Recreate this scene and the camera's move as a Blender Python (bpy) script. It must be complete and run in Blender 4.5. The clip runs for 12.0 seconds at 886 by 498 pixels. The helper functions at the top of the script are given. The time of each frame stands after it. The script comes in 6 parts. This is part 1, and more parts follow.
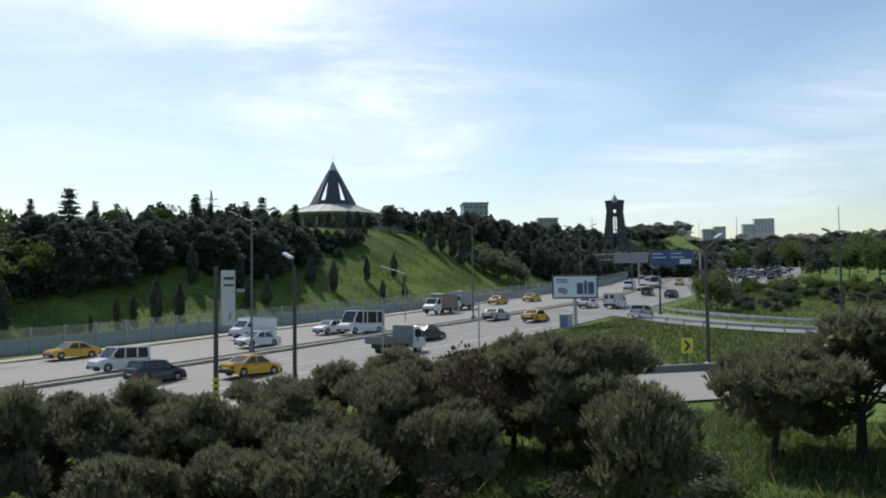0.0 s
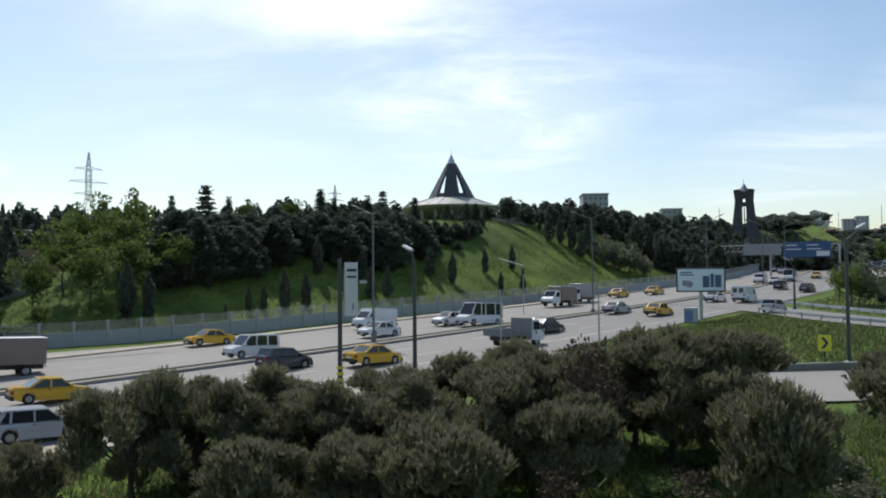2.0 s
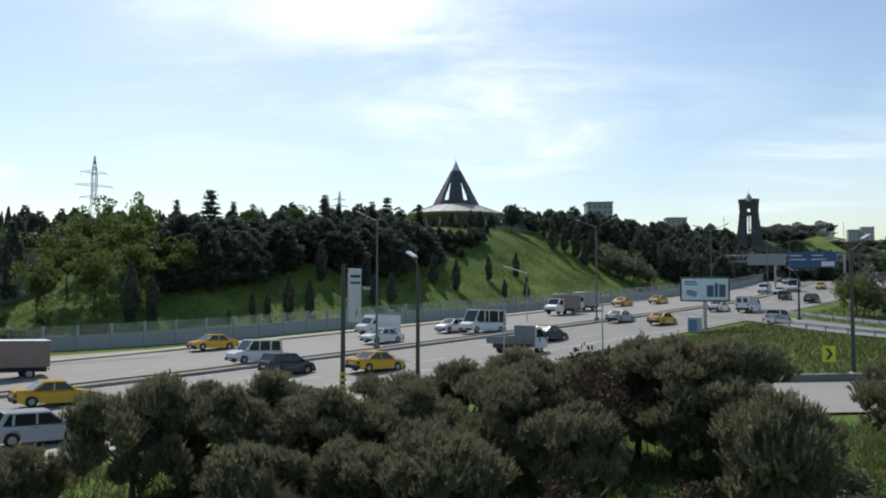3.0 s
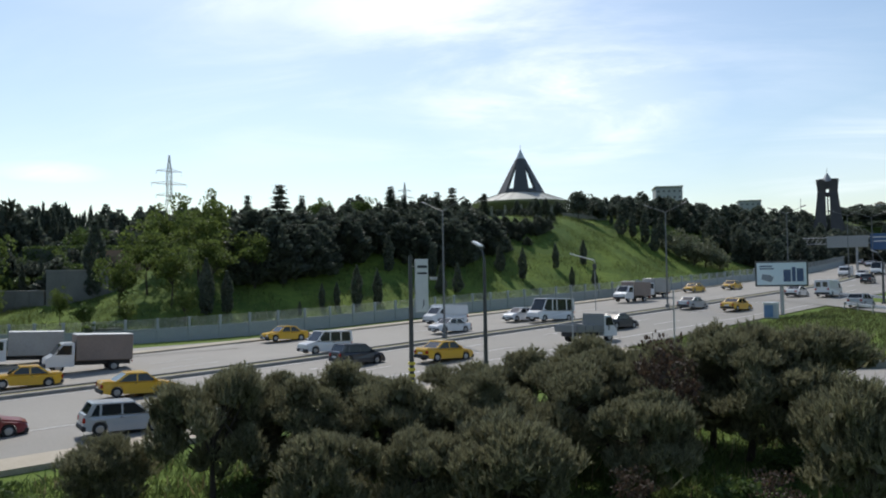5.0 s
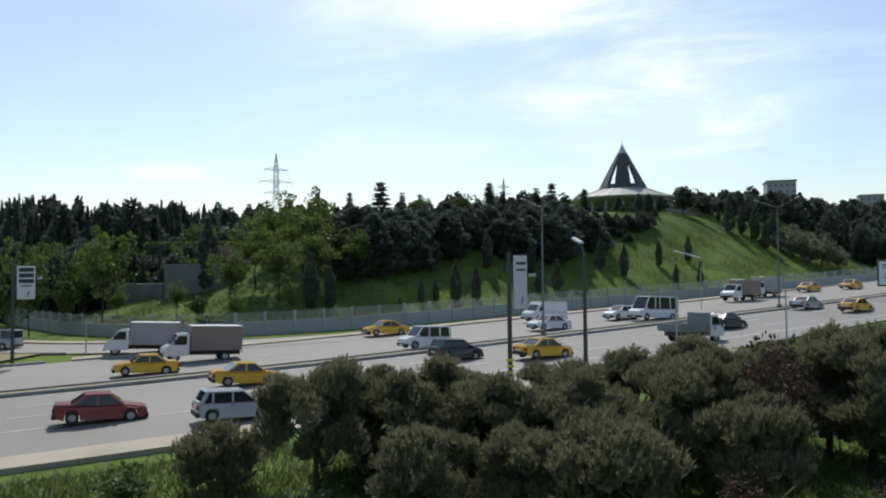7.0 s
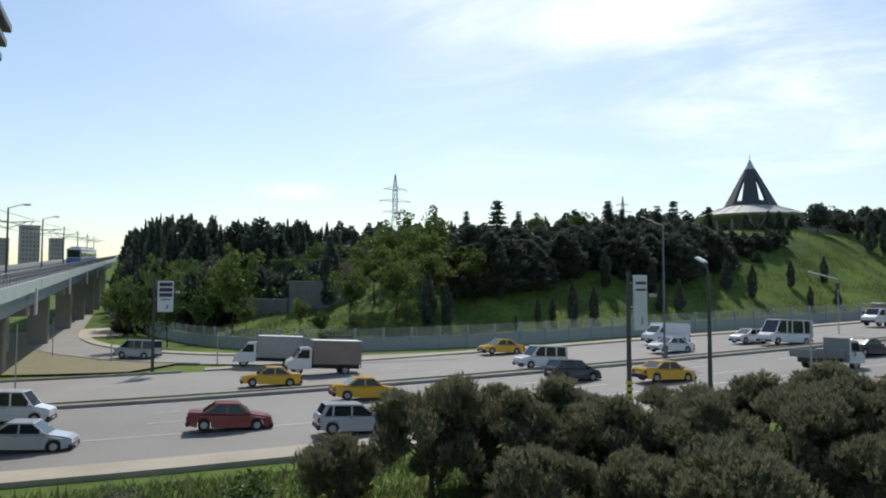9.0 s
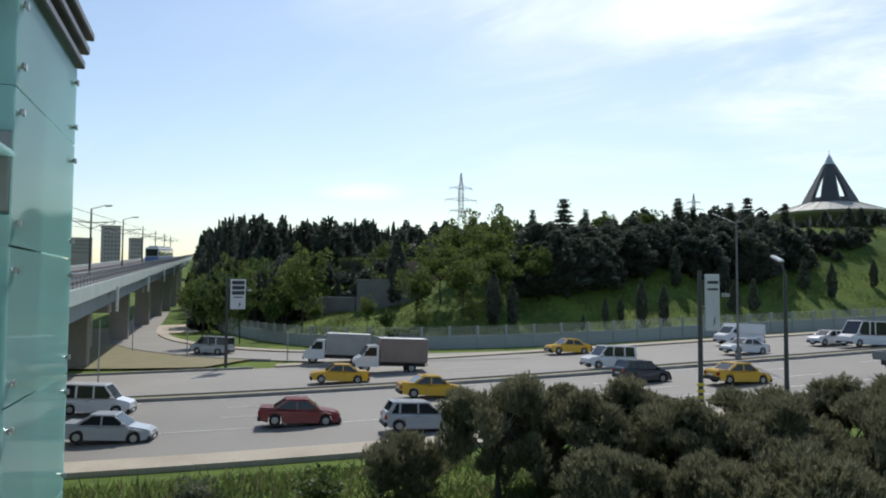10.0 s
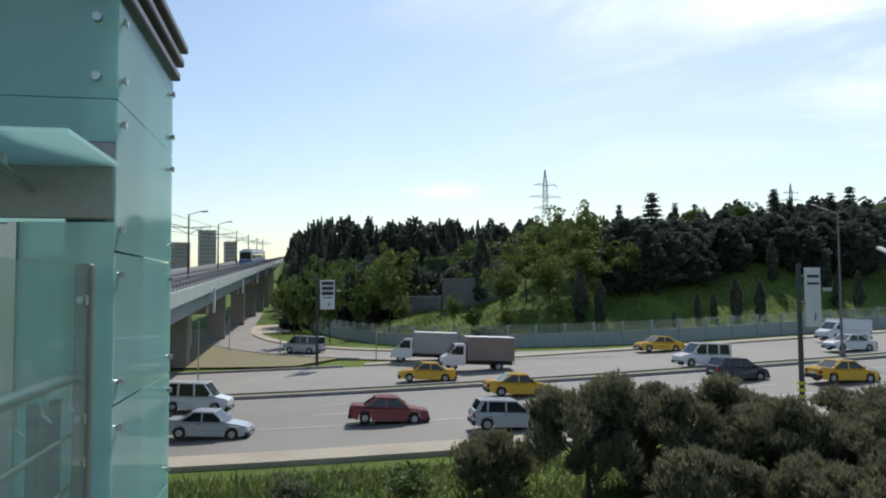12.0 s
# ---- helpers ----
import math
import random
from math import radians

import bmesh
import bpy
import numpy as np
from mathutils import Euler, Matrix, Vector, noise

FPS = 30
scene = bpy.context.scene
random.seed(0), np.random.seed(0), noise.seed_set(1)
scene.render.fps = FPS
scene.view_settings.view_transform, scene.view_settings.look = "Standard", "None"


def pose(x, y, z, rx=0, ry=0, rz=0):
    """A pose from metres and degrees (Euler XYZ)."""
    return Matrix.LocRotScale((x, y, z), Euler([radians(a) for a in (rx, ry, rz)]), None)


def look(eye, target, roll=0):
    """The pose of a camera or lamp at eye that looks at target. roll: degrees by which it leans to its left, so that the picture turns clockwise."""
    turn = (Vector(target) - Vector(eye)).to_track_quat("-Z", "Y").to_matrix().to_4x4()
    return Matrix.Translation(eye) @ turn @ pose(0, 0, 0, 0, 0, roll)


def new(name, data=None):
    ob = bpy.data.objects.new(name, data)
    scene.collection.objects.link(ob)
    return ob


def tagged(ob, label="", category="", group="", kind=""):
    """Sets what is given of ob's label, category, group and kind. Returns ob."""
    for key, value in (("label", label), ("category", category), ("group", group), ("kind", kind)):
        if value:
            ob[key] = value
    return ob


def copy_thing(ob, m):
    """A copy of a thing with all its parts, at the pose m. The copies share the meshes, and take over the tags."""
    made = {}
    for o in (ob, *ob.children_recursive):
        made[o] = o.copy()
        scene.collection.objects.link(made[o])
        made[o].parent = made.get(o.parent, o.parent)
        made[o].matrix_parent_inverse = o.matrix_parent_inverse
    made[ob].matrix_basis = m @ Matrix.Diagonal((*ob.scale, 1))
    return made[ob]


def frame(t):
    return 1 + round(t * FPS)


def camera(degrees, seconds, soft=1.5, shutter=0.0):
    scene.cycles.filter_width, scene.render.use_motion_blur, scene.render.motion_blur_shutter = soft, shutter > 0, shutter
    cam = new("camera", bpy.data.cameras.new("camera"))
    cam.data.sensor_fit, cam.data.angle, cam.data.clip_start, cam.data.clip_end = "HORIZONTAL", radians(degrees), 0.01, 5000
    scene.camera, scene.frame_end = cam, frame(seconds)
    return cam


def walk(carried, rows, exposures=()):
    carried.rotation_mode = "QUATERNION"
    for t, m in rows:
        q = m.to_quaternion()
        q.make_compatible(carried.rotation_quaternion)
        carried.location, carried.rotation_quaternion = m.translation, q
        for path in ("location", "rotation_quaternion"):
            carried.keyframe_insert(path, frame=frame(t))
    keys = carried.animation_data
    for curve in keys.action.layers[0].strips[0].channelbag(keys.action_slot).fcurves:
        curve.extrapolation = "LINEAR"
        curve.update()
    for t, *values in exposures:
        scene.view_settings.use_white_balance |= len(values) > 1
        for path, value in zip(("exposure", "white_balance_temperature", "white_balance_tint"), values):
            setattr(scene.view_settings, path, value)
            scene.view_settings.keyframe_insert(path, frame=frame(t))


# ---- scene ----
cam = camera(60.3, 12.0, soft=2.0)
EYE = (0.0, 0.0, 8.05)
# seconds, yaw, pitch, roll
PATH = [
    (0.0, -0.35, 2.78, 0.74),
    (0.5, 2.75, 2.52, 1.15),
    (1.0, 6.24, 2.07, 0.47),
    (1.5, 7.34, 2.20, 0.70),
    (2.0, 8.50, 2.29, 0.50),
    (2.5, 9.05, 2.47, 0.20),
    (3.0, 8.77, 2.81, -0.06),
    (5.0, 13.76, 2.06, 0.91),
    (5.5, 15.98, 1.91, 0.68),
    (6.0, 15.09, 0.69, -0.68),
    (6.5, 16.54, 1.34, 0.29),
    (6.7, 18.87, 1.61, 0.34),
    (8.3, 24.36, 2.48, 0.51),
    (8.5, 25.68, 3.31, 0.12),
    (9.0, 29.84, 3.28, -0.21),
    (9.5, 32.46, 3.51, -0.35),
    (10.0, 34.78, 3.16, -0.41),
    (10.5, 37.29, 3.06, -0.37),
    (11.0, 38.93, 3.06, -0.34),
    (11.5, 39.58, 3.08, -0.12),
    (12.0, 41.19, 3.04, 0.34),
]
walk(cam, [(t, pose(*EYE, 90 + p, r, y)) for t, y, p, r in PATH], [(0, 0.0, 6450, 10.0), (12, 0.0, 6450, 10.0)])

# ---- light ----
SUN_AZ, SUN_EL = 29.5, 50.0        # degrees left of +y, and above the horizon
world = bpy.data.worlds.new("world")
scene.world = world
world.use_nodes = True
wn, wl = world.node_tree.nodes, world.node_tree.links
wn.clear()


def wnode(kind, **kw):
    n = wn.new(kind)
    for k, val in kw.items():
        if k == "operation":
            n.operation = val
        elif k == "blend":
            n.blend_type = val
    return n


def wmath(op, a, b=None, clamp=False):
    n = wn.new("ShaderNodeMath")
    n.operation, n.use_clamp = op, clamp
    for i, q in enumerate((a, b)):
        if q is None:
            continue
        if isinstance(q, (int, float)):
            n.inputs[i].default_value = q
        else:
            wl.new(q, n.inputs[i])
    return n.outputs[0]


sky = wn.new("ShaderNodeTexSky")
sky.sky_type, sky.sun_disc = "NISHITA", False
sky.sun_elevation, sky.sun_rotation = radians(SUN_EL), radians(-SUN_AZ)
sky.air_density, sky.dust_density, sky.ozone_density = 1.2, 0.7, 2.0
coord = wn.new("ShaderNodeTexCoord")
sep = wn.new("ShaderNodeSeparateXYZ")
wl.new(coord.outputs["Generated"], sep.inputs[0])
# thin, streaky clouds: noise on a plane high over the ground
den = wmath("ADD", wmath("MAXIMUM", sep.outputs["Z"], 0.0), 0.16)
comb = wn.new("ShaderNodeCombineXYZ")
wl.new(wmath("DIVIDE", sep.outputs["X"], den), comb.inputs["X"])
wl.new(wmath("DIVIDE", sep.outputs["Y"], den), comb.inputs["Y"])
mapping = wn.new("ShaderNodeMapping")
mapping.inputs["Rotation"].default_value = (0, 0, radians(20))
mapping.inputs["Scale"].default_value = (0.55, 1.15, 1.0)
mapping.inputs["Location"].default_value = (1.9, 0.35, 0.0)
wl.new(comb.outputs[0], mapping.inputs["Vector"])


def wnoise(scale, detail, rough, distort):
    n = wn.new("ShaderNodeTexNoise")
    n.inputs["Scale"].default_value, n.inputs["Detail"].default_value = scale, detail
    n.inputs["Roughness"].default_value, n.inputs["Distortion"].default_value = rough, distort
    wl.new(mapping.outputs[0], n.inputs["Vector"])
    return n.outputs["Fac"]


def wramp(value, lo, hi):
    n = wn.new("ShaderNodeMapRange")
    n.interpolation_type = "SMOOTHSTEP"
    n.inputs["From Min"].default_value, n.inputs["From Max"].default_value = lo, hi
    wl.new(value, n.inputs["Value"])
    return n.outputs[0]


def direction(az, el):
    a, e = radians(az), radians(el)
    return (-math.sin(a) * math.cos(e), math.cos(a) * math.cos(e), math.sin(e))


def patch(az, el, wide, high, power):
    """A soft bank of cloud round a direction of the sky."""
    d = Vector(direction(az, el))
    side = Vector((math.cos(radians(az)), math.sin(radians(az)), 0))
    up = side.cross(d)
    dots = []
    for axis, size in ((side, wide), (up, high)):
        n = wn.new("ShaderNodeVectorMath")
        n.operation = "DOT_PRODUCT"
        wl.new(coord.outputs["Generated"], n.inputs[0])
        n.inputs[1].default_value = axis / math.sin(radians(size))
        dots.append(wmath("POWER", wmath("ABSOLUTE", n.outputs["Value"]), 2.0))
    r2 = wmath("ADD", dots[0], dots[1])
    return wmath("MULTIPLY", wmath("SUBTRACT", 1.0, wmath("MULTIPLY", r2, 1.0), True), power)


wisps = wramp(wnoise(1.5, 9.0, 0.62, 0.6), 0.40, 0.72)
banks = None
for p in ((4.5, 12.6, 13, 5.0, 1.0), (14, 20, 15, 5.0, 0.75), (-3, 21.5, 14, 3.5, 0.6), (-19, 7.5, 12, 4.2, 0.55), (12, 17, 30, 12, 0.35),
          (30, 21, 16, 4, 0.5), (41, 7.4, 4.0, 0.8, 0.5), (-40, 12, 20, 7, 0.5)):
    q = patch(*p)
    banks = q if banks is None else wmath("MAXIMUM", banks, q)
cloud = wmath("MULTIPLY", wmath("ADD", wmath("MULTIPLY", wisps, 0.75), 0.25), banks, True)
cloud = wmath("ADD", cloud, wmath("MULTIPLY", wisps, 0.05), True)
mixc = wn.new("ShaderNodeMix")
mixc.data_type = "RGBA"
wl.new(cloud, mixc.inputs["Factor"])
wl.new(sky.outputs[0], mixc.inputs["A"])
mixc.inputs["B"].default_value = (10.5, 10.8, 11.2, 1)
back = wn.new("ShaderNodeBackground")
back.inputs["Strength"].default_value = 0.125
wl.new(mixc.outputs["Result"], back.inputs["Color"])
wout = wn.new("ShaderNodeOutputWorld")
wl.new(back.outputs[0], wout.inputs["Surface"])

sun_data = bpy.data.lights.new("sun", "SUN")
sun_data.energy, sun_data.angle, sun_data.color = 3.6, radians(0.55), (1.0, 0.955, 0.89)
sun = new("sun", sun_data)
sun.matrix_world = look(Vector(direction(SUN_AZ, SUN_EL)) * 300, (0, 0, 0))

# ---- materials ----
MATS = {}


def mat(name, color, color2=None, rough=0.8, metal=0.0, scale=3.0, fine=40.0, bump=0.0, bump_scale=None, spec=0.5, spread=(0.35, 0.68),
        translucent=0.0, random_tint=0.0, island=0.0, coat=0.0):
    """A surface with colour that varies at two scales, and a fine relief."""
    if name in MATS:
        return MATS[name]
    m = bpy.data.materials.new(name)
    MATS[name] = m
    m.use_nodes = True
    nt = m.node_tree
    bsdf = nt.nodes["Principled BSDF"]
    outp = nt.nodes["Material Output"]
    c1 = (*color, 1)
    c2 = (*(color2 or [c * 0.75 for c in color]), 1)
    tc = nt.nodes.new("ShaderNodeTexCoord")
    n1 = nt.nodes.new("ShaderNodeTexNoise")
    n1.inputs["Scale"].default_value, n1.inputs["Detail"].default_value = scale, 6
    n2 = nt.nodes.new("ShaderNodeTexNoise")
    n2.inputs["Scale"].default_value, n2.inputs["Detail"].default_value = fine, 4
    for n in (n1, n2):
        nt.links.new(tc.outputs["Object"], n.inputs["Vector"])
    add = nt.nodes.new("ShaderNodeMath")
    add.operation = "MULTIPLY_ADD"
    nt.links.new(n2.outputs["Fac"], add.inputs[0])
    add.inputs[1].default_value = 0.4
    sub = nt.nodes.new("ShaderNodeMath")
    sub.operation = "MULTIPLY"
    nt.links.new(n1.outputs["Fac"], sub.inputs[0])
    sub.inputs[1].default_value = 0.6
    nt.links.new(sub.outputs[0], add.inputs[2])
    mr = nt.nodes.new("ShaderNodeMapRange")
    mr.inputs["From Min"].default_value, mr.inputs["From Max"].default_value = spread
    nt.links.new(add.outputs[0], mr.inputs["Value"])
    mx = nt.nodes.new("ShaderNodeMix")
    mx.data_type = "RGBA"
    mx.inputs["A"].default_value, mx.inputs["B"].default_value = c1, c2
    nt.links.new(mr.outputs[0], mx.inputs["Factor"])
    col = mx.outputs["Result"]
    if random_tint or island:
        hs = nt.nodes.new("ShaderNodeHueSaturation")
        if island:
            src = nt.nodes.new("ShaderNodeNewGeometry").outputs["Random Per Island"]
        else:
            src = nt.nodes.new("ShaderNodeObjectInfo").outputs["Random"]
        r2 = nt.nodes.new("ShaderNodeMapRange")
        amount = island or random_tint
        r2.inputs["To Min"].default_value, r2.inputs["To Max"].default_value = 1 - amount, 1 + amount
        nt.links.new(src, r2.inputs["Value"])
        nt.links.new(r2.outputs[0], hs.inputs["Value"])
        nt.links.new(col, hs.inputs["Color"])
        col = hs.outputs[0]
    nt.links.new(col, bsdf.inputs["Base Color"])
    bsdf.inputs["Roughness"].default_value, bsdf.inputs["Metallic"].default_value = rough, metal
    bsdf.inputs["Specular IOR Level"].default_value = spec
    bsdf.inputs["Coat Weight"].default_value = coat
    if bump:
        b = nt.nodes.new("ShaderNodeBump")
        b.inputs["Strength"].default_value, b.inputs["Distance"].default_value = bump, 0.03
        n3 = nt.nodes.new("ShaderNodeTexNoise")
        n3.inputs["Scale"].default_value, n3.inputs["Detail"].default_value = bump_scale or fine, 5
        nt.links.new(tc.outputs["Object"], n3.inputs["Vector"])
        nt.links.new(n3.outputs["Fac"], b.inputs["Height"])
        nt.links.new(b.outputs[0], bsdf.inputs["Normal"])
    if translucent:
        tr = nt.nodes.new("ShaderNodeBsdfTranslucent")
        nt.links.new(col, tr.inputs["Color"])
        ms = nt.nodes.new("ShaderNodeMixShader")
        ms.inputs[0].default_value = translucent
        nt.links.new(bsdf.outputs[0], ms.inputs[1])
        nt.links.new(tr.outputs[0], ms.inputs[2])
        nt.links.new(ms.outputs[0], outp.inputs["Surface"])
    return m


ASPHALT = mat("asphalt", (0.228, 0.214, 0.186), (0.178, 0.168, 0.147), rough=0.75, scale=0.12, fine=6, bump=0.15, bump_scale=60)
ASPHALT_OLD = mat("asphalt_dusty", (0.285, 0.268, 0.236), (0.235, 0.221, 0.195), rough=0.85, scale=0.2, fine=5, bump=0.15, bump_scale=60)
LINE = mat("road_paint", (0.62, 0.62, 0.60), (0.34, 0.33, 0.31), rough=0.7, scale=2, fine=20, spread=(0.3, 0.7))
CONCRETE = mat("concrete", (0.33, 0.32, 0.30), (0.24, 0.235, 0.22), rough=0.9, scale=0.5, fine=9, bump=0.2)
KERB = mat("kerb_stone", (0.30, 0.29, 0.27), (0.20, 0.19, 0.17), rough=0.9, scale=0.8, fine=12, bump=0.2, random_tint=0.12)
PAVING = mat("paving", (0.44, 0.385, 0.30), (0.31, 0.27, 0.20), rough=0.92, scale=0.4, fine=8, bump=0.2)
FENCE_CONCRETE = mat("fence_concrete", (0.35, 0.38, 0.38), (0.27, 0.30, 0.30), rough=0.9, scale=0.5, fine=10, bump=0.2)
STEEL_DARK = mat("dark_painted_steel", (0.06, 0.065, 0.065), (0.04, 0.043, 0.043), rough=0.5, scale=4, fine=60)
GALV = mat("galvanised_steel", (0.42, 0.43, 0.44), (0.32, 0.33, 0.34), rough=0.45, metal=0.6, scale=3, fine=50)
WHITE_PAINT = mat("white_paint", (0.74, 0.75, 0.75), (0.62, 0.63, 0.63), rough=0.45, scale=2, fine=30)
BARK = mat("bark", (0.07, 0.055, 0.042), (0.04, 0.032, 0.025), rough=0.95, scale=4, fine=25, bump=0.6)


def leafmat(name, c1, c2, tr=0.35, isl=0.35):
    return mat(name, c1, c2, rough=0.6, scale=0.7, fine=6, translucent=tr, island=isl, spec=0.25)


# pine and cypress albedo lifted: the pale haze veil is put in the colour
PINE = leafmat("pine_needles", (0.232, 0.226, 0.132), (0.145, 0.145, 0.086), 0.42, 0.42)
DARK_LEAF = leafmat("cypress_foliage", (0.100, 0.118, 0.088), (0.072, 0.088, 0.068), 0.40)
MID_LEAF = leafmat("green_foliage", (0.10, 0.145, 0.04), (0.065, 0.10, 0.03), 0.4)
LIGHT_LEAF = leafmat("spring_foliage", (0.138, 0.178, 0.046), (0.095, 0.132, 0.036), 0.45)
OLIVE_LEAF = leafmat("grey_green_foliage", (0.17, 0.185, 0.115), (0.12, 0.135, 0.082), 0.35)
BROWN_LEAF = leafmat("reddish_foliage", (0.085, 0.055, 0.04), (0.055, 0.042, 0.028), 0.3)
GRASS_BLADE = leafmat("grass_blades", (0.148, 0.178, 0.052), (0.092, 0.122, 0.040), 0.45, 0.45)
LAMP_GREY = mat("lamp_post_grey", (0.16, 0.17, 0.175), (0.12, 0.125, 0.13), rough=0.5, scale=3, fine=30)


# ---- meshes ----
def link(name, bm, material, parent=None, label="", smooth=False):
    me = bpy.data.meshes.new(name)
    bm.to_mesh(me)
    bm.free()
    return link_mesh(name, me, material, parent, label, smooth)


def link_mesh(name, me, material, parent=None, label="", smooth=False):
    for m in (material if isinstance(material, (list, tuple)) else [material]):
        me.materials.append(m)
    if smooth:
        me.polygons.foreach_set("use_smooth", [True] * len(me.polygons))
    ob = new(name, me)
    if parent is not None:
        ob.parent = parent
    if label:
        ob["label"] = label
    return ob


def part(name, bm, material, parent, label="", smooth=False):
    return link(name, bm, material, parent, label, smooth)


def empty(name, m=None):
    ob = new(name)
    ob.empty_display_size = 0.3
    if m is not None:
        ob.matrix_basis = m
    return ob


def box(bm, x0, x1, y0, y1, z0, z1, bevel=0.0, m=None):
    r = bmesh.ops.create_cube(bm, size=1.0)
    vs = r["verts"]
    bmesh.ops.scale(bm, vec=(x1 - x0, y1 - y0, z1 - z0), verts=vs)
    bmesh.ops.translate(bm, vec=((x0 + x1) / 2, (y0 + y1) / 2, (z0 + z1) / 2), verts=vs)
    if bevel:
        es = list({e for vv in vs for e in vv.link_edges})
        q = bmesh.ops.bevel(bm, geom=es, offset=bevel, segments=1, affect="EDGES", profile=0.7)
        vs = list({vv for f in q["faces"] for vv in f.verts} | {vv for vv in vs if vv.is_valid})
    if m is not None:
        bmesh.ops.transform(bm, matrix=m, verts=vs)
    return vs


def boxed(*a, **k):
    bm = bmesh.new()
    box(bm, *a, **k)
    return bm


def rod(bm, a, b, r0, r1=None, seg=8, caps=True):
    """A round bar from a to b."""
    a, b = Vector(a), Vector(b)
    r1 = r0 if r1 is None else r1
    m = Matrix.Translation((a + b) / 2) @ (b - a).to_track_quat("Z", "Y").to_matrix().to_4x4()
    return bmesh.ops.create_cone(bm, cap_ends=caps, segments=seg, radius1=r0, radius2=r1, depth=(b - a).length, matrix=m)["verts"]


def rods(*items, seg=8):
    bm = bmesh.new()
    for it in items:
        rod(bm, *it, seg=seg)
    return bm


def prism(bm, outline, y0, y1, m=None):
    """An outline in x and z, drawn out along y."""
    a = [bm.verts.new((x, y0, z)) for x, z in outline]
    b = [bm.verts.new((x, y1, z)) for x, z in outline]
    bm.faces.new(a)
    bm.faces.new(b[::-1])
    for i in range(len(a)):
        j = (i + 1) % len(a)
        bm.faces.new((a[j], a[i], b[i], b[j]))
    if m is not None:
        bmesh.ops.transform(bm, matrix=m, verts=a + b)
    bmesh.ops.recalc_face_normals(bm, faces=bm.faces)


def quads_mesh(name, co, per=4):
    """A mesh of loose faces, each with its own vertices."""
    n = len(co) // per
    me = bpy.data.meshes.new(name)
    me.vertices.add(len(co))
    me.vertices.foreach_set("co", np.asarray(co, dtype=np.float32).ravel())
    me.loops.add(len(co))
    me.loops.foreach_set("vertex_index", np.arange(len(co), dtype=np.int32))
    me.polygons.add(n)
    me.polygons.foreach_set("loop_start", np.arange(0, len(co), per, dtype=np.int32))
    me.update(calc_edges=True)
    return me


# ---- the lie of the land ----
def spline(points, step=2.0):
    """A smooth line through points."""
    pts = [np.array(p, float) for p in points]
    pts = [2 * pts[0] - pts[1]] + pts + [2 * pts[-1] - pts[-2]]
    res = []
    for i in range(1, len(pts) - 2):
        p0, p1, p2, p3 = pts[i - 1:i + 3]
        n = max(2, int(np.linalg.norm(p2 - p1) / step))
        for k in range(n):
            t = k / n
            res.append(0.5 * (2 * p1 + (p2 - p0) * t + (2 * p0 - 5 * p1 + 4 * p2 - p3) * t * t + (3 * p1 - p0 - 3 * p2 + p3) * t ** 3))
    res.append(pts[-2])
    return np.array(res)


MEDIAN = spline([(-190, -62), (-120, -20), (-70, 12), (-47, 30.5), (-32, 46), (-20.5, 60.5), (-10.0, 75), (4.6, 95.5), (18, 115.5), (32, 139), (45, 167), (57, 194.4),
                 (75, 240), (100, 310), (140, 420)])
FENCE = spline([(-330, 250), (-240, 182), (-150, 117), (-118, 93), (-98, 80), (-80, 70.5), (-66, 65.5), (-56, 65), (-45, 69), (-34, 78.5), (-24, 92), (-7, 113),
                (9, 134), (23, 156), (34, 173), (47, 203), (63, 245), (86, 310), (125, 420)])


def along(line):
    seg = np.linalg.norm(np.diff(line, axis=0), axis=1)
    return np.concatenate([[0], np.cumsum(seg)])


def tangents(line):
    t = np.gradient(line, axis=0)
    return t / np.linalg.norm(t, axis=1)[:, None]


def side_of(line, xy):
    """The signed distance of points from a line: positive on its left."""
    tn = tangents(line)
    res = np.empty(len(xy))
    for i in range(0, len(xy), 4000):
        q = xy[i:i + 4000]
        d = q[:, None, :] - line[None]
        k = np.argmin((d ** 2).sum(-1), axis=1)
        dd = d[np.arange(len(q)), k]
        res[i:i + 4000] = np.where(tn[k, 0] * dd[:, 1] - tn[k, 1] * dd[:, 0] > 0, 1, -1) * np.hypot(dd[:, 0], dd[:, 1])
    return res


def smooth(a, lo, hi):
    t = np.clip((a - lo) / (hi - lo), 0, 1)
    return t * t * (3 - 2 * t)


def plane(x, y):
    g = 0.0155 * np.asarray(x, float) + 0.0375 * np.asarray(y, float)
    return np.maximum(g, -3.0)


def land(x, y):
    """The height of the ground."""
    x, y = np.atleast_1d(np.asarray(x, float)), np.atleast_1d(np.asarray(y, float))
    e = side_of(FENCE, np.stack([x, y], -1))
    right = smooth(x + 0.35 * y, -42, -2)
    top = 6.0 + 8.0 * right
    width = 34.0
    t = np.clip((e - 1.2) / width, 0, 1)
    h = top * (0.25 * t + 0.75 * t * t * (3 - 2 * t))
    h += np.clip(e - width, 0, 120) * (0.075 - 0.045 * right)
    bumps = 0.45 * np.sin(x * 0.13 + 1.3) * np.sin(y * 0.11) + 0.25 * np.sin(x * 0.31 + y * 0.23)
    h += bumps * smooth(e, 3, 14)
    far = np.hypot(x, y)
    hills = 34 * smooth(far, 380, 1400) + 8 * smooth(far, 400, 1500) * np.sin(x * 0.004 + 1.0) * np.cos(y * 0.003)
    level = plane(x, y)
    cap = np.minimum(level, 34 + 0.012 * np.maximum(level - 34, 0))
    return cap + h + hills


def ground_at(x, y):
    return float(land(x, y)[0])


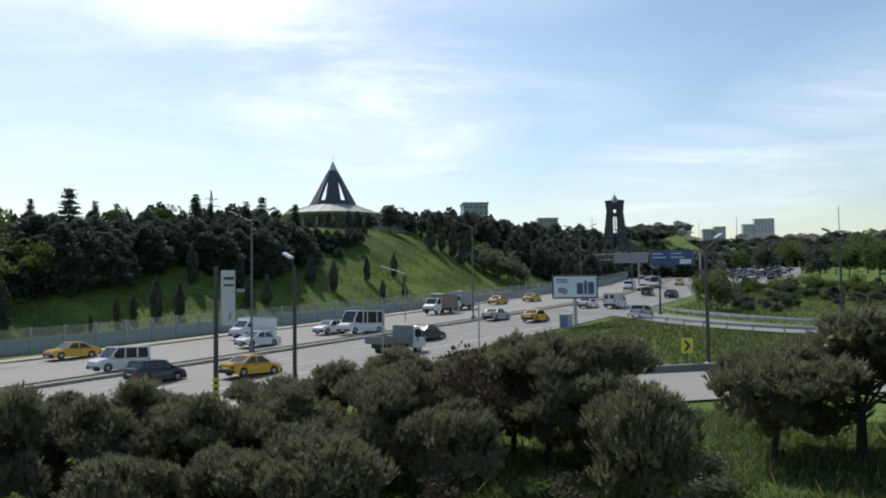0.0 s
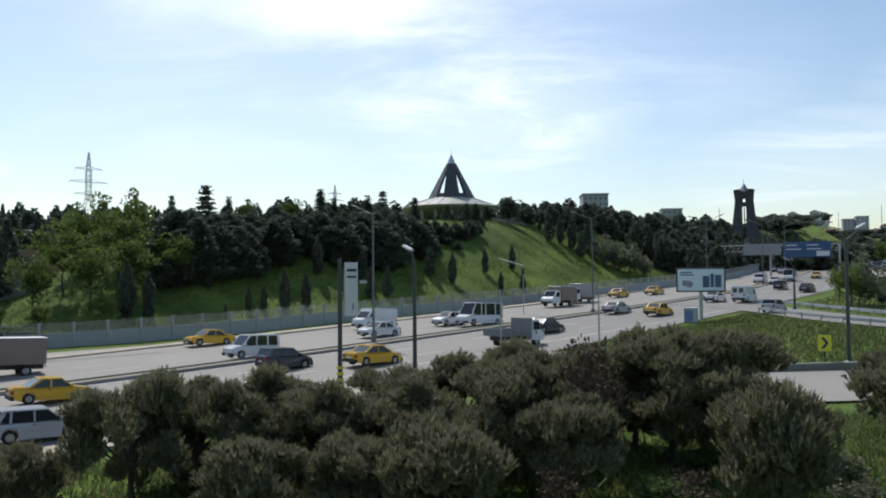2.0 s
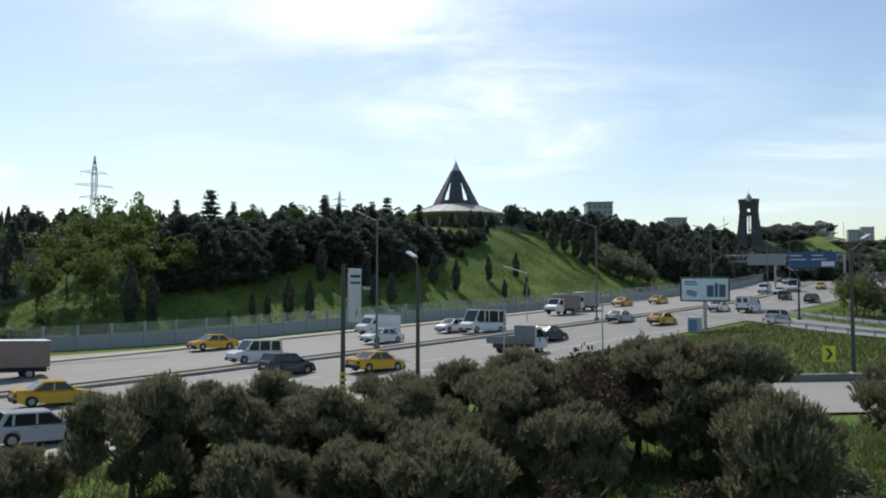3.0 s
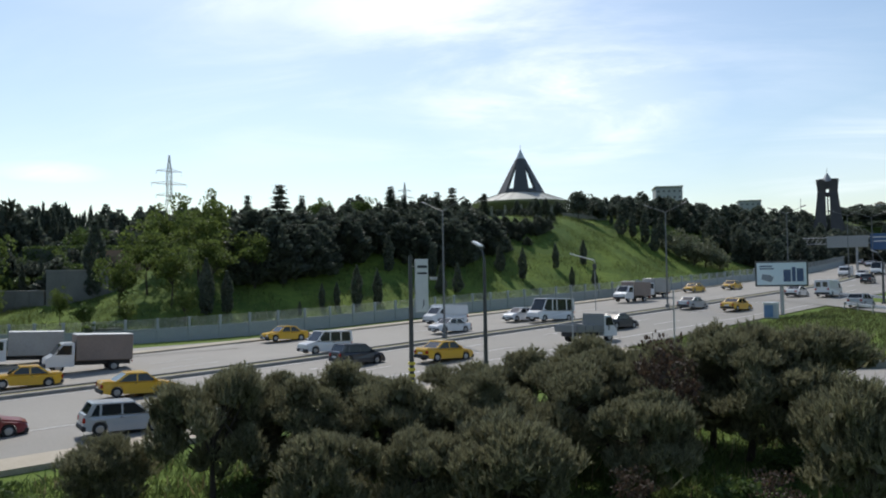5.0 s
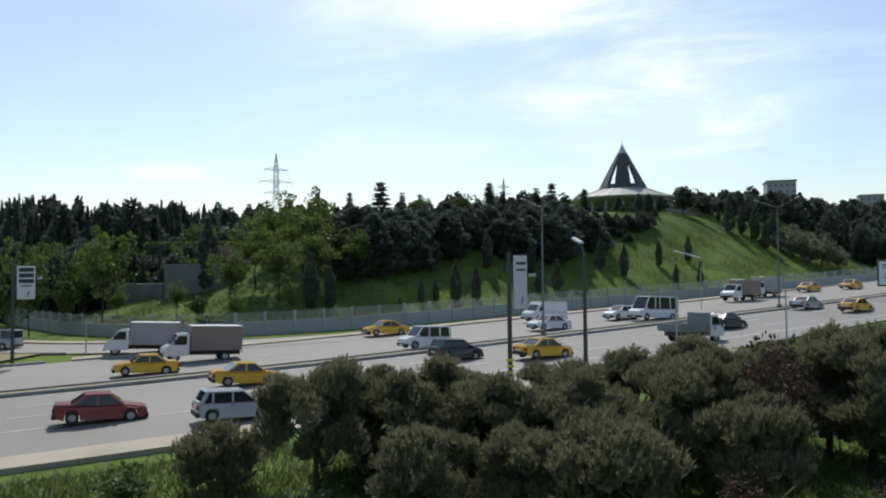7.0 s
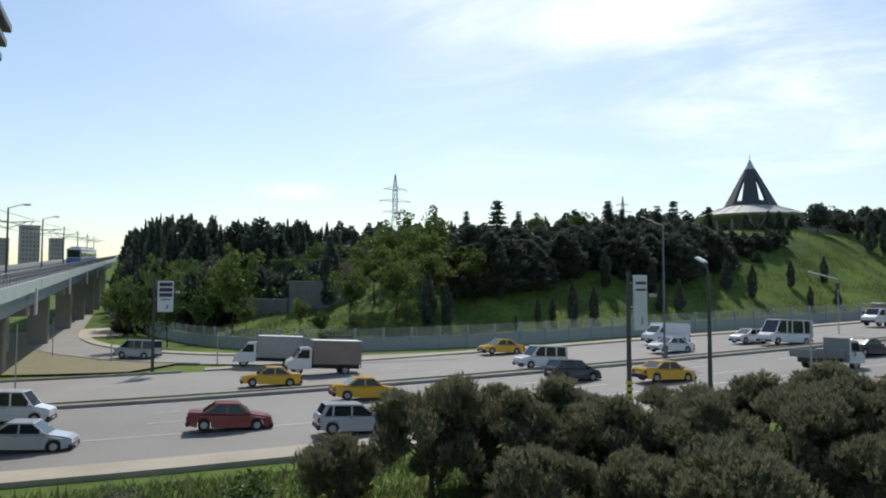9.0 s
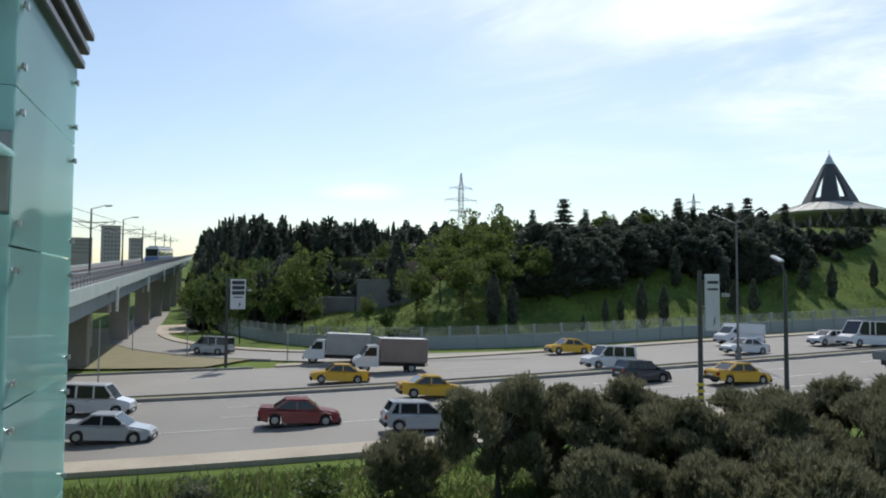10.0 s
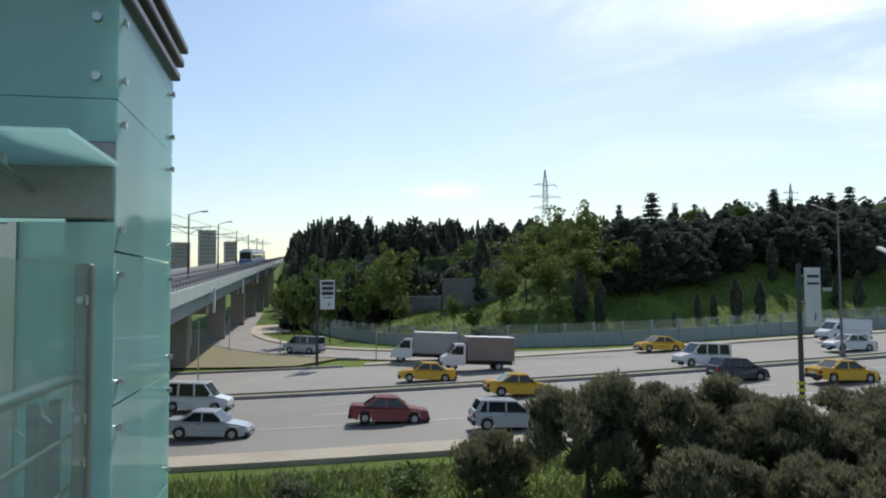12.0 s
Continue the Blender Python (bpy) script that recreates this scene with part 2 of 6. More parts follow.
def spaced(lo, hi, step, out_lo, out_hi, grow=1.28):
    mid = list(np.arange(lo, hi + step, step))
    q, s = [lo], step
    while q[-1] > out_lo:
        s *= grow
        q.append(q[-1] - s)
    w, s = [mid[-1]], step
    while w[-1] < out_hi:
        s *= grow
        w.append(w[-1] + s)
    return np.array(q[:0:-1] + mid + w[1:])


gx, gy = spaced(-150, 110, 2.2, -3500, 3500), spaced(-14, 230, 2.2, -3000, 4000)
XX, YY = np.meshgrid(gx, gy)
ZZ = land(XX.ravel(), YY.ravel())
verts = np.stack([XX.ravel(), YY.ravel(), ZZ], -1)
nx, ny = len(gx), len(gy)
ii = (np.arange(ny - 1)[:, None] * nx + np.arange(nx - 1)[None]).ravel()
me = bpy.data.meshes.new("ground")
me.from_pydata(verts.tolist(), [], np.stack([ii, ii + 1, ii + 1 + nx, ii + nx], -1).tolist())
GRASS = mat("grass", (0.140, 0.192, 0.038), (0.058, 0.098, 0.024), rough=0.95, scale=0.11, fine=1.1, bump=1.0, bump_scale=3, spread=(0.36, 0.62), spec=0.1)
ground = tagged(link_mesh("ground", me, GRASS, smooth=True), "green grass ground rising to a hillside", "ground", kind="structure")


def strip(name, line, lo, hi, lift, material, s0=None, s1=None, thick=0.0, follow=plane):
    """A band along a line, from offset lo to offset hi (left is positive)."""
    tn = tangents(line)
    nrm = np.stack([-tn[:, 1], tn[:, 0]], -1)
    s = along(line)
    keep = np.ones(len(line), bool)
    if s0 is not None:
        keep &= (s >= s0) & (s <= s1)
    p, nrm = line[keep], nrm[keep]
    lo = np.broadcast_to(lo, (len(line),))[keep]
    hi = np.broadcast_to(hi, (len(line),))[keep]
    bm = bmesh.new()
    rows = []
    for k in range(len(p)):
        a, b = p[k] + nrm[k] * lo[k], p[k] + nrm[k] * hi[k]
        za, zb = float(follow(a[0], a[1])) + lift, float(follow(b[0], b[1])) + lift
        row = [bm.verts.new((a[0], a[1], za)), bm.verts.new((b[0], b[1], zb))]
        if thick:
            row += [bm.verts.new((b[0], b[1], zb - thick)), bm.verts.new((a[0], a[1], za - thick))]
        rows.append(row)
    for r, q in zip(rows, rows[1:]):
        bm.faces.new((r[0], q[0], q[1], r[1]))
        if thick:
            bm.faces.new((r[1], q[1], q[2], r[2]))
            bm.faces.new((q[0], r[0], r[3], q[3]))
    if thick:
        bm.faces.new(rows[0])
        bm.faces.new(rows[-1][::-1])
    bmesh.ops.recalc_face_normals(bm, faces=bm.faces)
    return link(name, bm, material)


SM = along(MEDIAN)


def s_of(x, y):
    return float(SM[np.argmin(((MEDIAN - (x, y)) ** 2).sum(1))])


# carriageways: offsets from the middle of the central reserve
near_w = np.interp(SM, [s_of(-60, 20), s_of(-30, 48), s_of(0, 90), s_of(20, 118)], [-18.6, -18.0, -14.5, -13.5])
far_w = 15.6
road_near = tagged(strip("road_near", MEDIAN, near_w, -0.9, 0.10, ASPHALT), "grey asphalt carriageway with worn lane lines", "road", kind="structure")
road_far = tagged(strip("road_far", MEDIAN, 0.9, far_w, 0.10, ASPHALT_OLD), "pale dusty asphalt carriageway", "road", kind="structure")
tagged(strip("kerb_median_near", MEDIAN, -0.95, -0.62, 0.32, KERB, thick=0.4), "low concrete kerb of the central reserve", "kerb", kind="structure")
tagged(strip("kerb_median_far", MEDIAN, 0.62, 0.95, 0.32, KERB, thick=0.4), "low concrete kerb of the central reserve", "kerb", kind="structure")
SOIL = mat("dry_soil", (0.19, 0.18, 0.08), (0.24, 0.20, 0.12), rough=0.95, scale=0.4, fine=3, bump=0.6, bump_scale=8)
tagged(strip("median_soil", MEDIAN, -0.62, 0.62, 0.22, SOIL), "strip of soil and dry grass between kerbs", "verge", kind="structure")
tagged(strip("pavement_far", MEDIAN, far_w, far_w + 1.7, 0.26, PAVING, s_of(-40, 38), SM[-1], thick=0.35), "narrow pavement below the fence", "pavement", kind="structure")
tagged(strip("pavement_near", MEDIAN, near_w - 2.1, near_w, 0.24, PAVING, s_of(-120, -20), s_of(-14, 70), thick=0.4), "raised dusty pavement beside the road", "pavement", kind="structure")

# slip road, its island and its forecourt
SLIP = spline([(-36, 65), (-46, 58.5), (-57, 55.2), (-68, 54.6), (-82, 57.5), (-96, 63.5), (-112, 73.5), (-135, 91), (-175, 121)])
tagged(strip("slip_road", SLIP, -3.4, 3.4, 0.13, ASPHALT_OLD), "pale asphalt slip road", "road", kind="structure")
tagged(strip("slip_pavement", SLIP, -4.8, -3.4, 0.28, PAVING, 14, 72, thick=0.3), "pale kerbed pavement along the slip road", "pavement", kind="structure")
tagged(strip("forecourt", SLIP, -9.5, -3.4, 0.16, mat("beige_concrete", (0.5, 0.43, 0.34), (0.42, 0.36, 0.28), rough=0.9, scale=0.3, fine=6), 72, 98), "beige concrete forecourt", "pavement", kind="structure")
tagged(strip("island_kerb", SLIP, 3.4, 3.7, 0.26, KERB, 22, 80, thick=0.3), "kerb of the grassy traffic island", "kerb", kind="structure")
avail = np.clip(side_of(MEDIAN, SLIP) - far_w - 0.5, 3.75, 40)
tagged(strip("traffic_island", SLIP, 3.7, np.maximum(avail, 3.75), 0.2, SOIL, 24, 96), "dry yellowish grass traffic island", "verge", kind="structure")
tagged(strip("far_kerb", MEDIAN, far_w, far_w + 0.35, 0.28, KERB, s_of(-120, -20), s_of(-42, 36), thick=0.35), "kerb of the grassy traffic island", "kerb", kind="structure")

# ramps beyond the near carriageway
RAMP = spline([(17, 112), (22.5, 103), (26, 94), (29, 84), (33.5, 75.5), (41, 68.5), (53, 62.5), (80, 55), (140, 42)])
tagged(strip("ramp_road", RAMP, -3.6, 3.2, 0.14, ASPHALT), "curved asphalt ramp between crash barriers", "road", kind="structure")
LOOP = spline([(-24, 28), (-12, 36.5), (0, 42.5), (12, 45), (24, 46), (45, 44), (90, 34)])
tagged(strip("loop_road", LOOP, -4.6, 4.6, 0.12, ASPHALT_OLD, 22, 200), "pale asphalt feeder road behind the pines", "road", kind="structure")
tagged(strip("loop_kerb", LOOP, 4.6, 5.0, 0.55, mat("mossy_concrete", (0.19, 0.2, 0.17), (0.13, 0.14, 0.115), rough=0.9, scale=0.5, fine=6), 24, 200, thick=0.6), "low concrete parapet along the feeder road", "wall", kind="structure")


# ---- plants ----
rng = np.random.default_rng(7)


def unit(n):
    v = rng.normal(size=(n, 3))
    return v / np.linalg.norm(v, axis=1)[:, None]


def leaf_faces(c, size, along_dir=None, narrow=0.6):
    """Small bent-diamond leaves at the points c."""
    n = len(c)
    a = unit(n) if along_dir is None else along_dir + 0.55 * unit(n)
    a /= np.linalg.norm(a, axis=1)[:, None]
    b = np.cross(a, unit(n))
    b /= np.linalg.norm(b, axis=1)[:, None] + 1e-9
    s = size * rng.uniform(0.6, 1.3, n)[:, None]
    co = np.stack([c - a * s * 0.5, c + b * s * 0.5 * narrow, c + a * s * 0.6, c - b * s * 0.5 * narrow], 1)
    return co.reshape(-1, 3)


def trunk_mesh(bm, height, r, lean=0.0, seg=7):
    pts = [Vector((lean * math.sin(k * 0.9) * k * 0.12, lean * k * 0.1, height * k / 4 - (0.3 if k == 0 else 0))) for k in range(5)]
    for k in range(4):
        rod(bm, pts[k], pts[k + 1], r * (1 - 0.17 * k), r * (1 - 0.17 * (k + 1)), seg, caps=(k in (0, 3)))
    return pts


def plant(name, crown_me, trunk_bm, leaf, label, category, bark=BARK):
    ob = empty(name)
    tagged(ob, label, category)
    part("trunk", trunk_bm, bark, ob)
    link_mesh("crown", crown_me, leaf, ob)
    return ob


def cypress(label, h=7.0, r=0.85, n=1100, leaf=DARK_LEAF):
    bm = bmesh.new()
    trunk_mesh(bm, h * 0.5, 0.11)
    z = rng.beta(1.15, 1.5, n)
    prof = np.where(z < 0.18, 0.55 + 2.5 * z, (1 - (np.maximum(z - 0.18, 0) / 0.82) ** 1.6) ** 0.8) * r
    lob = 1 + 0.18 * np.sin(9 * z + rng.uniform(0, 6))
    th = rng.uniform(0, 2 * np.pi, n)
    lob += 0.16 * np.sin(3 * th + 14 * z)
    rad = prof * lob * rng.uniform(0.45, 1.0, n) ** 0.5
    c = np.stack([rad * np.cos(th), rad * np.sin(th), 0.25 + z * (h - 0.3)], -1)
    d = np.stack([0.35 * np.cos(th), 0.35 * np.sin(th), np.ones(n)], -1)
    return plant("cypress", quads_mesh("crown", leaf_faces(c, 0.46, d, 0.55)), bm, leaf, label, "cypress")


def fir(label, h=13.0, r=3.2, n=3800, leaf=DARK_LEAF):
    bm = bmesh.new()
    trunk_mesh(bm, h * 0.9, 0.22)
    tiers = 19
    cs, ds = [], []
    for k in range(tiers):
        f = k / (tiers - 1)
        z0 = h * (0.06 + 0.92 * f) + rng.uniform(-0.25, 0.25)
        reach = (r * (1 - f) ** 0.95 + 0.12) * rng.uniform(0.8, 1.15)
        arms = max(3, int(8 * (1 - f)) + 3)
        for a in range(arms):
            th = 2 * math.pi * (a + rng.uniform(-0.3, 0.3)) / arms + k
            L = reach * rng.uniform(0.65, 1.12)
            m = max(4, int(n / tiers / arms * (0.4 + 1.2 * (1 - f))))
            t = rng.uniform(0.1, 1, m)
            spread = 0.22 + 0.25 * (1 - t)
            c = np.stack([np.cos(th) * L * t, np.sin(th) * L * t, z0 - 0.28 * L * t + 0.12 * L * t * t], -1) + rng.normal(size=(m, 3)) * spread[:, None] * np.array([1, 1, 0.45])
            cs.append(c)
            ds.append(np.tile([math.cos(th), math.sin(th), 0.15], (m, 1)))
    return plant("fir_tree", quads_mesh("crown", leaf_faces(np.concatenate(cs), 0.55, np.concatenate(ds), 0.5)), bm, leaf, label, "fir tree")


def evergreen(label, h=9.0, r=2.6, n=1750, leaf=DARK_LEAF, power=1.25):
    """A dense ragged conifer, clad to the ground."""
    bm = bmesh.new()
    trunk_mesh(bm, h * 0.7, 0.2)
    z = rng.beta(1.1, 1.6, n)
    th = rng.uniform(0, 2 * np.pi, n)
    ph = rng.uniform(0, 6, 4)
    prof = r * np.where(z < 0.12, 0.6 + 3.2 * z, (1 - (np.maximum(z - 0.12, 0) / 0.88) ** power)) ** 0.8
    lob = 1 + 0.22 * np.sin(2 * th + ph[0] + 5 * z) + 0.16 * np.sin(5 * th + ph[1] - 9 * z) + 0.16 * np.sin(17 * z + ph[2] + 2 * th)
    rad = prof * lob * rng.uniform(0.35, 1.0, n) ** 0.45
    c = np.stack([rad * np.cos(th), rad * np.sin(th), 0.15 + z * h + 0.25 * np.sin(3 * th + ph[3])], -1)
    d = np.stack([np.cos(th), np.sin(th), 0.55 + 0 * th], -1)
    return plant("dark_evergreen", quads_mesh("crown", leaf_faces(c, 0.82, d, 0.62)), bm, leaf, label, "evergreen tree")


def broadleaf(name, label, h=8.0, r=3.6, base=0.28, clumps=46, per=55, size=0.34, leaf=MID_LEAF, category="tree", cr=0.95, trunk_r=0.16):
    bm = bmesh.new()
    pts = trunk_mesh(bm, h * (base + 0.18), trunk_r, lean=0.5)
    top = pts[-1]
    mid, hz = h * (base + 1) / 2, h * (1 - base) / 2
    cs, ds = [], []
    for k in range(clumps):
        u = unit(1)[0]
        q = np.array([u[0] * r, u[1] * r, u[2] * hz]) * rng.uniform(0.45, 0.95) * (0.8 + 0.35 * math.sin(3 * math.atan2(u[1], u[0]) + 1.0))
        q[2] = np.clip(q[2], -hz * 0.85, hz * 0.92)
        q[2] += mid
        if k % 5 == 0:
            rod(bm, top * 0.8, Vector(q), trunk_r * 0.35, trunk_r * 0.12, 5)
        rr = cr * rng.uniform(0.6, 1.25)
        e = unit(per)
        cs.append(q + e * rr * rng.uniform(0.3, 1.0, per)[:, None] ** 0.5 * np.array([1, 1, 0.72]))
        ds.append(e + [0, 0, 0.3])
    return plant(name, quads_mesh("crown", leaf_faces(np.concatenate(cs), size, np.concatenate(ds), 0.7)), bm, leaf, label, category)


def pine(label, h=5.2, r=2.7, base=0.3, clumps=64, tufts=46, leaf=PINE, name="pine_tree"):
    """A bushy pine: needle tufts that stand up from rounded pads."""
    bm = bmesh.new()
    pts = trunk_mesh(bm, h * 0.62, 0.15, lean=0.7)
    mid, hz = h * (base + 1) / 2 - 0.1, h * (1 - base) / 2
    tri, core = [], []
    lobes = []
    for k in range(19):
        u = unit(1)[0]
        u[2] = abs(u[2]) if k < 8 else u[2] * 0.95 - 0.1
        size = rng.uniform(0.62, 1.0)
        q = np.array([u[0] * (r - size * 0.8), u[1] * (r - size * 0.8), u[2] * (hz - size * 0.55)]) * rng.uniform(0.8, 1.0)
        lobes.append((q + (0, 0, mid), size))
    for k in range(clumps):
        base_at, size = lobes[k % 19]
        u = unit(1)[0]
        if u[2] < -0.4:
            u[2] *= -0.7
        q = base_at + u * size * rng.uniform(0.55, 0.85)
        if k % 6 == 0:
            rod(bm, pts[rng.integers(2, 5)], Vector(q), 0.05, 0.02, 5)
        rr = rng.uniform(0.34, 0.56)
        n = tufts
        e = unit(n)
        e[:, 2] = np.abs(e[:, 2]) * 1.0 - 0.25
        c = q + e * rr * rng.uniform(0.55, 1.0, n)[:, None]
        axis = e * 0.45 + u * 0.2 + np.array([0, 0, 0.95]) + 0.25 * unit(n)
        axis /= np.linalg.norm(axis, axis=1)[:, None]
        ln = rng.uniform(0.16, 0.34, n)
        for j in range(9):
            f = rng.uniform(0, 1, n)[:, None]
            root = c + axis * (ln * f[:, 0])[:, None]
            d = axis + 0.5 * unit(n)
            d /= np.linalg.norm(d, axis=1)[:, None]
            wv = np.cross(d, unit(n))
            wv /= np.linalg.norm(wv, axis=1)[:, None] + 1e-9
            tip = root + d * rng.uniform(0.14, 0.26, n)[:, None]
            tri.append(np.stack([root - wv * 0.019, root + wv * 0.019, tip], 1).reshape(-1, 3))
        e2 = unit(16)
        cc = q + e2 * rr * 0.5 * rng.uniform(0, 1, 16)[:, None]
        core.append(leaf_faces(cc, 0.34, None, 0.8).reshape(-1, 4, 3)[:, [0, 1, 2, 0, 2, 3]].reshape(-1, 3))
    return plant(name, quads_mesh("crown", np.concatenate(tri + core), per=3), bm, leaf, label, "pine tree")


def place(ob, x, y, s=1.0, sz=None, turn=None, z=None, group=""):
    sz = s if sz is None else sz
    turn = rng.uniform(0, 360) if turn is None else turn
    m = pose(x, y, (ground_at(x, y) if z is None else z), 0, 0, turn) @ Matrix.Diagonal((s, s, sz, 1))
    if ob.get("used"):
        q = copy_thing(ob, m @ Matrix.Diagonal((*[1 / e for e in ob.scale], 1)))
    else:
        ob["used"] = 1
        ob.matrix_basis = m
        q = ob
    if group:
        q["group"] = group
    return q


def polar(az, d):
    return -math.sin(radians(az)) * d, math.cos(radians(az)) * d


# foreground pines: bearing, distance, top height above the ground, crown width
PINES = [pine("bushy dark olive pine with upright needle tufts on rough grass", 5.1, 2.8, bs, 133, 48) for bs in (0.16, 0.06, 0.12, 0.03)]
SLIM = [pine("small rounded young pine on rough grass", h=3.0, r=1.8, base=0.0, clumps=76, tufts=44), pine("low bushy pine with pale upright shoots on grass", h=3.6, r=2.0, base=0.0, clumps=76, tufts=46)]
def place_top(ob, az, d, el, native, wide, group):
    """Stand a tree at a bearing so that its top reaches an angle over the eye."""
    x, y = polar(az, d)
    h = EYE[2] + d * math.tan(radians(el)) - ground_at(x, y)
    tall = max(h, 1.6) / native
    return place(ob, x, y, min(wide, 1.5 * tall), tall, group=group)


# bearing, distance, angle of the top, width
for az, d, el, wide, k in ((30.6, 26.6, -6.2, 0.58, 0), (27.7, 28.5, -6.8, 0.58, 2), (21.7, 29.0, -6.7, 0.78, 1), (17.7, 26.5, -7.9, 0.57, 3), (12.9, 29.5, -6.9, 0.68, 2),
                           (7.6, 30.0, -6.1, 0.77, 1), (2.9, 31.0, -5.2, 0.71, 3), (-5.4, 31.5, -4.3, 0.72, 1), (-10.2, 32.0, -3.4, 0.91, 0), (-23.4, 32.0, -4.7, 0.66, 0),
                           (-28.8, 33.0, -2.6, 1.20, 1), (1.8, 30.0, -5.9, 0.57, 2),
                           (-31.5, 33, -4.0, 1.0, 1), (-36, 30, -4.5, 0.9, 2), (24.7, 27.5, -7.6, 0.6, 3), (-7.8, 30, -4.9, 0.75, 2), (-1.6, 31, -5.4, 0.7, 3), (15.2, 27.5, -7.8, 0.6, 0),
                           (10.2, 26.5, -7.6, 0.6, 1), (5.2, 27, -6.9, 0.65, 2)):
    place_top(PINES[k], az, d, el, 5.0, 1.36 * wide, "roadside pines")
for az, d, el, wide, k in ((37.5, 27.8, -10.8, 0.80, 0), (8.8, 22.5, -11.1, 1.02, 0), (22.6, 22.5, -11.7, 0.79, 1), (-0.9, 25.0, -9.1, 0.88, 1), (-14.9, 25.5, -7.9, 0.95, 0), (15.5, 23.0, -11.7, 0.72, 1)):
    place_top(SLIM[k], az, d, el, (2.95, 3.5)[k], 1.08 * wide, "young pines")

# trees of the hillside
CYP = [cypress("dark slender cypress on the grassy slope", 7.0, 0.9), cypress("dark slender cypress on the grassy slope", 7.0, 1.05), cypress("tall dark columnar cypress", 7.0, 0.7)]
FIR = [fir("tall dark fir above the other trees"), fir("tall dark fir above the other trees", 12.0, 3.0)]
DARK = [evergreen("dense dark evergreen tree on the hilltop", 9.0, rr, power=pw) for rr, pw in ((2.6, 2.4), (2.9, 1.6), (2.3, 3.2))]
LIGHT = [broadleaf("leafy_tree", "spring-green leafy tree on the slope", 9.0, 4.2, 0.25, 60, 55, 0.36, LIGHT_LEAF, cr=1.0) for _ in range(2)]
MIDT = [broadleaf("round_tree", "rounded mid-green tree among the others", 7.0, 3.0, 0.2, 44, 45, 0.42, MID_LEAF) for _ in range(2)]
RED = [broadleaf("sapling", "thin sapling with sparse reddish-brown leaves", 5.0, 1.3, 0.2, 30, 26, 0.17, BROWN_LEAF, "sapling", cr=0.5, trunk_r=0.05)]
MIDT.append(broadleaf("dark_round_tree", "dark rounded tree near the monument", 7.0, 3.2, 0.12, 56, 45, 0.5, DARK_LEAF, cr=1.1))
GREY = [broadleaf("grey_green_shrub", "large grey-green shrub on the slope", 5.0, 3.2, 0.02, 46, 45, 0.36, OLIVE_LEAF, category="shrub")]
# ---- trees on the hill ----
def along_fence(x, back):
    """The point behind the fence where it passes x."""
    k = int(np.argmin(np.abs(FENCE[:, 0] - x) + 1000 * (FENCE[:, 1] < 60)))
    t = tangents(FENCE)[k]
    return FENCE[k, 0] - t[1] * back, FENCE[k, 1] + t[0] * back


def belt(kinds, x0, x1, backs, step, lo, hi, group, chance=1.0):
    for back in backs:
        x = x0 + rng.uniform(0, step)
        while x < x1:
            if rng.random() < chance:
                px, py = along_fence(x, back + rng.uniform(-2.2, 2.2))
                place(kinds[rng.integers(len(kinds))], px, py, rng.uniform(lo, hi), rng.uniform(lo, hi), group=group)
            x += step * rng.uniform(0.6, 1.25)


# single cypresses on the open slope
for x, y, h in ((-33.5, 91, 5.4), (-31.7, 93.8, 4.6), (-36.8, 87.6, 3.0), (-35.6, 89.5, 3.0), (-37.8, 83.3, 1.8), (-23.8, 105.9, 4.3), (-25.6, 103.4, 4.2), (-16.4, 119.9, 5.0),
                (-19.8, 118.9, 4.6), (-12, 128.4, 4.2), (-8.9, 122.2, 3.3), (-5.6, 126.4, 3.0), (-7.8, 134.8, 4.4), (-43.2, 90.2, 4.0), (-33.5, 104.2, 5.5), (-28, 108, 5.0),
                (-47.2, 78.6, 6.5), (-45.4, 80.0, 5.0), (-70.6, 89.5, 10.5), (-75.4, 90.1, 4.5), (-81.5, 95, 5.0), (-1.6, 163, 6.5), (0.8, 164, 6.0), (3.2, 163, 7.0), (6.5, 165, 6.5), (5.0, 160, 5.5)):
    place(CYP[rng.integers(2)], x, y, h / 6.2, h / 7.0, group="slope cypresses")

# dense dark belt along the crest
def foot_row(n, az0, az1, feet, behind, low, high, wide):
    """A row of trees whose feet follow the lower edge of the dark belt; feet: bearings and angles of that edge."""
    for k in range(n):
        az = az0 + (az1 - az0) * (k + rng.uniform(-0.4, 0.4)) / n
        edge = np.interp(az, [p[0] for p in feet], [p[1] for p in feet]) + rng.uniform(0.0, 0.6)
        d = np.arange(88.0, 190.0, 1.0)
        px, py = -np.sin(np.radians(az)) * d, np.cos(np.radians(az)) * d
        up = np.degrees(np.arctan2(land(px, py) - EYE[2], d))
        hit = np.nonzero((up > edge) & (side_of(FENCE, np.stack([px, py], -1)) > 4))[0]
        dist = (d[hit[0]] if len(hit) else 150.0) + behind + rng.uniform(-1.5, 1.5)
        place_top(DARK[rng.integers(3)], az, dist, rng.uniform(low, high) - 0.5 * (az < 11.5), 9.3, rng.uniform(*wide), "dark hilltop trees")


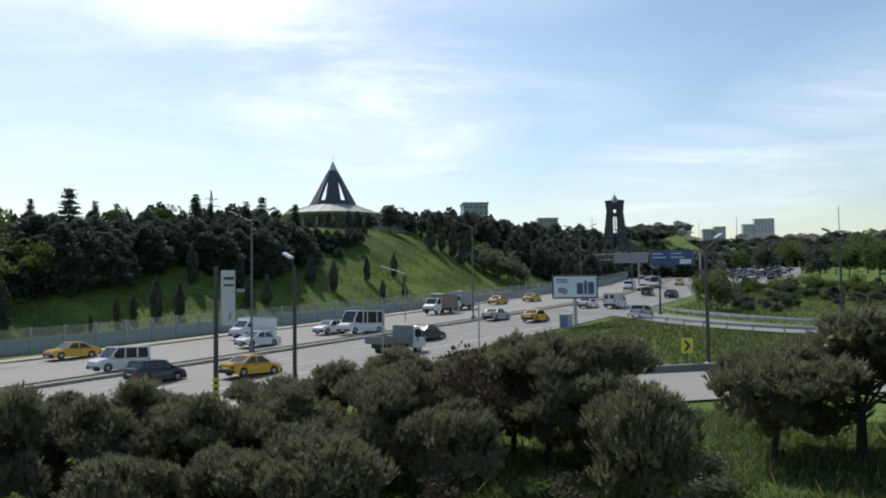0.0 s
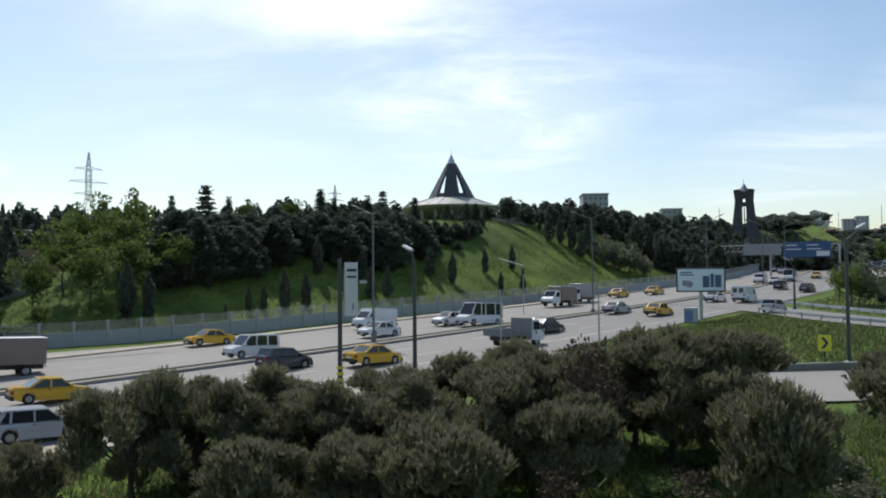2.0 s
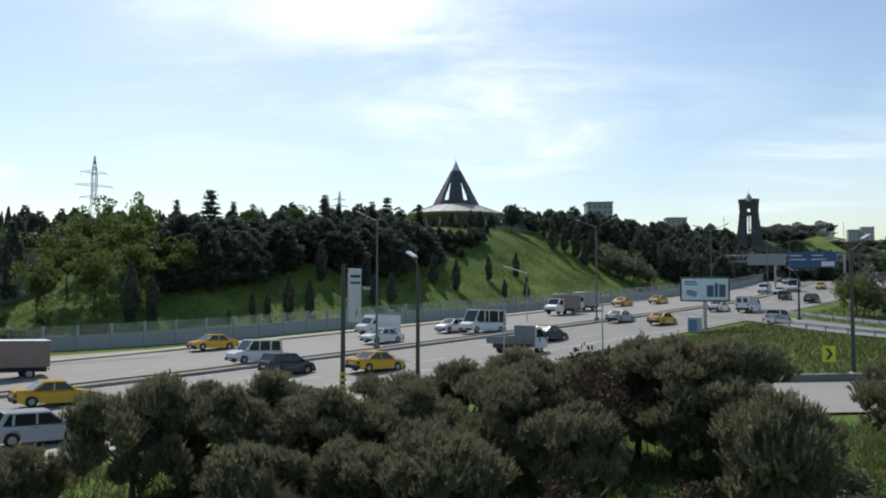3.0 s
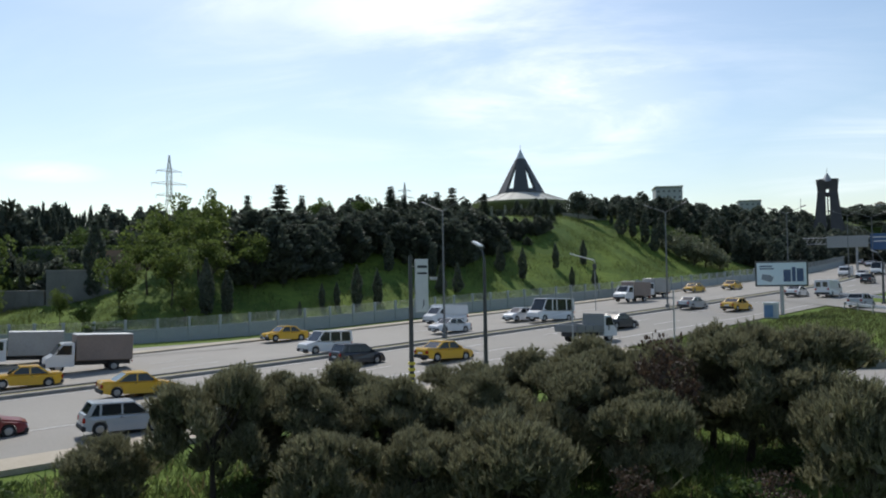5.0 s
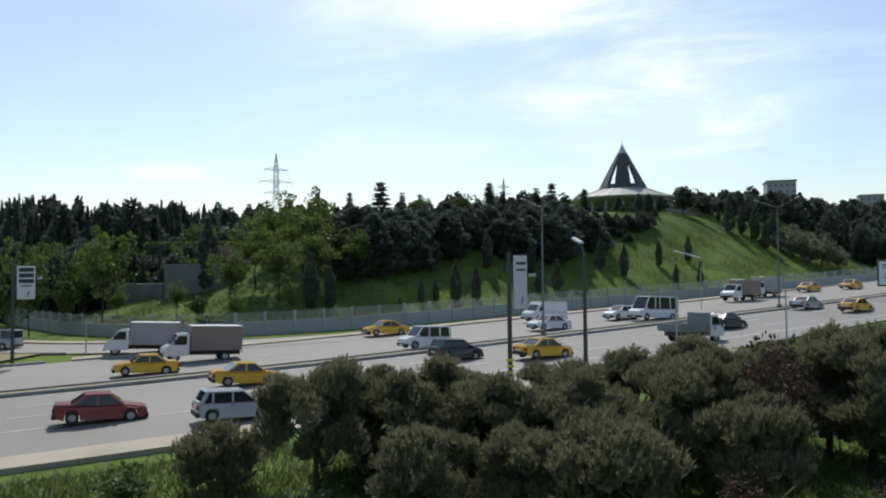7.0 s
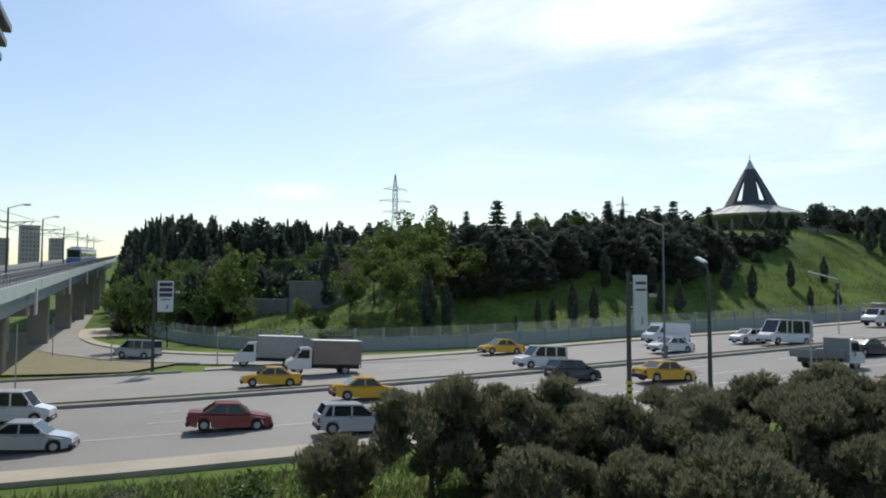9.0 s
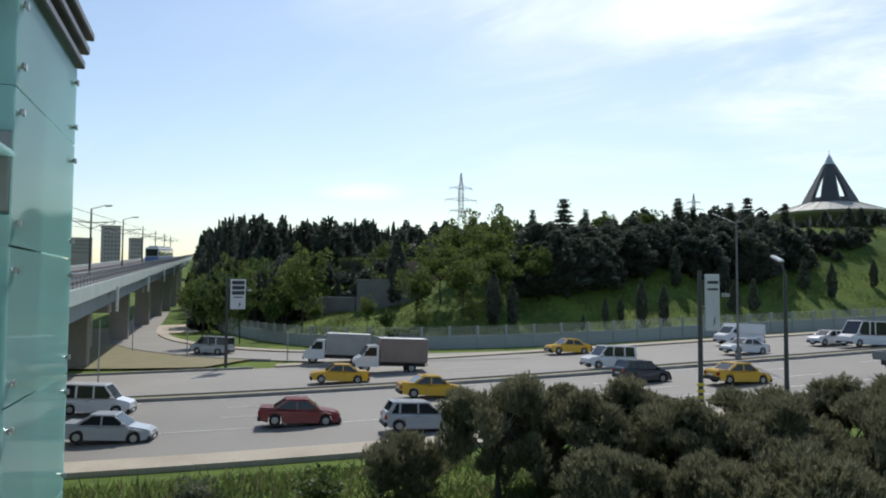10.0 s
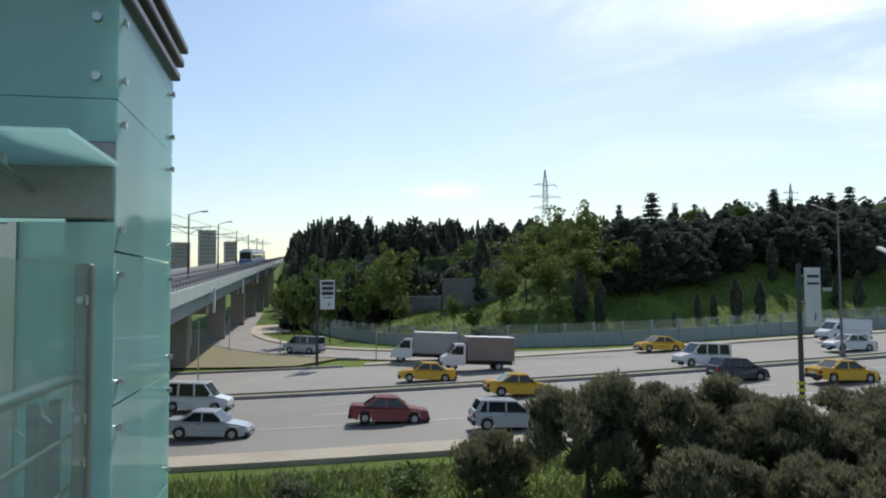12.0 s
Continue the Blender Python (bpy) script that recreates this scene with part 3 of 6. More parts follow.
EDGE = ((5.2, 2.6), (8.7, 1.9), (11.0, 1.2), (13.6, 0.7), (16.8, 1.0), (19.6, 1.15), (22.5, 0.9), (25.0, -0.2), (27.5, -0.7))
foot_row(46, 7.3, 28.3, EDGE, 0, 3.3, 4.7, (0.85, 1.2))
foot_row(50, 6.5, 28.8, EDGE, 4, 4.4, 5.35, (0.9, 1.25))
for k in range(50):
    place_top(DARK[k % 3], 5.6 + 23.5 * (k + rng.uniform(-0.4, 0.4)) / 50, rng.uniform(140, 172), rng.uniform(4.6, 5.5) if k > 14 else rng.uniform(4.1, 4.8), 9.1, rng.uniform(1.0, 1.3), "dark hilltop trees")
belt(DARK, 12, 20, (40, 46), 3.0, 0.36, 0.45, "dark hilltop trees")


def stand(name, label, kinds, spots):
    """A wood too far off to count: the crowns of many trees in one mesh."""
    out = []
    for x, y, s, sz in spots:
        crown = [o for o in kinds[rng.integers(len(kinds))].children if o.name.startswith("crown")][0]
        co = np.empty(len(crown.data.vertices) * 3, dtype=np.float32)
        crown.data.vertices.foreach_get("co", co)
        co = co.reshape(-1, 4, 3)[::2].reshape(-1, 3)
        a = rng.uniform(0, 6.28)
        co = co @ np.array([[math.cos(a), math.sin(a), 0], [-math.sin(a), math.cos(a), 0], [0, 0, 1]])
        mid = co.reshape(-1, 4, 3).mean(1, keepdims=True)
        co = (mid + (co.reshape(-1, 4, 3) - mid) * 1.35).reshape(-1, 3)
        out.append(co * (s, s, sz) + (x, y, ground_at(x, y)))
    return tagged(link_mesh(name, quads_mesh(name, np.concatenate(out)), kinds[0].children[1].data.materials[0] if kinds[0].children[1].name.startswith("crown") else DARK_LEAF), label, "woods", kind="stuff")


def belt_spots(x0, x1, backs, step, lo, hi):
    res = []
    for back in backs:
        x = x0
        while x < x1:
            px, py = along_fence(x, back + rng.uniform(-2.2, 2.2))
            res.append((px, py, rng.uniform(lo, hi) * 1.1, rng.uniform(lo, hi)))
            x += step * rng.uniform(0.6, 1.25)
    return res


belt(DARK + CYP[2:], 21, 60, (27, 32, 38, 46), 2.4, 0.45, 0.66, "dark trees beyond the slope")
stand("dark_wood", "dense dark evergreen wood on the far slope", DARK, belt_spots(33, 62, (5, 10, 16, 22), 2.0, 0.6, 0.9))
stand("far_dark_wood", "dense dark evergreen wood along the far road", DARK, belt_spots(60, 122, (6, 14, 24), 2.6, 0.7, 1.0))
for k, (az, d, el, w) in enumerate(((25.8, 150, 7.0, 1.25), (17.6, 160, 6.75, 1.25), (13.0, 158, 6.7, 1.1), (14.1, 158, 6.3, 1.0), (30.5, 175, 6.2, 0.7), (22.84, 190, 5.9, 0.5), (28.1, 165, 6.2, 0.7), (16.6, 165, 6.1, 0.7), (10.6, 155, 6.2, 0.6), (24.2, 155, 6.1, 0.7))):
    place_top(FIR[k % 2], az, d, el, (13.2, 12.2)[k % 2], w, "tall firs")
for az, d, el, w in ((3.6, 166, 6.2, 0.95), (2.2, 172, 5.5, 0.9), (0.4, 185, 5.6, 0.9), (-0.8, 188, 5.4, 0.9), (-1.8, 190, 5.2, 0.8), (1.2, 178, 5.2, 0.8)):
    place_top(MIDT[2], az, d, el, 7.3, w, "round trees by the monument")
for az, d, s in ((52.4, 165, 0.9), (52.9, 175, 0.8), (53.3, 185, 0.7), (51.8, 160, 0.9)):
    place(MIDT[0], *polar(az, d), s, group="leafy trees")
# grey shrubs at the end of the slope
for x, y, s in ((10, 162, 1.15), (12.5, 160.5, 1.1), (15, 163, 1.2), (17.7, 163.5, 0.8), (8.0, 164, 0.8)):
    place(GREY[0], x, y, s, group="grey-green shrubs")
# leafy trees of the terraces
for x, y, s, kind in ((-52.0, 79, 0.85, 0), (-58.0, 83, 0.95, 1), (-49.5, 84, 0.85, 1), (-62.5, 93, 1.0, 0), (-46, 88, 0.8, 1), (-57, 95, 1.1, 0), (-54, 88, 1.0, 1)):
    place(LIGHT[kind], x, y, s, group="leafy trees")
for x, y, s in ((-58.9, 72.7, 0.62), (-93, 88, 0.75), (-97, 96, 0.9), (-78, 80, 0.55), (-53, 72, 0.5), (-48, 75.5, 0.55), (-92, 104, 0.8)):
    place(LIGHT[0] if s < 1.15 and x < -70 else MIDT[0] if s > 0.6 else LIGHT[1], x, y, s * (0.75 if x > -79 else 0.8), group="leafy trees")
for k in range(190):
    az, d = 28.5 + 24.2 * (k + rng.uniform(-0.5, 0.5)) / 190, rng.uniform(150, 250)
    q = rng.random()
    if q < 0.38:
        place_top(CYP[2], az, d, rng.uniform(4.3, 5.4) + (0.5 if rng.random() < 0.12 else 0) - 0.55 * max(0, az - 50), 7.1, rng.uniform(1.3, 1.9), "cemetery trees")
    else:
        place_top((DARK + MIDT)[rng.integers(6)], az, d, rng.uniform(3.8, 5.0) - 0.55 * max(0, az - 50), 8.4, rng.uniform(1.0, 1.5), "cemetery trees")
for k in range(120):
    az, d = rng.uniform(35.5, 53), rng.uniform(120, 152)
    kind = (MIDT + CYP[2:] + LIGHT[:1] + DARK[:2])[rng.integers(7)]
    native = 7.0 if kind in MIDT or kind in CYP else 9.0
    place_top(kind, az, d, rng.uniform(0.2, 1.7) + (d - 118) * 0.05 - 0.35 * max(0, az - 49), native, rng.uniform(0.6, 1.1), "terrace trees")
for az, d, el, w in ((45.2, 108, 3.1, 1.0), (50.9, 92, 1.4, 0.75), (52.2, 97, 1.0, 0.7), (49.6, 100, 0.9, 0.6), (47.4, 104, 0.4, 0.5), (36.7, 96, 1.8, 0.7), (40.4, 100, -0.4, 0.35)):
    place_top(LIGHT[0] if az < 46 else MIDT[0], az, d, el, 8.6 if az < 46 else 6.8, w, "leafy trees")
stand("hilltop_wood", "dark wood behind the crest of the hill", DARK + MIDT[:1], [(*polar(rng.uniform(-3, 30), rng.uniform(228, 290)), rng.uniform(0.9, 1.3), rng.uniform(0.8, 1.1)) for k in range(90)])
for az, d, s in ((33.0, 150, 1.5), (34.2, 155, 1.4), (35, 165, 1.3), (19.5, 190, 1.0), (23, 185, 1.1)):
    place(MIDT[0], *polar(az, d), s, group="far hilltop trees")
# the right-hand green with its trees
for x, y, s, k in ((35.2, 99, 1.0, 0), (37.2, 102, 1.1, 1), (35.5, 103.5, 0.9, 0)):
    place(GREY[0] if k else LIGHT[0], x, y, s * (0.5 if not k else 0.85), s * (0.6 if not k else 1.15), group="trees by the ramp")
for k in range(58):
    az = -20.4 - k * 0.29 + rng.uniform(-0.3, 0.3)
    kind = (MIDT[0], DARK[k % 3], MIDT[1], LIGHT[0], MIDT[2])[rng.integers(5)]
    place(kind, *polar(az, rng.uniform(128, 158)), rng.uniform(0.35, 0.6), rng.uniform(0.2, 0.4), group="dark hedge trees")
for az, d, s in ((-21.8, 230, 1.15), (-23.2, 235, 1.25), (-26.6, 200, 1.2), (-28.4, 190, 1.3), (-30.2, 180, 1.3), (-27.6, 240, 1.3), (-29.5, 250, 1.4), (-32, 200, 1.3), (-33.5, 170, 1.2), (-24.8, 260, 1.2)):
    place((MIDT + LIGHT)[rng.integers(4)], *polar(az, d), s, group="trees of the right-hand green")
for az, d, s in ((-16.4, 330, 1.3), (-16.8, 335, 1.0), (-17.2, 300, 0.9), (-18.2, 330, 1.0)):
    place(CYP[2], *polar(az, d), s * 1.7, s * 1.3, group="far cypresses")
stand("far_green_wood", "green and dark trees in front of the far town", MIDT[:2] + DARK[:1], [(*polar(rng.uniform(-37, -13.5), 330 * (3.6 ** rng.random())), rng.uniform(2.0, 3.2), rng.uniform(0.6, 1.0)) for k in range(340)])
stand("far_roadside_wood", "dark trees on the rise beside the tower", DARK + MIDT[:1], [(*polar(rng.uniform(-20, -13.2), rng.uniform(235, 330)), rng.uniform(0.9, 1.3), rng.uniform(0.5, 0.8)) for k in range(70)])
stand("far_left_wood", "hazy green trees beyond the viaduct", MIDT[:2], [(*polar(rng.uniform(50, 68), rng.uniform(330, 900)), rng.uniform(1.2, 2.0), rng.uniform(0.8, 1.2)) for k in range(110)])


# ---- fence below the slope ----
def fence():
    ob = tagged(empty("fence"), "pale blue-grey concrete fence with posts and wire mesh below the slope", "fence")
    sF = along(FENCE)
    a0 = sF[np.argmin(np.hypot(FENCE[:, 0] + 118, FENCE[:, 1] - 93))]
    a1 = sF[np.argmin(np.hypot(FENCE[:, 0] - 63, FENCE[:, 1] - 245))]
    n = int((a1 - a0) / 3.05)
    pts = [np.array([np.interp(a0 + k * 3.05, sF, FENCE[:, i]) for i in (0, 1)]) for k in range(n + 1)]
    post = boxed(-0.13, 0.13, -0.13, 0.13, -0.4, 2.35, bevel=0.03)
    post_me = bpy.data.meshes.new("post")
    post.to_mesh(post_me)
    post.free()
    post_me.materials.append(FENCE_CONCRETE)
    panel = boxed(-1.40, 1.40, -0.07, 0.07, -0.5, 1.22, bevel=0.02)
    box(panel, -1.40, 1.40, -0.10, 0.10, 1.22, 1.32, bevel=0.02)
    panel_me = bpy.data.meshes.new("panel")
    panel.to_mesh(panel_me)
    panel.free()
    panel_me.materials.append(FENCE_CONCRETE)
    mesh = bmesh.new()
    for k in range(7):
        box(mesh, -1.42, 1.42, -0.012, 0.012, 1.38 + 0.145 * k, 1.405 + 0.145 * k)
    for k in range(12):
        box(mesh, -1.35 + 0.24 * k, -1.33 + 0.24 * k, -0.01, 0.01, 1.33, 2.28)
    mesh_me = bpy.data.meshes.new("wire_mesh")
    mesh.to_mesh(mesh_me)
    mesh.free()
    mesh_me.materials.append(GALV)
    for k in range(n):
        (x, y), (x2, y2) = pts[k], pts[k + 1]
        z, z2 = float(plane(x, y)) + 0.1, float(plane(x2, y2)) + 0.1
        turn = math.degrees(math.atan2(y2 - y, x2 - x))
        tilt = math.degrees(math.atan2(z2 - z, math.hypot(x2 - x, y2 - y)))
        for nm, md, m in (("post", post_me, pose(x, y, z, 0, 0, turn)), ("panel", panel_me, pose((x + x2) / 2, (y + y2) / 2, (z + z2) / 2, 0, -tilt, turn)),
                          ("wire_mesh", mesh_me, pose((x + x2) / 2, (y + y2) / 2, (z + z2) / 2, 0, -tilt, turn))):
            o = new(nm, md)
            o.parent, o.matrix_basis = ob, m
    return ob


fence()


# ---- monument and tower ----
def monument():
    ob = tagged(empty("monument"), "dark faceted cone monument with pale slots on a wide round roof", "monument")
    x, y = polar(7.8, 205)
    gz = ground_at(x, y)
    ob.matrix_basis = pose(x, y, gz, 0, 0, 7.8 - 90)
    up = lambda z: z - gz
    DARKSTONE = mat("dark_stone", (0.075, 0.078, 0.08), (0.05, 0.052, 0.054), rough=0.6, scale=0.3, fine=4)
    ROOF = mat("roof_sheet", (0.36, 0.37, 0.33), (0.28, 0.29, 0.26), rough=0.6, scale=0.2, fine=3)
    bm = bmesh.new()
    bmesh.ops.create_cone(bm, cap_ends=False, segments=48, radius1=13.4, radius2=5.2, depth=2.9, matrix=Matrix.Translation((0, 0, up(28.6))))
    bmesh.ops.create_cone(bm, cap_ends=True, segments=48, radius1=12.9, radius2=13.4, depth=0.5, matrix=Matrix.Translation((0, 0, up(26.9))))
    bmesh.ops.create_cone(bm, cap_ends=False, segments=48, radius1=8.0, radius2=12.9, depth=1.6, matrix=Matrix.Translation((0, 0, up(25.85))))
    part("roof", bm, ROOF, ob, "pale flat conical roof")
    for k in range(24):
        a = 2 * math.pi * k / 24
        part("roof_seam", rods(((5.4 * math.cos(a), 5.4 * math.sin(a), up(30.05)), (13.3 * math.cos(a), 13.3 * math.sin(a), up(27.23)), 0.07), seg=4), ROOF, ob)
    z0, z1, r0, r1 = up(29.9), up(39.2), 6.3, 1.35

    def at(a, f, extra=0.0):
        r = r0 + (r1 - r0) * f + extra
        return Vector((r * math.cos(radians(a)), r * math.sin(radians(a)), z0 + (z1 - z0) * f))

    for k in range(6):
        c = 60 * k
        bm = bmesh.new()
        for lo, hi, f0, f1 in ((-19, 19, 0, 1), (19, 41, 0, 0.10), (19, 41, 0.72, 1)):
            quad = [at(c + lo, f0), at(c + hi, f0), at(c + hi, f1), at(c + lo, f1)]
            inner = [v * 1.0 for v in (at(c + lo, f0, -0.5), at(c + hi, f0, -0.5), at(c + hi, f1, -0.35), at(c + lo, f1, -0.35))]
            o = [bm.verts.new(v) for v in quad]
            i = [bm.verts.new(v) for v in inner]
            bm.faces.new(o)
            bm.faces.new(i[::-1])
            for j in range(4):
                bm.faces.new((o[(j + 1) % 4], o[j], i[j], i[(j + 1) % 4]))
        bmesh.ops.recalc_face_normals(bm, faces=bm.faces)
        part("cone_facet", bm, DARKSTONE, ob)
        bm = bmesh.new()
        for lo, hi in ((19, 27.5), (32.5, 41)):
            e = 19 if lo == 19 else 41
            bm.faces.new([bm.verts.new(v) for v in (at(c + e, 0.1, -0.05), at(c + (20.5 if e == 19 else 39.5), 0.1, -0.05), at(c + (28.5 if e == 19 else 31.5), 0.72, -0.05), at(c + e, 0.72, -0.05))])
        part("slot_jamb", bm, DARKSTONE, ob)
    bm = bmesh.new()
    bmesh.ops.create_cone(bm, cap_ends=True, segments=12, radius1=1.28, radius2=0.08, depth=2.6, matrix=Matrix.Translation((0, 0, up(40.5))))
    part("glass_tip", bm, mat("tip_glass", (0.55, 0.6, 0.63), (0.45, 0.5, 0.53), rough=0.2, scale=2, fine=10), ob, "pale glazed tip")
    part("finial", rods(((0, 0, up(41.7)), (0, 0, up(43.2)), 0.07, 0.03)), STEEL_DARK, ob)
    bm = bmesh.new()
    bmesh.ops.create_cone(bm, cap_ends=True, segments=32, radius1=7.5, radius2=7.8, depth=25.4 - gz + 1, matrix=Matrix.Translation((0, 0, (25.4 - gz - 1) / 2)))
    part("drum", bm, mat("drum_glass", (0.05, 0.055, 0.06), (0.03, 0.035, 0.04), rough=0.3, scale=1, fine=6), ob, "dark drum below the roof")
    for k in range(16):
        a = 2 * math.pi * k / 16
        part("column", rods(((10.8 * math.cos(a), 10.8 * math.sin(a), -1), (10.8 * math.cos(a), 10.8 * math.sin(a), up(26.2)), 0.3)), CONCRETE, ob)
    w = tagged(link("terrace_wall", boxed(-7, 7, -0.3, 0.3, -1.5, 1.0, bevel=0.05), CONCRETE), "pale low terrace wall at the hilltop", "wall")
    wx, wy = polar(3.9, 172)
    w.matrix_basis = pose(wx, wy, ground_at(wx, wy) + 0.6, 0, 0, 4)


def tower():
    ob = tagged(empty("tower"), "tall dark stone tower with slots, flared legs and a small dome", "tower")
    x, y = polar(-13.15, 330)
    gz = ground_at(x, y)
    ob.matrix_basis = pose(x, y, gz, 0, 0, -13)
    STONE = mat("tower_stone", (0.085, 0.08, 0.08), (0.055, 0.052, 0.054), rough=0.75, scale=0.3, fine=3)
    top = 42.3 - gz
    base = 22.0 - gz

    def half(z):
        f = (z - base) / (top - base)
        return 6.2 - 2.7 * min(1, f * 1.25) ** 0.6 if f < 0.8 else 3.5 + 0.35 * (f - 0.8) / 0.2
    zs = [-2, base] + [base + (top - base) * k / 10 for k in range(1, 11)]
    for sx in (-1, 1):
        for sy in (-1, 1):
            bm = bmesh.new()
            rows = []
            for z in zs:
                h = half(max(z, base))
                w = h - 0.72
                rows.append([bm.verts.new((sx * a, sy * b, z)) for a, b in ((h, h), (h - w, h), (h - w, h - w), (h, h - w))])
            for r, q in zip(rows, rows[1:]):
                for j in range(4):
                    bm.faces.new((r[j], r[(j + 1) % 4], q[(j + 1) % 4], q[j]))
            bm.faces.new(rows[0][::-1])
            bm.faces.new(rows[-1])
            bmesh.ops.recalc_face_normals(bm, faces=bm.faces)
            part("leg", bm, STONE, ob)
    for turn in range(4):
        m = Matrix.Rotation(turn * math.pi / 2, 4, "Z")
        bm = bmesh.new()
        box(bm, -2.0, 2.0, -3.25, -2.6, top - 2.6, top - 0.2, bevel=0.05, m=m)
        box(bm, -2.0, 2.0, -3.25, -2.6, top - 5.6, top - 4.4, bevel=0.05, m=m)
        for xx in (-0.65, 0.65):
            box(bm, xx - 0.13, xx + 0.13, -3.2, -2.7, top - 4.4, top - 2.6, m=m)
        part("slot_lintel", bm, STONE, ob)
        part("mullion", boxed(-0.2, 0.2, -3.2, -2.7, -1, top - 5.6, bevel=0.04, m=m), STONE, ob)
        for xx in (-2.05, 2.05):
            part("corner_crown", boxed(xx - 0.7, xx + 0.95, -3.95, -2.6, top - 0.1, top + 0.8, bevel=0.1, m=m), STONE, ob)
    bm = bmesh.new()
    bmesh.ops.create_cone(bm, cap_ends=True, segments=12, radius1=2.3, radius2=0.1, depth=3.6, matrix=Matrix.Translation((0, 0, top + 1.7)))
    box(bm, -3.2, 3.2, -3.2, 3.2, top - 0.4, top + 0.02)
    part("spire", bm, mat("spire_lead", (0.3, 0.31, 0.32), (0.2, 0.21, 0.22), rough=0.5, scale=1, fine=6), ob, "pale pointed spire")
    part("finial", rods(((0, 0, top + 3.4), (0, 0, top + 5.2), 0.07)), STEEL_DARK, ob)


monument()
tower()


def pylon(az, d, tip_el, tall):
    ob = tagged(empty("pylon"), "steel lattice power pylon behind the treetops", "pylon")
    x, y = polar(az, d)
    zt = EYE[2] + d * math.tan(radians(tip_el))
    ob.matrix_basis = pose(x, y, zt - tall, 0, 0, az + 20)
    q = tall / 40
    PST = mat("pylon_steel", (0.25, 0.27, 0.3), (0.2, 0.22, 0.25), rough=0.6, scale=2, fine=10)

    def h(z):
        return (1.0 + 2.6 * (1 - z / tall / 0.5)) * q if z < tall * 0.5 else (0.12 + 0.88 * min(1, (tall - z) / (tall * 0.22))) * q
    zs = [0, 6, 11, 15.5, 19.5, 23, 26, 28, 30.5, 33, 35.5, 38, 40]
    zs = [z * q for z in zs]
    zs[0] = -(zt - tall - ground_at(x, y)) - 1
    bm = bmesh.new()
    corners = ((1, 1), (-1, 1), (-1, -1), (1, -1))
    t = 0.13 * max(1, d / 420)
    for za, zb in zip(zs, zs[1:]):
        for i in range(4):
            a, b = corners[i], corners[(i + 1) % 4]
            ha, hb = h(max(za, 0)), h(zb)
            rod(bm, (a[0] * ha, a[1] * ha, za), (a[0] * hb, a[1] * hb, zb), t, seg=4)
            rod(bm, (a[0] * ha, a[1] * ha, za), (b[0] * hb, b[1] * hb, zb), t * 0.55, seg=3)
            rod(bm, (b[0] * ha, b[1] * ha, za), (a[0] * hb, a[1] * hb, zb), t * 0.55, seg=3)
    part("lattice_mast", bm, PST, ob)
    for z, w in ((20.5, 6.2), (26.0, 8.4), (32.0, 6.0)):
        z, w = z * q, w * q
        bm = bmesh.new()
        for s in (-1, 1):
            rod(bm, (0, -0.4, z), (s * w, 0, z + 0.3), t * 0.8, seg=4)
            rod(bm, (0, 0.4, z), (s * w, 0, z + 0.3), t * 0.8, seg=4)
            rod(bm, (0, 0, z + 1.6 * q), (s * w, 0, z + 0.3), t * 0.8, seg=4)
            for f in (0.25, 0.5, 0.75):
                rod(bm, (s * w * f, 0, z + 0.1), (s * w * (f - 0.15), 0, z + 1.6 * q * (1 - f)), t * 0.5, seg=3)
            rod(bm, (s * w, 0, z + 0.3), (s * w, 0, z - 1.3 * q), t * 0.6, seg=4)
        part("cross_arm", bm, PST, ob)


pylon(33.47, 400, 8.86, 42)
pylon(16.54, 720, 7.09, 42)


# ---- viaduct ----
VD = np.array([-math.sin(radians(51.5)), math.cos(radians(51.5))])
VN = np.array([-VD[1], VD[0]])          # to its left, away from the road


def via(dist, p, z=0.0):
    """A point of the viaduct: distance along it, distance to its left of the eye, height over the deck's edge."""
    s = math.sqrt(max(dist * dist - 79.2, 0)) if dist > 9 else dist
    x, y = VD * s + VN * p
    return Vector((x, y, 8.10 + 0.0493 * (dist - 60) + z))


VGREEN = mat("viaduct_edge", (0.44, 0.50, 0.46), (0.36, 0.42, 0.39), rough=0.8, scale=0.3, fine=4, bump=0.1)
VGIRDER = mat("viaduct_girder", (0.30, 0.34, 0.34), (0.22, 0.26, 0.26), rough=0.85, scale=0.25, fine=3, bump=0.1)
VCOL = mat("viaduct_column", (0.30, 0.27, 0.23), (0.22, 0.20, 0.17), rough=0.9, scale=0.3, fine=4, bump=0.2)


def via_beam(name, parent, d0, d1, p0, p1, z0, z1, material, label=""):
    bm = bmesh.new()
    c = []
    for d in (d0, d1):
        for p, z in ((p0, z0), (p1, z0), (p1, z1), (p0, z1)):
            c.append(bm.verts.new(via(d, p, z)))
    for f in ((0, 1, 2, 3), (7, 6, 5, 4), (0, 4, 5, 1), (1, 5, 6, 2), (2, 6, 7, 3), (3, 7, 4, 0)):
        bm.faces.new([c[i] for i in f])
    bmesh.ops.recalc_face_normals(bm, faces=bm.faces)
    return part(name, bm, material, parent, label)


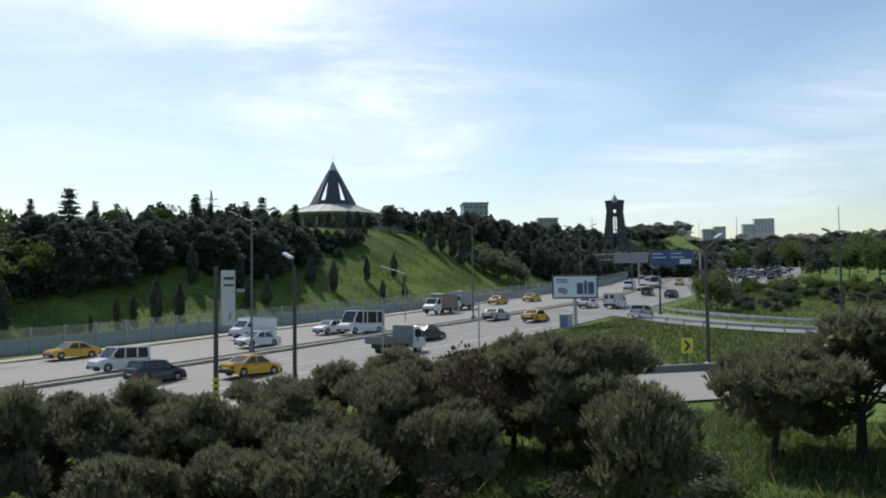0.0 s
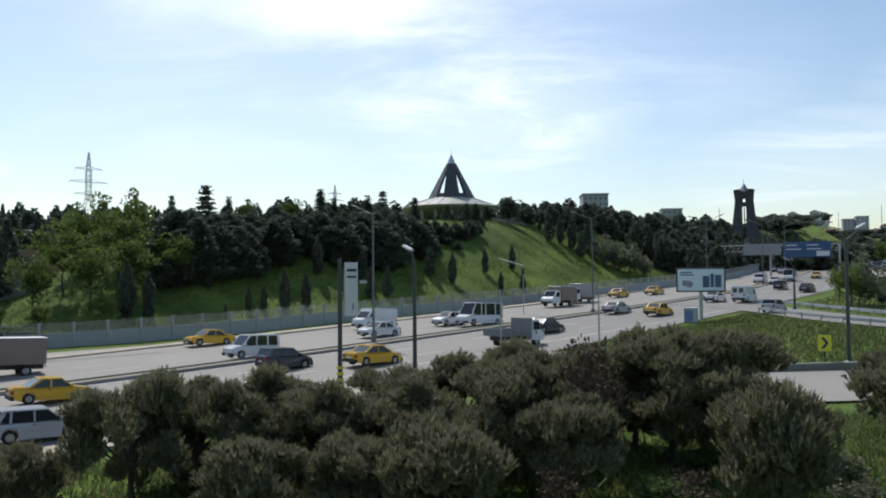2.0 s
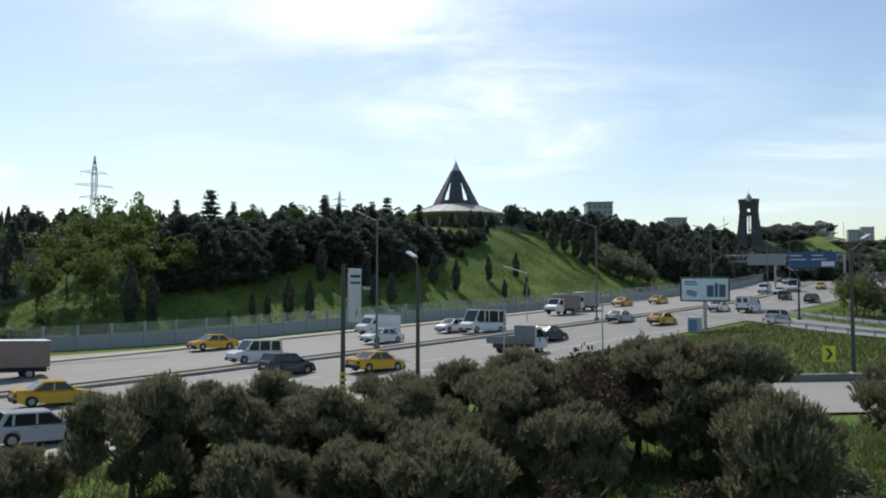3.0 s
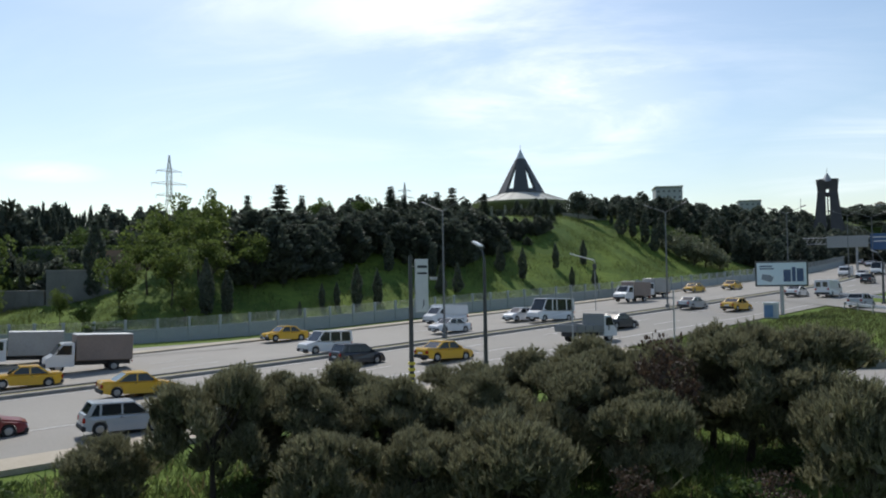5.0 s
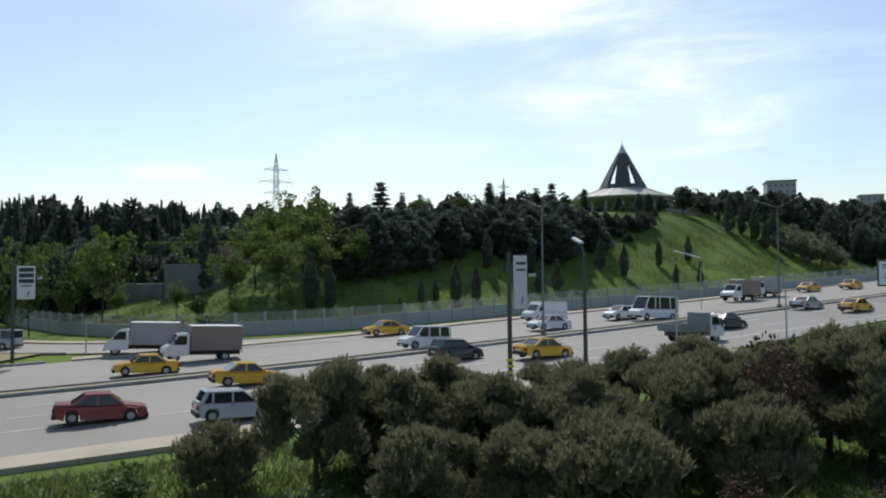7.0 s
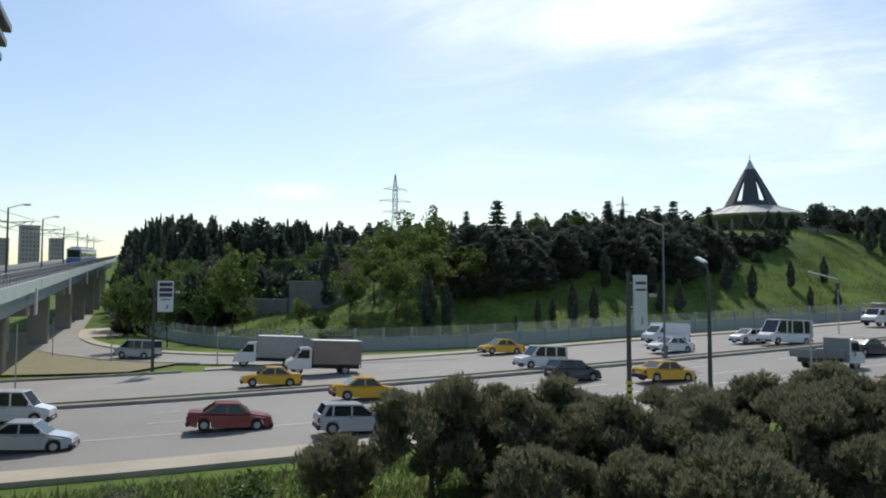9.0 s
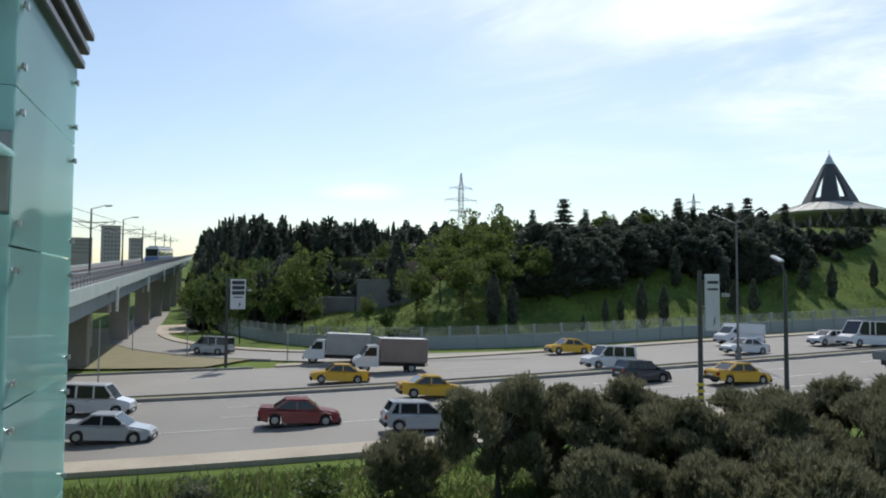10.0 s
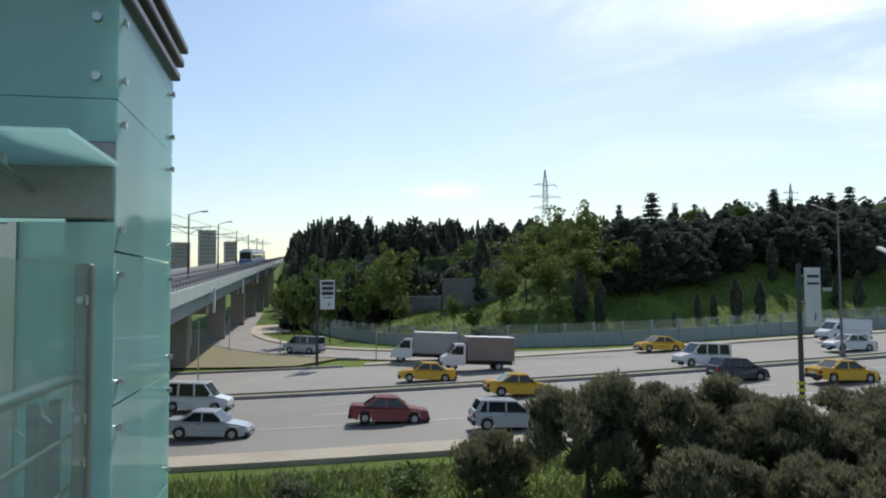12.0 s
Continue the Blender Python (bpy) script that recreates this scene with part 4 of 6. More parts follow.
viaduct = tagged(empty("viaduct"), "long concrete tram viaduct with pale green edge on square columns", "viaduct")
spans = list(range(12, 301, 36))
for d0 in spans:
    d1 = d0 + 35.9
    via_beam("edge_beam", viaduct, d0, d1, 8.9, 9.25, -1.05, 0.0, VGREEN, "pale green edge beam")
    via_beam("deck", viaduct, d0, d1, 9.25, 21.0, -0.75, -0.25, mat("track_ballast", (0.17, 0.16, 0.15), (0.11, 0.105, 0.10), rough=0.95, scale=0.6, fine=7, bump=0.4))
    via_beam("edge_beam", viaduct, d0, d1, 21.0, 21.35, -1.05, 0.0, VGREEN)
    via_beam("girder", viaduct, d0, d1, 9.6, 13.2, -2.5, -0.75, VGIRDER)
    via_beam("girder", viaduct, d0, d1, 16.8, 20.4, -2.5, -0.75, VGIRDER)
for d in range(45, 310, 36):
    o = via(d, 12.6, -2.5)
    gz = ground_at(o.x, o.y)
    if o.z - gz < 1:
        continue
    rot = pose(o.x, o.y, 0, 0, 0, 51.5 + 90)
    part("column", boxed(-0.8, 0.8, -1.2, 1.3, gz - 0.5, o.z - 0.9, bevel=0.12, m=rot), VCOL, viaduct)
    part("column_head", boxed(-1.1, 1.1, -3.0, 8.8, o.z - 0.9, o.z, bevel=0.1, m=rot), VCOL, viaduct)
    p = via(d - 1.2, 8.85, -1.0)
    part("downpipe", boxed(-0.25, 0.25, -0.12, 0.12, p.z - 2.2, p.z + 0.3, bevel=0.03, m=pose(p.x, p.y, 0, 0, 0, 51.5 + 90)), WHITE_PAINT, viaduct, "pale drain box")
for d in (45, 81):
    part("drain_pipe", rods((via(d - 1.4, 9.2, -1.0), via(d - 1.4, 9.7, -1.9), 0.07), (via(d - 1.4, 9.7, -1.9), via(d - 1.4, 11.0, -3.2), 0.07), (via(d - 1.4, 11.0, -3.2), via(d - 1.4, 11.0, -6.5), 0.07)), GALV, viaduct, "pale bent drain pipe")
# railing: posts, rails and slanting infill
for d0 in spans:
    bm = bmesh.new()
    for z in (0.25, 0.62, 1.02):
        rod(bm, via(d0, 9.05, z), via(d0 + 35.9, 9.05, z), 0.045 if z > 1 else 0.03, seg=5)
    k = d0
    while k < d0 + 35.9:
        rod(bm, via(k, 9.05, 0), via(k, 9.05, 1.05), 0.04, seg=4)
        rod(bm, via(k, 9.05, 0.05), via(k + 0.75, 9.05, 1.0), 0.022, seg=3)
        rod(bm, via(k + 0.75, 9.05, 1.0), via(k + 1.5, 9.05, 0.05), 0.022, seg=3)
        k += 1.5
    part("railing", bm, mat("railing_grey", (0.2, 0.21, 0.22), (0.14, 0.15, 0.16), rough=0.5, scale=3, fine=20), viaduct, "grey steel railing")
    for p in (11.0, 12.5, 15.0, 16.5):
        via_beam("rail", viaduct, d0, d0 + 35.9, p, p + 0.12, -0.25, -0.05, STEEL_DARK)


def catenary(d, lamp=False):
    o = via(d, 13.7, -0.25)
    ob = tagged(empty("catenary_pole", pose(o.x, o.y, o.z, 0, 0, 51.5 + 90)), "dark steel overhead-line pole on the viaduct", "pole", group="overhead-line poles")
    part("mast", rods(((0, 0, 0), (0, 0, 7.6), 0.13, 0.09)), STEEL_DARK, ob)
    for s in (-1, 1):
        part("bracket", rods(((0, 0, 6.0), (0, s * 2.6, 6.2), 0.05), ((0, 0, 5.3), (0, s * 1.8, 6.1), 0.04), ((0, s * 2.6, 6.2), (0, s * 2.0, 5.6), 0.03)), STEEL_DARK, ob)
    if lamp:
        part("lamp_arm", rods(((0, 0, 7.6), (0, -1.6, 8.1), 0.05), ((0, -1.5, 8.0), (0, -2.2, 8.05), 0.1)), GALV, ob)


catenary(64, True)
for d in (96, 128, 162, 196, 230, 262):
    catenary(d, d < 130)
wires = tagged(empty("overhead_wires"), "thin overhead tram wires along the viaduct", "wires")
for p in (11.7, 15.7):
    part("wire", rods((via(20, p, 5.3), via(300, p, 5.3), 0.025), (via(20, p, 6.2), via(300, p, 6.2), 0.025), seg=4), STEEL_DARK, wires)


def tram():
    o = via(160, 11.75, -0.05)
    o2 = via(220, 11.75, -0.05)
    tilt = math.degrees(math.atan2(o2.z - o.z, (o2 - o).length))
    ob = tagged(empty("tram", pose(o.x, o.y, o.z, 0, -tilt, 51.5 + 90)), "blue and white tram on the viaduct", "tram")
    BLUE = mat("tram_blue", (0.10, 0.17, 0.36), (0.08, 0.14, 0.30), rough=0.35, scale=1, fine=10)
    GL = mat("dark_glass", (0.02, 0.025, 0.03), (0.015, 0.018, 0.02), rough=0.06, scale=1, fine=5)
    for k in range(3):
        x0 = 18.5 * k
        part("car_body", boxed(x0, x0 + 17.8, -1.25, 1.25, 0.35, 3.25, bevel=0.22), mat("tram_white", (0.55, 0.58, 0.62), (0.45, 0.48, 0.52), rough=0.4, scale=1, fine=8), ob)
        part("skirt", boxed(x0 + 0.1, x0 + 17.7, -1.27, 1.27, 0.3, 1.25, bevel=0.04), BLUE, ob, "blue lower band")
        for j in range(7):
            for s in (-1, 1):
                part("window", boxed(x0 + 0.9 + 2.3 * j, x0 + 2.8 + 2.3 * j, s * 1.255 - 0.02, s * 1.255 + 0.02, 1.6, 2.6), GL, ob)
        part("roof_unit", boxed(x0 + 4, x0 + 12, -0.9, 0.9, 3.2, 3.55, bevel=0.06), GALV, ob)
    part("windscreen", boxed(-0.03, 0.03, -1.05, 1.05, 1.5, 2.9, bevel=0.01), GL, ob)
    part("front_panel", boxed(-0.05, 0.01, -1.15, 1.15, 0.5, 1.4, bevel=0.01), BLUE, ob)


tram()
# ---- street lamps, signs, billboard ----
def lamp_head(bm, x, y, z, dirx, tilt=0.12):
    m = Matrix.Translation((x, y, z)) @ Euler((0, -tilt if dirx > 0 else tilt, 0)).to_matrix().to_4x4()
    box(bm, min(0, dirx * 0.7), max(0, dirx * 0.7), -0.13, 0.13, -0.05, 0.07, bevel=0.04, m=m)


def double_lamp(x, y, tall=11.6):
    ob = tagged(empty("street_lamp", pose(x, y, float(plane(x, y)) + 0.2, 0, 0, -33 + 90 + 90)), "tall grey double-arm street lamp in the central reserve", "street lamp", group="double-arm street lamps")
    part("pole", rods(((0, 0, 0), (0, 0, tall), 0.11, 0.065)), LAMP_GREY, ob)
    part("base", boxed(-0.2, 0.2, -0.2, 0.2, -0.1, 0.5, bevel=0.04), LAMP_GREY, ob)
    for s in (-1, 1):
        part("arm", rods(((0, 0, tall - 0.1), (s * 2.3, 0, tall + 0.75), 0.036)), LAMP_GREY, ob)
        bm = bmesh.new()
        lamp_head(bm, s * 2.2, 0, tall + 0.75, s, 0.3)
        part("lamp_head", bm, LAMP_GREY, ob)


for x, y in ((-16.4, 67.2), (4.3, 95.2), (23.2, 124), (39, 153.5), (50.5, 180)):
    double_lamp(x, y)


def single_lamp(x, y, tall, turn, head_mat, arm=1.1, label="dark street lamp with a single short arm"):
    ob = tagged(empty("street_lamp", pose(x, y, ground_at(x, y) - 0.05, 0, 0, turn)), label, "street lamp", group="single-arm street lamps")
    part("pole", rods(((0, 0, 0), (0, 0, tall - 0.7), 0.14, 0.09)), STEEL_DARK, ob)
    part("base", boxed(-0.22, 0.22, -0.22, 0.22, -0.1, 0.45, bevel=0.05), STEEL_DARK, ob)
    part("arm", rods(((0, 0, tall - 0.8), (arm * 0.75, 0, tall), 0.06)), STEEL_DARK, ob)
    bm = bmesh.new()
    lamp_head(bm, arm * 0.6, 0, tall, 1, 0.35)
    bmesh.ops.scale(bm, vec=(1, 1.5, 1.3), verts=bm.verts, space=Matrix.Translation((0, 0, -tall)))
    part("lamp_head", bm, head_mat, ob)


single_lamp(*polar(10.65, 46), 8.3, 150, WHITE_PAINT, 0.3, "dark street lamp with a white head behind the pines")
single_lamp(18.4, 52.3, 8.9, 25, GALV, 1.5)
single_lamp(*polar(-27.9, 71), 9.3, 170, GALV, 1.2)
single_lamp(*polar(-16.2, 100), 6.0, 160, GALV, 0.8)


def thin_pole(x, y, tall, arm=0.0, turn=0.0):
    ob = tagged(empty("thin_pole", pose(x, y, ground_at(x, y), 0, 0, turn)), "thin grey metal pole beside the road", "pole")
    part("mast", rods(((0, 0, -0.1), (0, 0, tall), 0.06, 0.045)), GALV, ob)
    if arm:
        part("arm", rods(((0, 0, tall), (arm, 0, tall + 0.9), 0.06)), WHITE_PAINT, ob)
        part("camera_box", boxed(-0.25, 0.2, -0.2, 0.2, tall - 1.1, tall - 0.4, bevel=0.03), STEEL_DARK, ob)


thin_pole(*polar(2.5, 96), 6.2, -3.0, 0)
thin_pole(*polar(-3.0, 52), 5.0)
thin_pole(*polar(4.2, 56), 4.8)
thin_pole(*polar(56.8, 95), 4.4)
thin_pole(*polar(53.2, 84), 3.2)
thin_pole(*polar(46.2, 76), 3.2)
thin_pole(*polar(58.9, 66), 5.2)

BAR_DARK = mat("sign_ink", (0.03, 0.035, 0.05), (0.025, 0.03, 0.04), rough=0.6, scale=3, fine=20)
BOARD = mat("sign_board_white", (0.62, 0.63, 0.64), (0.52, 0.53, 0.54), rough=0.4, scale=1, fine=12)


def tall_sign(x, y, top, wide, high, turn, tall_pole, bars, stripes):
    z = ground_at(x, y)
    ob = tagged(empty("sign_post", pose(x, y, z, 0, 0, turn)), "tall white vertical sign board on a dark pole", "sign")
    part("pole", rods(((0, 0, -0.1), (0, 0, tall_pole), 0.15, 0.12), seg=10), STEEL_DARK, ob)
    b = part("board", boxed(0.28, 0.28 + wide, -0.11, 0.11, top - z - high, top - z, bevel=0.03), BOARD, ob, "white board with dark bars of lettering")
    for zf, hh, w0, w1 in bars:
        for s in (-1, 1):
            part("lettering_bar", boxed(0.28 + wide * w0, 0.28 + wide * w1, s * 0.113 - 0.006, s * 0.113 + 0.006, top - z - high * zf - hh, top - z - high * zf), BAR_DARK, b)
    for s in (-1, 1):
        bm = bmesh.new()
        prism(bm, [(0.28 + wide * 0.58, top - z - high * 0.80), (0.28 + wide * 0.66, top - z - high * 0.74), (0.28 + wide * 0.66, top - z - high * 0.86), (0.28 + wide * 0.5, top - z - high * 0.94), (0.28 + wide * 0.58, top - z - high * 0.86)], s * 0.113 - 0.006, s * 0.113 + 0.006)
        part("symbol", bm, BAR_DARK, b)
    for zz in (0.15, 0.6):
        part("bracket", rods(((0, 0, top - z - high * zz), (0.3, 0, top - z - high * zz), 0.05)), STEEL_DARK, ob)
    part("spot_lamp", boxed(0.28 + wide + 0.15, 0.28 + wide + 0.55, -0.15, 0.15, top - z - high * 0.40, top - z - high * 0.34, bevel=0.03), GALV, ob)
    if stripes:
        for k in range(4):
            part("warning_stripe", boxed(-0.18, 0.18, -0.18, 0.18, 0.25 + 0.36 * k, 0.43 + 0.36 * k, bevel=0.02), mat("yellow_stripe", (0.65, 0.55, 0.06), (0.5, 0.42, 0.05), rough=0.5), ob, "yellow warning stripe")


tall_sign(*polar(16.2, 46), 9.12, 0.80, 3.2, 30, 7.9, ((0.12, 0.16, 0.15, 0.9), (0.25, 0.12, 0.15, 0.9)), True)
tall_sign(*polar(50.55, 72.5), 9.0, 1.35, 2.75, 52, 8.6, ((0.05, 0.34, 0.1, 0.92), (0.22, 0.34, 0.1, 0.92), (0.39, 0.34, 0.1, 0.92), (0.58, 0.1, 0.2, 0.8)), False)


def billboard():
    x, y = polar(-10.15, 87.5)
    z = ground_at(x, y)
    ob = tagged(empty("billboard", pose(x, y, z, 0, 0, -8)), "dark-framed billboard with a pale blue advert on one post", "billboard")
    lo = EYE[2] + 87.5 * math.tan(radians(-1.05)) - z
    part("post", rods(((0, 0, -0.2), (0, 0, lo), 0.2), seg=10), GALV, ob)
    f = part("frame", boxed(-2.55, 2.55, -0.2, 0.2, lo, lo + 2.65, bevel=0.06), STEEL_DARK, ob)
    part("poster", boxed(-2.38, 2.38, -0.225, -0.2, lo + 0.17, lo + 2.48), mat("poster_paper", (0.60, 0.70, 0.78), (0.68, 0.74, 0.78), rough=0.35, scale=0.3, fine=3), f, "pale blue and white advert")
    INK = mat("poster_blue", (0.06, 0.10, 0.2), (0.05, 0.08, 0.16), rough=0.4)
    for x0, x1, z0, z1 in ((0.2, 0.9, 0.5, 1.75), (1.0, 1.35, 0.5, 2.0), (1.45, 2.1, 0.5, 1.85)):
        part("printed_block", boxed(x0, x1, -0.235, -0.224, lo + z0, lo + z1), INK, f)
    for x0, x1, z0, z1 in ((-2.1, -0.9, 2.05, 2.2), (-2.1, -0.7, 1.8, 1.93)):
        part("lettering_bar", boxed(x0, x1, -0.235, -0.224, lo + z0, lo + z1), INK, f)
    bm = bmesh.new()
    prism(bm, [(-1.95, lo + 0.75), (-1.0, lo + 0.45), (-0.75, lo + 0.95), (-1.1, lo + 1.2), (-1.85, lo + 1.3)], -0.235, -0.224)
    part("printed_shape", bm, mat("poster_grey", (0.25, 0.28, 0.33), (0.2, 0.22, 0.26), rough=0.4), f)
    k = tagged(empty("kiosk_cabinet", pose(*polar(-9.45, 84), ground_at(*polar(-9.45, 84)), 0, 0, -20) @ Matrix.Diagonal((0.68, 0.68, 0.85, 1))), "small blue and grey metal cabinet beside the road", "cabinet")
    part("body", boxed(-0.95, 0.95, -0.7, 0.7, 0, 1.75, bevel=0.04), mat("cabinet_grey", (0.45, 0.47, 0.48), (0.36, 0.38, 0.4), rough=0.5), k)
    part("door", boxed(-0.85, 0.4, -0.73, -0.70, 0.15, 1.55, bevel=0.01), mat("cabinet_blue", (0.12, 0.22, 0.38), (0.09, 0.17, 0.3), rough=0.45), k, "blue door")
    part("roof", boxed(-1.05, 1.05, -0.8, 0.8, 1.75, 1.88, bevel=0.03), WHITE_PAINT, k)


billboard()


def chevron_sign():
    x, y = polar(-17.95, 54)
    ob = tagged(empty("chevron_sign", pose(x, y, ground_at(x, y), 0, 0, -18)), "yellow road sign with a black chevron", "road sign")
    part("post", rods(((0, 0.05, -0.2), (0, 0.05, 2.2), 0.05)), STEEL_DARK, ob)
    b = part("plate", boxed(-0.38, 0.38, -0.02, 0.02, 1.15, 2.15, bevel=0.015), mat("sign_yellow", (0.72, 0.68, 0.05), (0.62, 0.58, 0.04), rough=0.4, scale=2, fine=12), ob, "yellow plate")
    bm = bmesh.new()
    prism(bm, [(-0.22, 2.0), (-0.02, 2.0), (0.24, 1.65), (-0.02, 1.3), (-0.22, 1.3), (0.04, 1.65)], -0.032, -0.022)
    part("chevron", bm, BAR_DARK, b, "black chevron")


chevron_sign()


def barrier(line, off, s0, s1, label):
    ob = tagged(empty("crash_barrier"), label, "crash barrier")
    s = along(line)
    tn = tangents(line)
    left = line + np.stack([-tn[:, 1], tn[:, 0]], -1) * off
    k = s0
    pts = []
    while k <= s1:
        pts.append(Vector((np.interp(k, s, left[:, 0]), np.interp(k, s, left[:, 1]), 0)))
        k += 2.6
    for p in pts:
        p.z = float(plane(p.x, p.y)) + 0.1
    for a, b in zip(pts, pts[1:]):
        part("post", boxed(-0.06, 0.06, -0.06, 0.06, -0.4, 0.72, m=Matrix.Translation(a)), GALV, ob)
        d = b - a
        m = Matrix.Translation((a + b) / 2) @ d.to_track_quat("X", "Z").to_matrix().to_4x4()
        bm = bmesh.new()
        L = d.length / 2
        prism(bm, [(0.10, 0.42), (0.06, 0.47), (0.10, 0.55), (0.06, 0.61), (0.10, 0.69), (0.10, 0.75), (0.075, 0.75), (0.03, 0.61), (0.075, 0.55), (0.03, 0.47), (0.075, 0.42)], -L, L, Matrix.Rotation(math.pi / 2, 4, "Z"))
        bmesh.ops.transform(bm, matrix=m, verts=bm.verts)
        part("rail_beam", bm, GALV, ob)


barrier(RAMP, -4.1, 22, 115, "galvanised crash barrier on the inside of the curved ramp")
barrier(RAMP, 3.7, 10, 115, "galvanised crash barrier on the outside of the curved ramp")


def gantry():
    x, y = polar(-15.2, 195)
    z = ground_at(x, y)
    ob = tagged(empty("sign_gantry", pose(x, y, z, 0, 0, -13)), "steel road gantry with blue direction signs", "gantry")
    for xx in (-13, -1.5, 13):
        part("post", rods(((xx, 0, -1), (xx, 0, 7.6), 0.25), seg=8), GALV, ob)
    bm = bmesh.new()
    for zz in (6.2, 7.6):
        for yy in (-0.4, 0.4):
            rod(bm, (-13, yy, zz), (13, yy, zz), 0.1, seg=5)
    for k in range(26):
        rod(bm, (-13 + k, -0.4, 6.2), (-12 + k, -0.4, 7.6), 0.05, seg=4)
    part("truss", bm, GALV, ob)
    part("sign_panel", boxed(-7.5, 0.8, -0.7, -0.55, 5.3, 7.9, bevel=0.03), mat("sign_back", (0.3, 0.31, 0.32), (0.25, 0.26, 0.27), rough=0.5, metal=0.3), ob, "grey back of a sign")
    b = part("sign_panel", boxed(1.2, 11.3, -0.7, -0.55, 4.6, 8.2, bevel=0.03), mat("sign_blue", (0.03, 0.09, 0.22), (0.025, 0.075, 0.18), rough=0.4), ob, "blue direction sign")
    for x0, x1, z0 in ((1.8, 4.2, 7.3), (1.8, 5.0, 6.4), (6.2, 8.6, 7.3), (6.2, 9.2, 6.4)):
        part("lettering_bar", boxed(x0, x1, -0.72, -0.70, z0, z0 + 0.22), WHITE_PAINT, b)
    part("white_plate", boxed(8.2, 10.9, -0.73, -0.70, 4.9, 6.0), WHITE_PAINT, b)


gantry()

# ---- terraces, walls and hedges on the left part of the hill ----
WALLST = mat("retaining_stone", (0.22, 0.215, 0.20), (0.14, 0.14, 0.13), rough=0.9, scale=0.4, fine=5, bump=0.3)
TERRA = mat("terracotta_cap", (0.34, 0.22, 0.15), (0.26, 0.17, 0.12), rough=0.85, scale=0.6, fine=6)


def wall(az0, d0, az1, d1, top, high, material, label, cap=None):
    (x0, y0), (x1, y1) = polar(az0, d0), polar(az1, d1)
    L = math.hypot(x1 - x0, y1 - y0)
    gz = min(ground_at(x0, y0), ground_at(x1, y1), top - high)
    ob = tagged(empty("retaining_wall", pose(x0, y0, gz, 0, 0, math.degrees(math.atan2(y1 - y0, x1 - x0)))), label, "wall", group="terrace walls")
    n = max(1, int(L / 2.4))
    for k in range(n):
        part("wall_block", boxed(L * k / n + 0.01, L * (k + 1) / n - 0.01, -0.2, 0.2, -0.5, top - gz, bevel=0.03), material, ob)
    part("coping", boxed(-0.05, L + 0.05, -0.28, 0.28, top - gz, top - gz + 0.14, bevel=0.03), cap or CONCRETE, ob)


wall(41.2, 116, 36.0, 112, 9.6, 3.6, WALLST, "grey retaining wall on the grassy slope")
wall(44.6, 124, 41.3, 117, 6.9, 2.0, WALLST, "grey retaining wall on the grassy slope")
wall(48.5, 142, 44.8, 128, 6.6, 2.0, WALLST, "low grey terrace wall among trees")
wall(38.6, 130, 35.2, 128, 12.8, 2.0, TERRA, "low reddish brick terrace wall", TERRA)
wall(50.0, 150, 45.0, 140, 9.4, 1.0, WALLST, "pale low terrace wall among trees")


def hedge(az0, d0, az1, d1, bottom, high, thick=1.6):
    (x0, y0), (x1, y1) = polar(az0, d0), polar(az1, d1)
    L = math.hypot(x1 - x0, y1 - y0)
    n = int(L * high * 45)
    c = np.stack([rng.uniform(0, L, n), rng.uniform(-thick / 2, thick / 2, n), rng.uniform(0, high, n)], -1)
    edge = rng.integers(0, 3, n)
    c[edge == 0, 1] = -thick / 2
    c[edge == 1, 2] = high
    c += rng.normal(size=(n, 3)) * 0.09
    ob = tagged(empty("hedge", pose(x0, y0, bottom, 0, 0, math.degrees(math.atan2(y1 - y0, x1 - x0)))), "clipped dark green hedge", "hedge")
    part("core", boxed(0.2, L - 0.2, -thick / 2 + 0.25, thick / 2 - 0.25, -1.2, high - 0.25), DARK_LEAF, ob)
    link_mesh("foliage", quads_mesh("foliage", leaf_faces(c, 0.4)), MID_LEAF, ob)


hedge(42.5, 140, 35.5, 134, 11.6, 2.2)
hedge(50, 165, 44, 150, 12.2, 1.8)
hedge(36.4, 84.2, 39.0, 84.6, 1.3, 2.3)
for az, d, zz, s in ((41.4, 150, 12.6, 0.5), (38.9, 152, 13.4, 0.62), (44, 158, 12.8, 0.5), (46.5, 150, 11.4, 0.5), (37.2, 148, 13.0, 0.45)):
    place(MIDT[1], *polar(az, d), s * 1.3, s, z=ground_at(*polar(az, d)) - 0.6, group="clipped round bushes")


